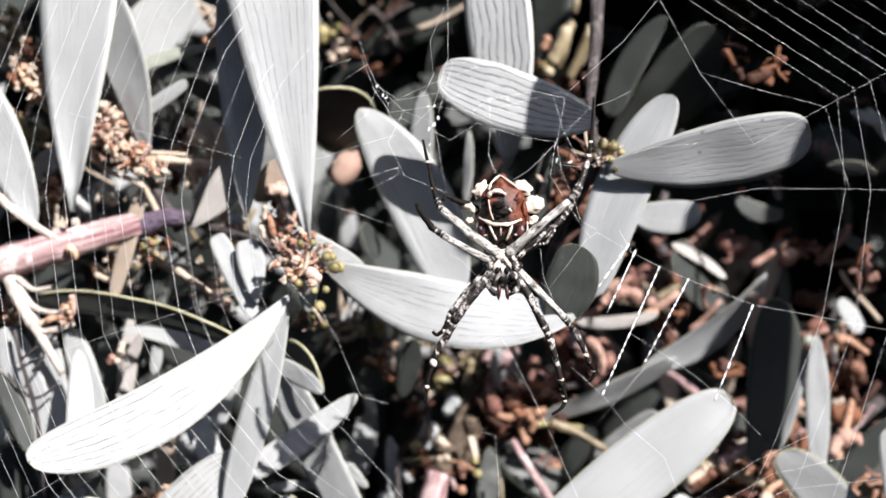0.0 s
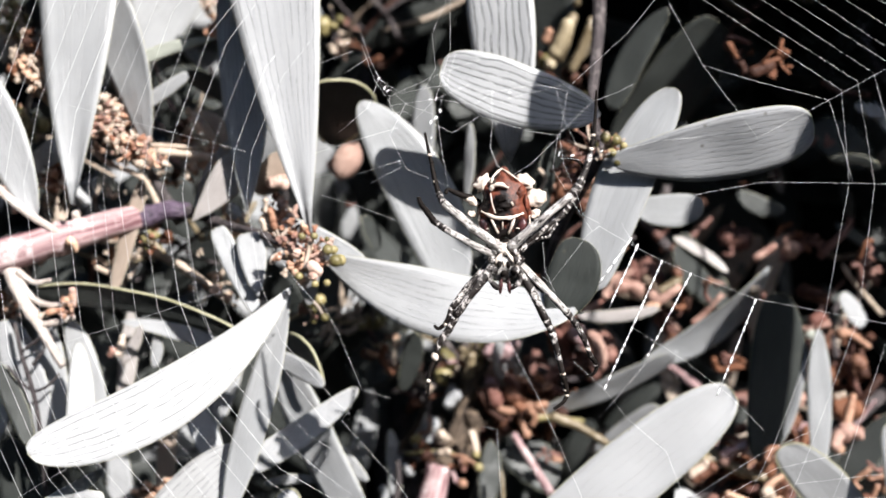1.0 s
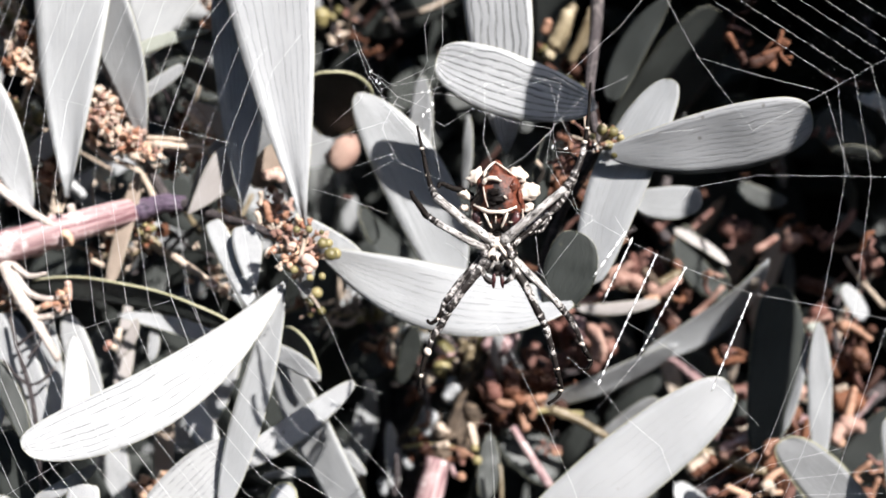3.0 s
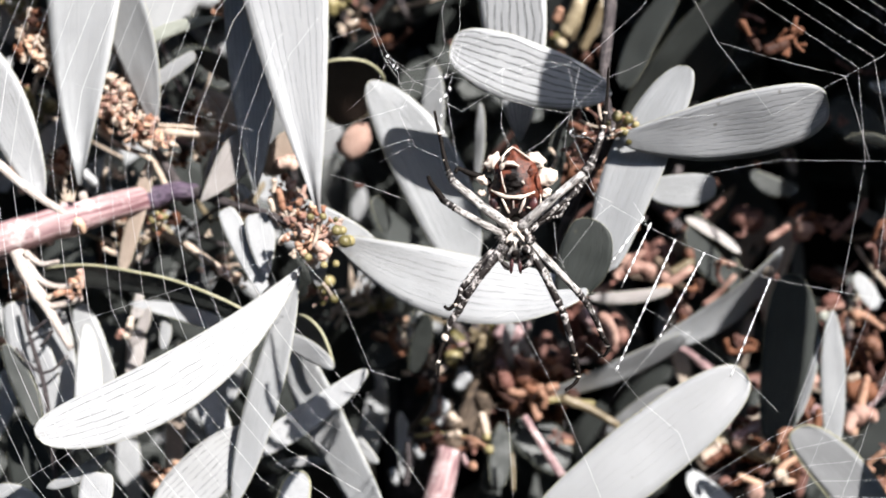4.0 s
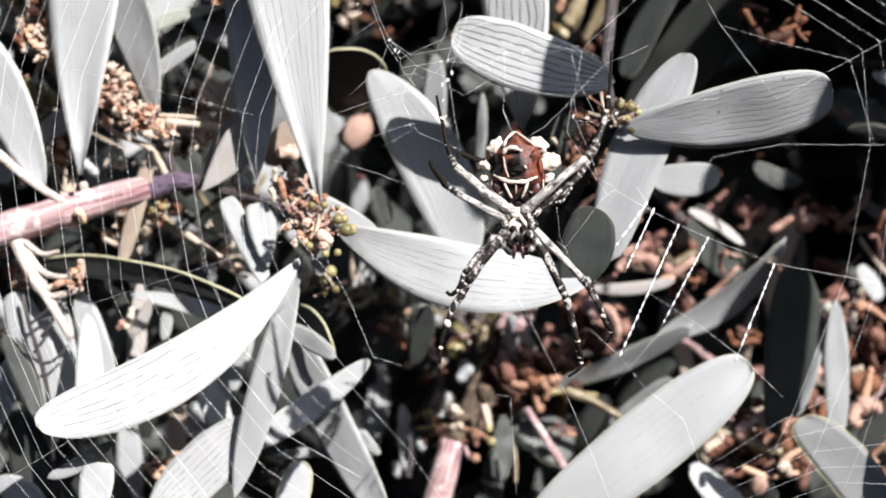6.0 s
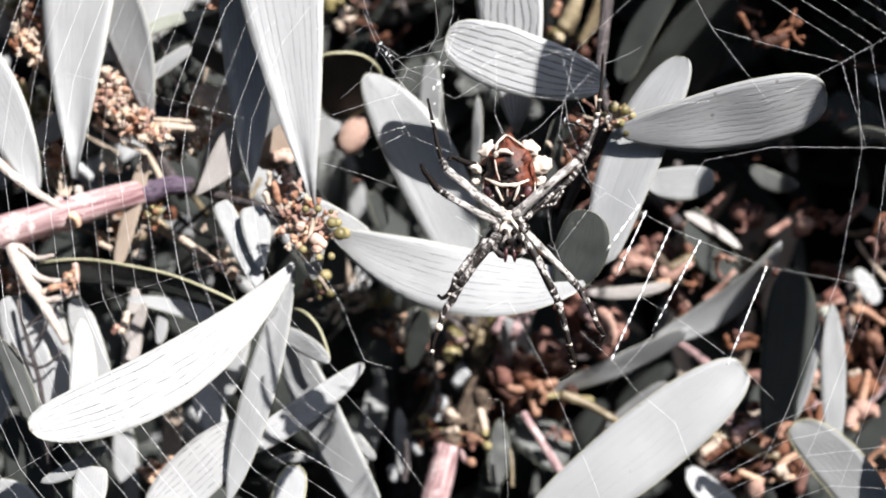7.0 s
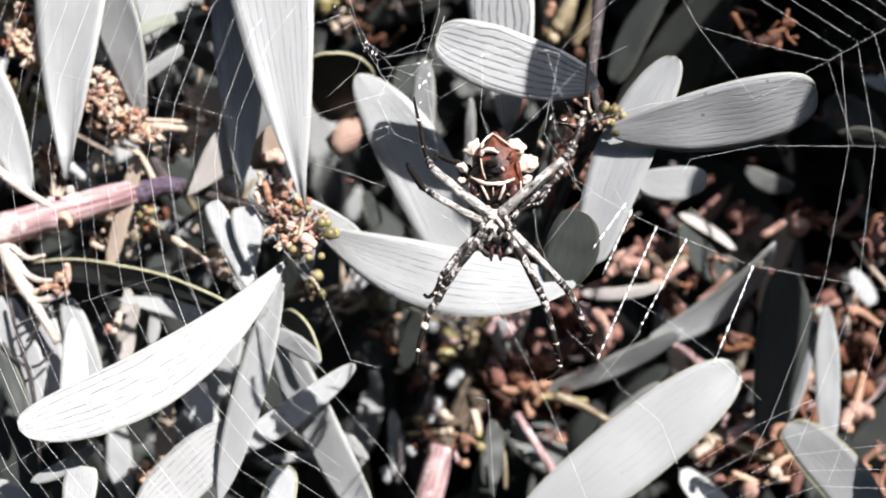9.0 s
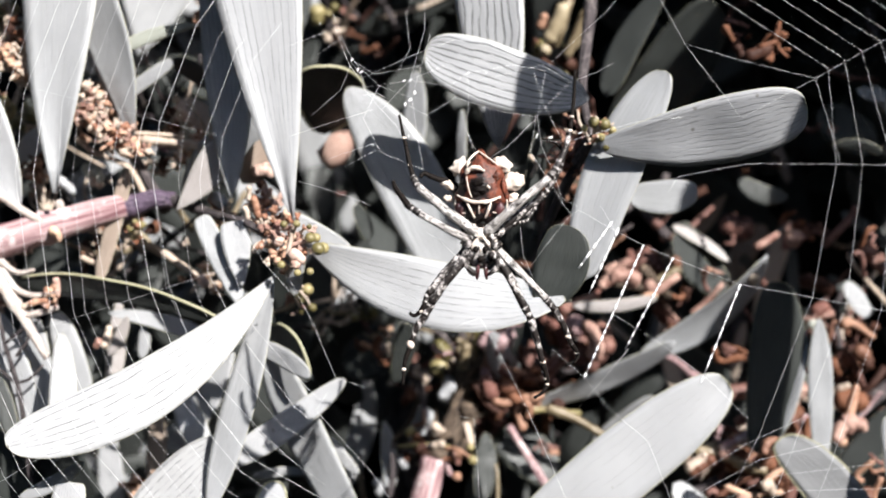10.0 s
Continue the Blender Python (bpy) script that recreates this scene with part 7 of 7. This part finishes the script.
part("spinneret", blob((9.50, -1.10, 6.90), (0.50, 0.35, 0.35), 7.0, 0.60, 3, pose(0, 0, 0, 0, 0, 0)), BLACK, abdomen)
part("ridge", blob((7.73, 0.20, 8.96), (0.30, 0.40, 0.90), 8.0, 0.50, 2, pose(0, 0, 0, 0, 10, 0)), RUST, abdomen)
part("ridge", blob((13.13, 0.30, 7.74), (0.40, 0.50, 1.30), 9.0, 0.50, 3, pose(0, 0, 0, 0, -8, 0)), RUST, abdomen)
part("ridge", blob((12.24, -0.30, 9.20), (0.50, 0.50, 0.80), 10.0, 0.50, 3, pose(0, 0, 0, 0, 20, 0)), RUST, abdomen)
part("waist", blob((10.17, 0.80, 2.37), (1.0, 0.9, 0.8), 3.0, 0.2, 2), BLACK, spider)
head = part("head", blob((10.16, 0.60, -0.20), (2.1, 1.5, 2.5), 4.0, 0.12), HAIRY, spider, "silver and black mottled head and chest")
part("star", blob((10.07, -0.90, 1.67), (0.80, 0.45, 0.75), 5.0, 0.30, 3, pose(0, 0, 0, 0, 0, 0)), CREAM, head, "white star-shaped plate")
part("stripe", strip([(10.07, -1.00, 1.67), (9.41, -1.00, 0.64), (8.44, -0.70, -0.69)], 0.36), CREAM, head)
part("stripe", strip([(10.07, -1.00, 1.67), (10.88, -1.00, 0.63), (11.91, -0.70, -0.85)], 0.36), CREAM, head)
part("stripe", strip([(8.82, -0.70, 1.08), (8.15, -0.50, 0.86), (7.48, -0.10, 0.49)], 0.20), CREAM, head)
part("stripe", strip([(11.33, -0.70, 1.07), (12.06, -0.50, 0.77), (12.73, -0.10, 0.32)], 0.20), CREAM, head)
part("stripe", strip([(10.07, -1.05, 0.19), (10.07, -1.00, -0.69)], 0.16), CREAM, head)
part("eye", blob((9.48, -0.95, -0.32), (0.36, 0.30, 0.48), 1.0, 0.10, 2, pose(0, 0, 0, 0, 0, 0)), BLACK, head)
part("eye", blob((10.73, -0.95, -0.33), (0.36, 0.30, 0.48), 1.0, 0.10, 2, pose(0, 0, 0, 0, 0, 0)), BLACK, head)
part("patch", blob((8.96, -0.60, -1.29), (0.30, 0.30, 0.50), 12.0, 0.40, 2, pose(0, 0, 0, 0, 20, 0)), BLACK, head)
part("patch", blob((11.32, -0.60, -1.30), (0.30, 0.30, 0.50), 13.0, 0.40, 2, pose(0, 0, 0, 0, -20, 0)), BLACK, head)
part("patch", blob((10.06, -0.70, -1.51), (0.50, 0.35, 0.50), 14.0, 0.40, 2, pose(0, 0, 0, 0, 0, 0)), BLACK, head)
part("fang", blob((9.63, -0.20, -3.27), (0.30, 0.4, 1.05), 2.0, 0.15, 2, pose(0, 0, 0, 0, 5, 0)), PLUM, head, "dark pointed mouthpart")
part("fang", blob((10.75, -0.20, -3.27), (0.30, 0.4, 1.05), 2.0, 0.15, 2, pose(0, 0, 0, 0, -5, 0)), PLUM, head, "dark pointed mouthpart")
part("feeler", strip([(8.58, 0.00, -1.39), (8.28, -0.60, -2.43), (9.36, -0.40, -3.64)], 0.42), LEG, head)
part("feeler", strip([(11.88, 0.00, -1.40), (12.25, -0.60, -2.43), (11.01, -0.40, -3.64)], 0.42), LEG, head)
part("hip", strip([(9.19, -0.20, 0.87), (8.74, -0.70, 1.21), (8.29, -0.30, 1.55)], 0.62), LEG, spider)
part("hip", strip([(11.14, -0.20, 0.86), (11.59, -0.70, 1.21), (12.04, -0.30, 1.54)], 0.62), LEG, spider)
part("hip", strip([(9.03, -0.20, 0.12), (8.51, -0.70, 0.24), (7.98, -0.30, 0.35)], 0.62), LEG, spider)
part("hip", strip([(11.29, -0.20, 0.11), (11.88, -0.70, 0.23), (12.49, -0.30, 0.34)], 0.62), LEG, spider)
part("hip", strip([(9.18, -0.20, -0.94), (8.74, -0.70, -1.15), (8.28, -0.30, -1.38)], 0.62), LEG, spider)
part("hip", strip([(11.13, -0.20, -0.94), (11.65, -0.70, -1.15), (12.18, -0.30, -1.39)], 0.62), LEG, spider)
part("hip", strip([(9.64, -0.20, 1.32), (9.42, -0.70, 1.70), (9.19, -0.30, 2.07)], 0.62), SILVER, spider)
part("hip", strip([(10.69, -0.20, 1.32), (10.99, -0.70, 1.69), (11.29, -0.30, 2.07)], 0.62), SILVER, spider)
leg = leg_part("leg", spider, [(10.69, -0.60, 1.77), (14.77, -2.20, 5.32), (18.99, -2.00, 8.79)], 0.68, 0.49, SILVER)
leg_part("knee", leg, [(18.99, -2.00, 8.79), (20.36, -1.40, 10.81)], 0.53, 0.45, LEG)
leg_part("shin", leg, [(20.36, -1.40, 10.81), (21.30, -0.70, 13.30), (21.70, -0.40, 15.04)], 0.45, 0.30, LEG)
leg_part("foot", leg, [(21.70, -0.40, 15.04), (22.18, 0.00, 18.58), (22.41, 0.00, 22.70)], 0.30, 0.15, BLACK)
leg = leg_part("leg", spider, [(11.60, 1.20, 1.75), (15.62, 1.40, 4.62), (18.11, 1.40, 6.43)], 0.60, 0.45, LEG)
leg_part("knee", leg, [(18.11, 1.40, 6.43), (19.17, 1.40, 7.94)], 0.41, 0.38, LEG)
leg_part("shin", leg, [(19.17, 1.40, 7.94), (20.36, 1.00, 10.03), (20.95, 0.80, 12.28)], 0.38, 0.30, LEG)
leg_part("foot", leg, [(20.95, 0.80, 12.28), (19.73, 0.40, 13.46), (17.85, 0.20, 13.91)], 0.26, 0.15, BLACK)
leg = leg_part("leg", spider, [(12.05, 1.00, 1.30), (14.33, 1.60, 3.11), (17.13, 1.40, 5.14)], 0.38, 0.30, LEG)
leg_part("knee", leg, [(17.13, 1.40, 5.14), (15.96, 0.60, 3.25)], 0.26, 0.23, LEG)
leg_part("shin", leg, [(15.96, 0.60, 3.25), (15.06, 0.40, 3.11)], 0.23, 0.19, LEG)
leg_part("foot", leg, [(15.06, 0.40, 3.11), (14.30, 0.20, 2.66)], 0.19, 0.15, BLACK)
leg = leg_part("leg", spider, [(9.64, -0.60, 1.77), (5.87, -2.00, 4.62), (2.14, -1.80, 7.77)], 0.68, 0.49, SILVER)
leg_part("knee", leg, [(2.14, -1.80, 7.77), (1.44, -1.20, 9.14)], 0.49, 0.41, LEG)
leg_part("shin", leg, [(1.44, -1.20, 9.14), (0.81, -0.60, 11.42), (0.50, -0.40, 13.09)], 0.34, 0.26, BLACK)
leg_part("foot", leg, [(0.50, -0.40, 13.09), (0.03, 0.00, 15.00), (-0.42, 0.00, 17.27)], 0.26, 0.15, BLACK)
leg = leg_part("leg", spider, [(8.59, -0.40, 0.87), (5.51, -2.60, 2.54), (2.40, -2.80, 4.33)], 0.53, 0.41, SILVER)
leg_part("knee", leg, [(2.40, -2.80, 4.33), (0.89, -2.20, 5.38)], 0.45, 0.41, LEG)
leg_part("shin", leg, [(0.89, -2.20, 5.38), (-0.04, -1.60, 6.66)], 0.45, 0.38, BLACK)
leg_part("foot", leg, [(-0.04, -1.60, 6.66), (-0.85, -0.80, 7.66), (-1.27, -0.10, 8.59)], 0.38, 0.26, BLACK)
leg = leg_part("leg", spider, [(8.41, 1.60, 1.38), (7.03, 3.00, 5.21), (6.74, 2.60, 8.03)], 0.38, 0.34, LEG)
leg_part("knee", leg, [(6.74, 2.60, 8.03), (5.55, 1.60, 8.62)], 0.41, 0.38, BLACK)
leg_part("shin", leg, [(5.55, 1.60, 8.62), (4.28, 0.80, 8.97), (3.39, 0.40, 9.34)], 0.41, 0.34, BLACK)
leg_part("foot", leg, [(3.39, 0.40, 9.34), (2.65, 0.20, 9.64), (2.28, 0.00, 9.10)], 0.30, 0.23, BLACK)
leg = leg_part("leg", spider, [(8.73, -0.40, -0.48), (6.03, -0.80, -3.84), (3.60, -0.40, -7.24)], 0.68, 0.53, LEG)
leg_part("knee", leg, [(3.60, -0.40, -7.24), (2.76, -0.20, -8.91)], 0.53, 0.49, LEG)
leg_part("shin", leg, [(2.76, -0.20, -8.91), (1.46, 0.00, -10.74), (0.91, 0.20, -12.58)], 0.49, 0.34, LEG)
leg_part("foot", leg, [(0.91, 0.20, -12.58), (0.07, 0.20, -14.85), (-0.23, 0.00, -18.00)], 0.41, 0.19, BLACK)
leg = leg_part("leg", spider, [(8.27, 0.60, -0.20), (5.24, 0.40, -3.36), (3.13, 0.20, -6.15)], 0.56, 0.45, LEG)
leg_part("knee", leg, [(3.13, 0.20, -6.15), (2.75, 0.00, -7.42)], 0.45, 0.41, LEG)
leg_part("shin", leg, [(2.75, 0.00, -7.42), (2.07, 0.00, -8.48)], 0.38, 0.30, BLACK)
leg_part("foot", leg, [(2.07, 0.00, -8.48), (1.31, 0.00, -8.93), (0.71, 0.00, -8.48)], 0.30, 0.19, BLACK)
leg = leg_part("leg", spider, [(11.89, 0.20, -0.80), (13.84, 0.60, -4.13), (15.66, 1.50, -7.82)], 0.68, 0.53, LEG)
leg_part("knee", leg, [(15.66, 1.50, -7.82), (16.43, 2.00, -9.52)], 0.53, 0.45, LEG)
leg_part("shin", leg, [(16.43, 2.00, -9.52), (17.38, 3.00, -12.81), (18.03, 4.00, -15.61)], 0.49, 0.38, LEG)
leg_part("foot", leg, [(18.03, 4.00, -15.61), (18.61, 5.00, -18.04), (18.14, 5.00, -19.36), (16.83, 5.00, -20.30)], 0.41, 0.19, BLACK)
leg = leg_part("leg", spider, [(12.34, 0.00, -0.50), (15.34, 0.40, -3.52), (18.39, 1.50, -6.75)], 0.56, 0.45, SILVER)
leg_part("knee", leg, [(18.39, 1.50, -6.75), (19.62, 2.00, -8.30)], 0.49, 0.45, LEG)
leg_part("shin", leg, [(19.62, 2.00, -8.30), (20.89, 3.00, -10.67), (21.86, 4.00, -13.06)], 0.45, 0.34, LEG)
leg_part("foot", leg, [(21.86, 4.00, -13.06), (22.70, 5.00, -14.39), (22.24, 5.00, -15.47), (21.16, 5.00, -15.79)], 0.34, 0.19, BLACK)
part("ring", blob((18.45, 4.90, -17.64), (0.4, 0.4, 0.28), 200.2, 0.3, 2), CREAM, spider, "pale ring on a dark foot")
part("ring", blob((22.54, 4.90, -14.22), (0.36, 0.36, 0.252), 210.8, 0.3, 2), CREAM, spider, "pale ring on a dark foot")
part("ring", blob((0.80, 0.05, -12.70), (0.52, 0.5, 0.62), 154.2, 0.3, 2), CREAM, spider, "pale ring on a dark foot")
part("ring", blob((18.02, 3.90, -15.36), (0.45, 0.45, 0.315), 199.2, 0.3, 2), CREAM, spider, "pale ring on a dark foot")
part("ring", blob((0.96, -0.70, 10.66), (0.36, 0.36, 0.252), 154, 0.3, 2), CREAM, spider, "pale ring on a dark foot")
part("ring", blob((21.61, -0.50, 14.88), (0.38, 0.38, 0.266), 209.2, 0.3, 2), CREAM, spider, "pale ring on a dark foot")
part("ring", blob((0.60, 0.00, 5.72), (0.42, 0.42, 0.294), 153.2, 0.3, 2), CREAM, spider, "pale ring on a dark foot")
part("ring", blob((-0.05, 0.00, -15.90), (0.30, 0.34, 0.26), 153, 0.3, 2), CREAM, spider, "pale ring on a dark foot")
part("ring", blob((18.28, 4.50, -16.67), (0.42, 0.42, 0.294), 199.8, 0.3, 2), CREAM, spider, "pale ring on a dark foot")
part("ring", blob((18.61, 5.00, -18.43), (0.34, 0.34, 0.238), 200.6, 0.3, 2), CREAM, spider, "pale ring on a dark foot")
part("ring", blob((21.37, 3.40, -11.93), (0.4, 0.4, 0.28), 208, 0.3, 2), CREAM, spider, "pale ring on a dark foot")
part("ring", blob((22.20, 4.50, -13.57), (0.36, 0.36, 0.252), 210, 0.3, 2), CREAM, spider, "pale ring on a dark foot")
part("ring", blob((21.94, -0.20, 16.70), (0.32, 0.32, 0.224), 210, 0.3, 2), CREAM, spider, "pale ring on a dark foot")
part("ring", blob((0.19, -0.20, 14.23), (0.32, 0.32, 0.224), 152, 0.3, 2), CREAM, spider, "pale ring on a dark foot")
part("ring", blob((2.22, 0.00, -8.33), (0.36, 0.36, 0.252), 157.6, 0.3, 2), CREAM, spider, "pale ring on a dark foot")

# ---- depth of the shrub ----
def blade_mesh(mat, seed, width):
    bm, _ = leaf_blade(Vector((0, 0, 0.001 * seed)), Vector((0, 0, 1 + 0.001 * seed)), width, 0.04 * (seed % 3 - 1), 0.05 * (seed % 2), 0, rows=12, cols=4, thick=0.01, a=0.55, b=0.42)
    me = bpy.data.meshes.new("leaf")
    bm.to_mesh(me)
    bm.free()
    me.shade_smooth()
    me.materials.append(mat)
    return me


# The dark blades hold the depth's shade in their colour.
BLADES = [blade_mesh(m, i, w) for i, (m, w) in enumerate(((LEAF_SOFT, 0.24), (LEAF_DARK_SHADED, 0.26), (LEAF_DARK_SHADED, 0.22), (LEAF_SOFT, 0.18), (LEAF_GREEN, 0.2), (LEAF_DARK_SHADED, 0.3), (LEAF_DRY, 0.2)))]


def rough_gap(x, z):
    """Where the shrub opens on its dark inside."""
    return noise.noise(Vector((x * 0.03, 0, z * 0.03))) > -0.28


def thicket(name, label, low, high, count, seed, keep, kinds, sizes=(26, 48)):
    """Loose leaves and twigs through a box of the shrub, in millimetres; keep: which places to fill."""
    rng = random.Random(seed)
    mid = [(a + b) / 2 for a, b in zip(low, high)]
    bush = thing(name, V(*mid), label, "shrub", "", "")
    made = 0
    while made < count:
        p = [rng.uniform(a, b) for a, b in zip(low, high)]
        turn = Euler((rng.uniform(-1.0, 1.0), rng.uniform(0, 6.28), rng.uniform(-0.9, 0.9))).to_matrix().to_4x4()
        size = rng.uniform(*sizes) / 1000
        tip = turn @ Vector((0, 0, size * 1000))
        if not all(keep(*(Vector(p) + tip * s)) for s in (0, 0.35, 0.7, 1)):
            continue
        ob = part("leaf", BLADES[rng.choice(kinds)], None, bush, "", Matrix.Translation(V(*p) - V(*mid)) @ turn @ Matrix.Scale(size, 4))
        made += 1
    for i in range(count // 9):
        while True:
            p = [rng.uniform(a, b) for a, b in zip(low, high)]
            q = [c + rng.uniform(-26, 26) for c in p]
            if keep(*p) and keep(*q):
                break
        m = [(a + b) / 2 + rng.uniform(-4, 4) for a, b in zip(p, q)]
        twig(bush, [p, m, q], rng.uniform(0.5, 1.2), 0.4, rng.choice((BARK_DARK, TWIG_RED, BARK_DARK, TWIG_PALE)), sides=6)
    return bush


def sunward(x, y, z):
    """Whether a place lies between the sun and the lit front of the shrub."""
    for depth, right in ((45, 95), (72, 22), (112, 16), (150, -25)):
        k = (depth - y) / -SUN.y
        if k > 0 and -115 < x - SUN.x * k < right + 12 and -85 < z - SUN.z * k < 92:
            return True
    return False


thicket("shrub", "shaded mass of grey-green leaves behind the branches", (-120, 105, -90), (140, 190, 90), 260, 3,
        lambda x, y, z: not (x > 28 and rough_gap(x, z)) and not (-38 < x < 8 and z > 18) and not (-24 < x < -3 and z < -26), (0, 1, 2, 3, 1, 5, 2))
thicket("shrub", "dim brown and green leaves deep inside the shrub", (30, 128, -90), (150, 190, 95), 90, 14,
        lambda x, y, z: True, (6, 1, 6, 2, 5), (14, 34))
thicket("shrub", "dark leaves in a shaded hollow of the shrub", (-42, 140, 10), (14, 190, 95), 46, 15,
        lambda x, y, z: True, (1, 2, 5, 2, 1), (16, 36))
# Unseen canopy, added to keep sun off the deeper leaves.
thicket("shrub", "unseen leafy top of the shrub, added to shade its inside", (-20, 55, 66), (290, 200, 280), 300, 4,
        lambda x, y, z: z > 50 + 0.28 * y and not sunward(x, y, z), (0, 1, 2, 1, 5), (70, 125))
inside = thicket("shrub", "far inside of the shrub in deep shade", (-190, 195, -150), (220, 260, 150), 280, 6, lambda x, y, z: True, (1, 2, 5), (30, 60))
# More unseen leaves, added so the sheet behind stays unlit.
thicket("shrub", "unseen dense crown added to shade the back of the shrub", (0, 170, 90), (420, 280, 330), 260, 12,
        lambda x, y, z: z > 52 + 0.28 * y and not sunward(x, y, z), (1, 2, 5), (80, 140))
# Added out of view overhead, to cut the fill from the sky.
thicket("shrub", "unseen overhanging leaves added to block the sky above", (-220, -140, 140), (220, 120, 300), 260, 8,
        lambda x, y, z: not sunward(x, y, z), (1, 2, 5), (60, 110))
# Added out of view on the left, also against sky fill.
thicket("shrub", "unseen leafy side of the shrub, added to block sky light", (-260, -120, -160), (-135, 120, 170), 200, 9,
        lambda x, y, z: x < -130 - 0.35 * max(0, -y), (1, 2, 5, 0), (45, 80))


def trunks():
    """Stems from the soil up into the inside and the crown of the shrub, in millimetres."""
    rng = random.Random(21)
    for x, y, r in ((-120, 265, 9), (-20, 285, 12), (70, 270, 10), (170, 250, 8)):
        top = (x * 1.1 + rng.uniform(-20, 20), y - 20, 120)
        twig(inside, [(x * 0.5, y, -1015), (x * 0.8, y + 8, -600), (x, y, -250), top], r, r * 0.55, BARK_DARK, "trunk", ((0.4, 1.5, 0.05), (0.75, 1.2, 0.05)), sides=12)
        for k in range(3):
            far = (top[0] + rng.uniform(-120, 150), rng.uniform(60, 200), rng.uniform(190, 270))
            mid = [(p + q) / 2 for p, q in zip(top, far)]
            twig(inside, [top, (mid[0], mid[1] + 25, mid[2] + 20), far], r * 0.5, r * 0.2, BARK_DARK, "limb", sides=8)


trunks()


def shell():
    """A near-black sheet for the shrub's inner shade, an added unseen wall, and the soil."""
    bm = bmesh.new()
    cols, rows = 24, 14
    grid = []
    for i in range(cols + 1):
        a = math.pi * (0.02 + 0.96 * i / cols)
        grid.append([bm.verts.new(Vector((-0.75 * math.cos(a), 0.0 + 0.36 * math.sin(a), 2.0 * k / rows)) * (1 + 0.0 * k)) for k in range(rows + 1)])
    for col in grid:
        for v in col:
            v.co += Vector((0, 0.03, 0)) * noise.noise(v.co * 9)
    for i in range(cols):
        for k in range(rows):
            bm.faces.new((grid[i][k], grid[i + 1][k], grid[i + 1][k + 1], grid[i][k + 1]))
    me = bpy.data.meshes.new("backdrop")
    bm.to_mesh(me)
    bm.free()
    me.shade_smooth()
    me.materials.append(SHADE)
    tagged(new("backdrop", me), "near-black sheet painted as shade inside the dense shrub", "backdrop", "", "structure")
    # Unseen wall added behind the camera to block low sky light.
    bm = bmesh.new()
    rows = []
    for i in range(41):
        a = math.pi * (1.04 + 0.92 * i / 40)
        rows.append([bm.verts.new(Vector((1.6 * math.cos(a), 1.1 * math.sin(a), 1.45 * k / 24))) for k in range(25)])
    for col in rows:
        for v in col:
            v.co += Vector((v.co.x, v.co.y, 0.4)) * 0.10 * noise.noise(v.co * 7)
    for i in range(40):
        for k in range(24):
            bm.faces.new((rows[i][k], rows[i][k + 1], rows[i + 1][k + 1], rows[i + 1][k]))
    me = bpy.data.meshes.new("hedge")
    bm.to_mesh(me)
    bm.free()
    me.materials.append(SKY_BLOCK)
    tagged(new("backdrop", me), "unseen dark green hedge added to block sky light", "hedge", "", "structure")
    bm = bmesh.new()
    bmesh.ops.create_grid(bm, x_segments=40, y_segments=40, size=1)
    for v in bm.verts:
        r = v.co.length
        v.co = v.co * (1 + 60 * r * r)
        v.co.z = 0.02 * noise.noise(v.co * 2)
    me = bpy.data.meshes.new("ground")
    bm.to_mesh(me)
    bm.free()
    me.materials.append(SOIL)
    tagged(new("ground", me), "dry brown soil under the shrub", "ground", "", "structure")


shell()
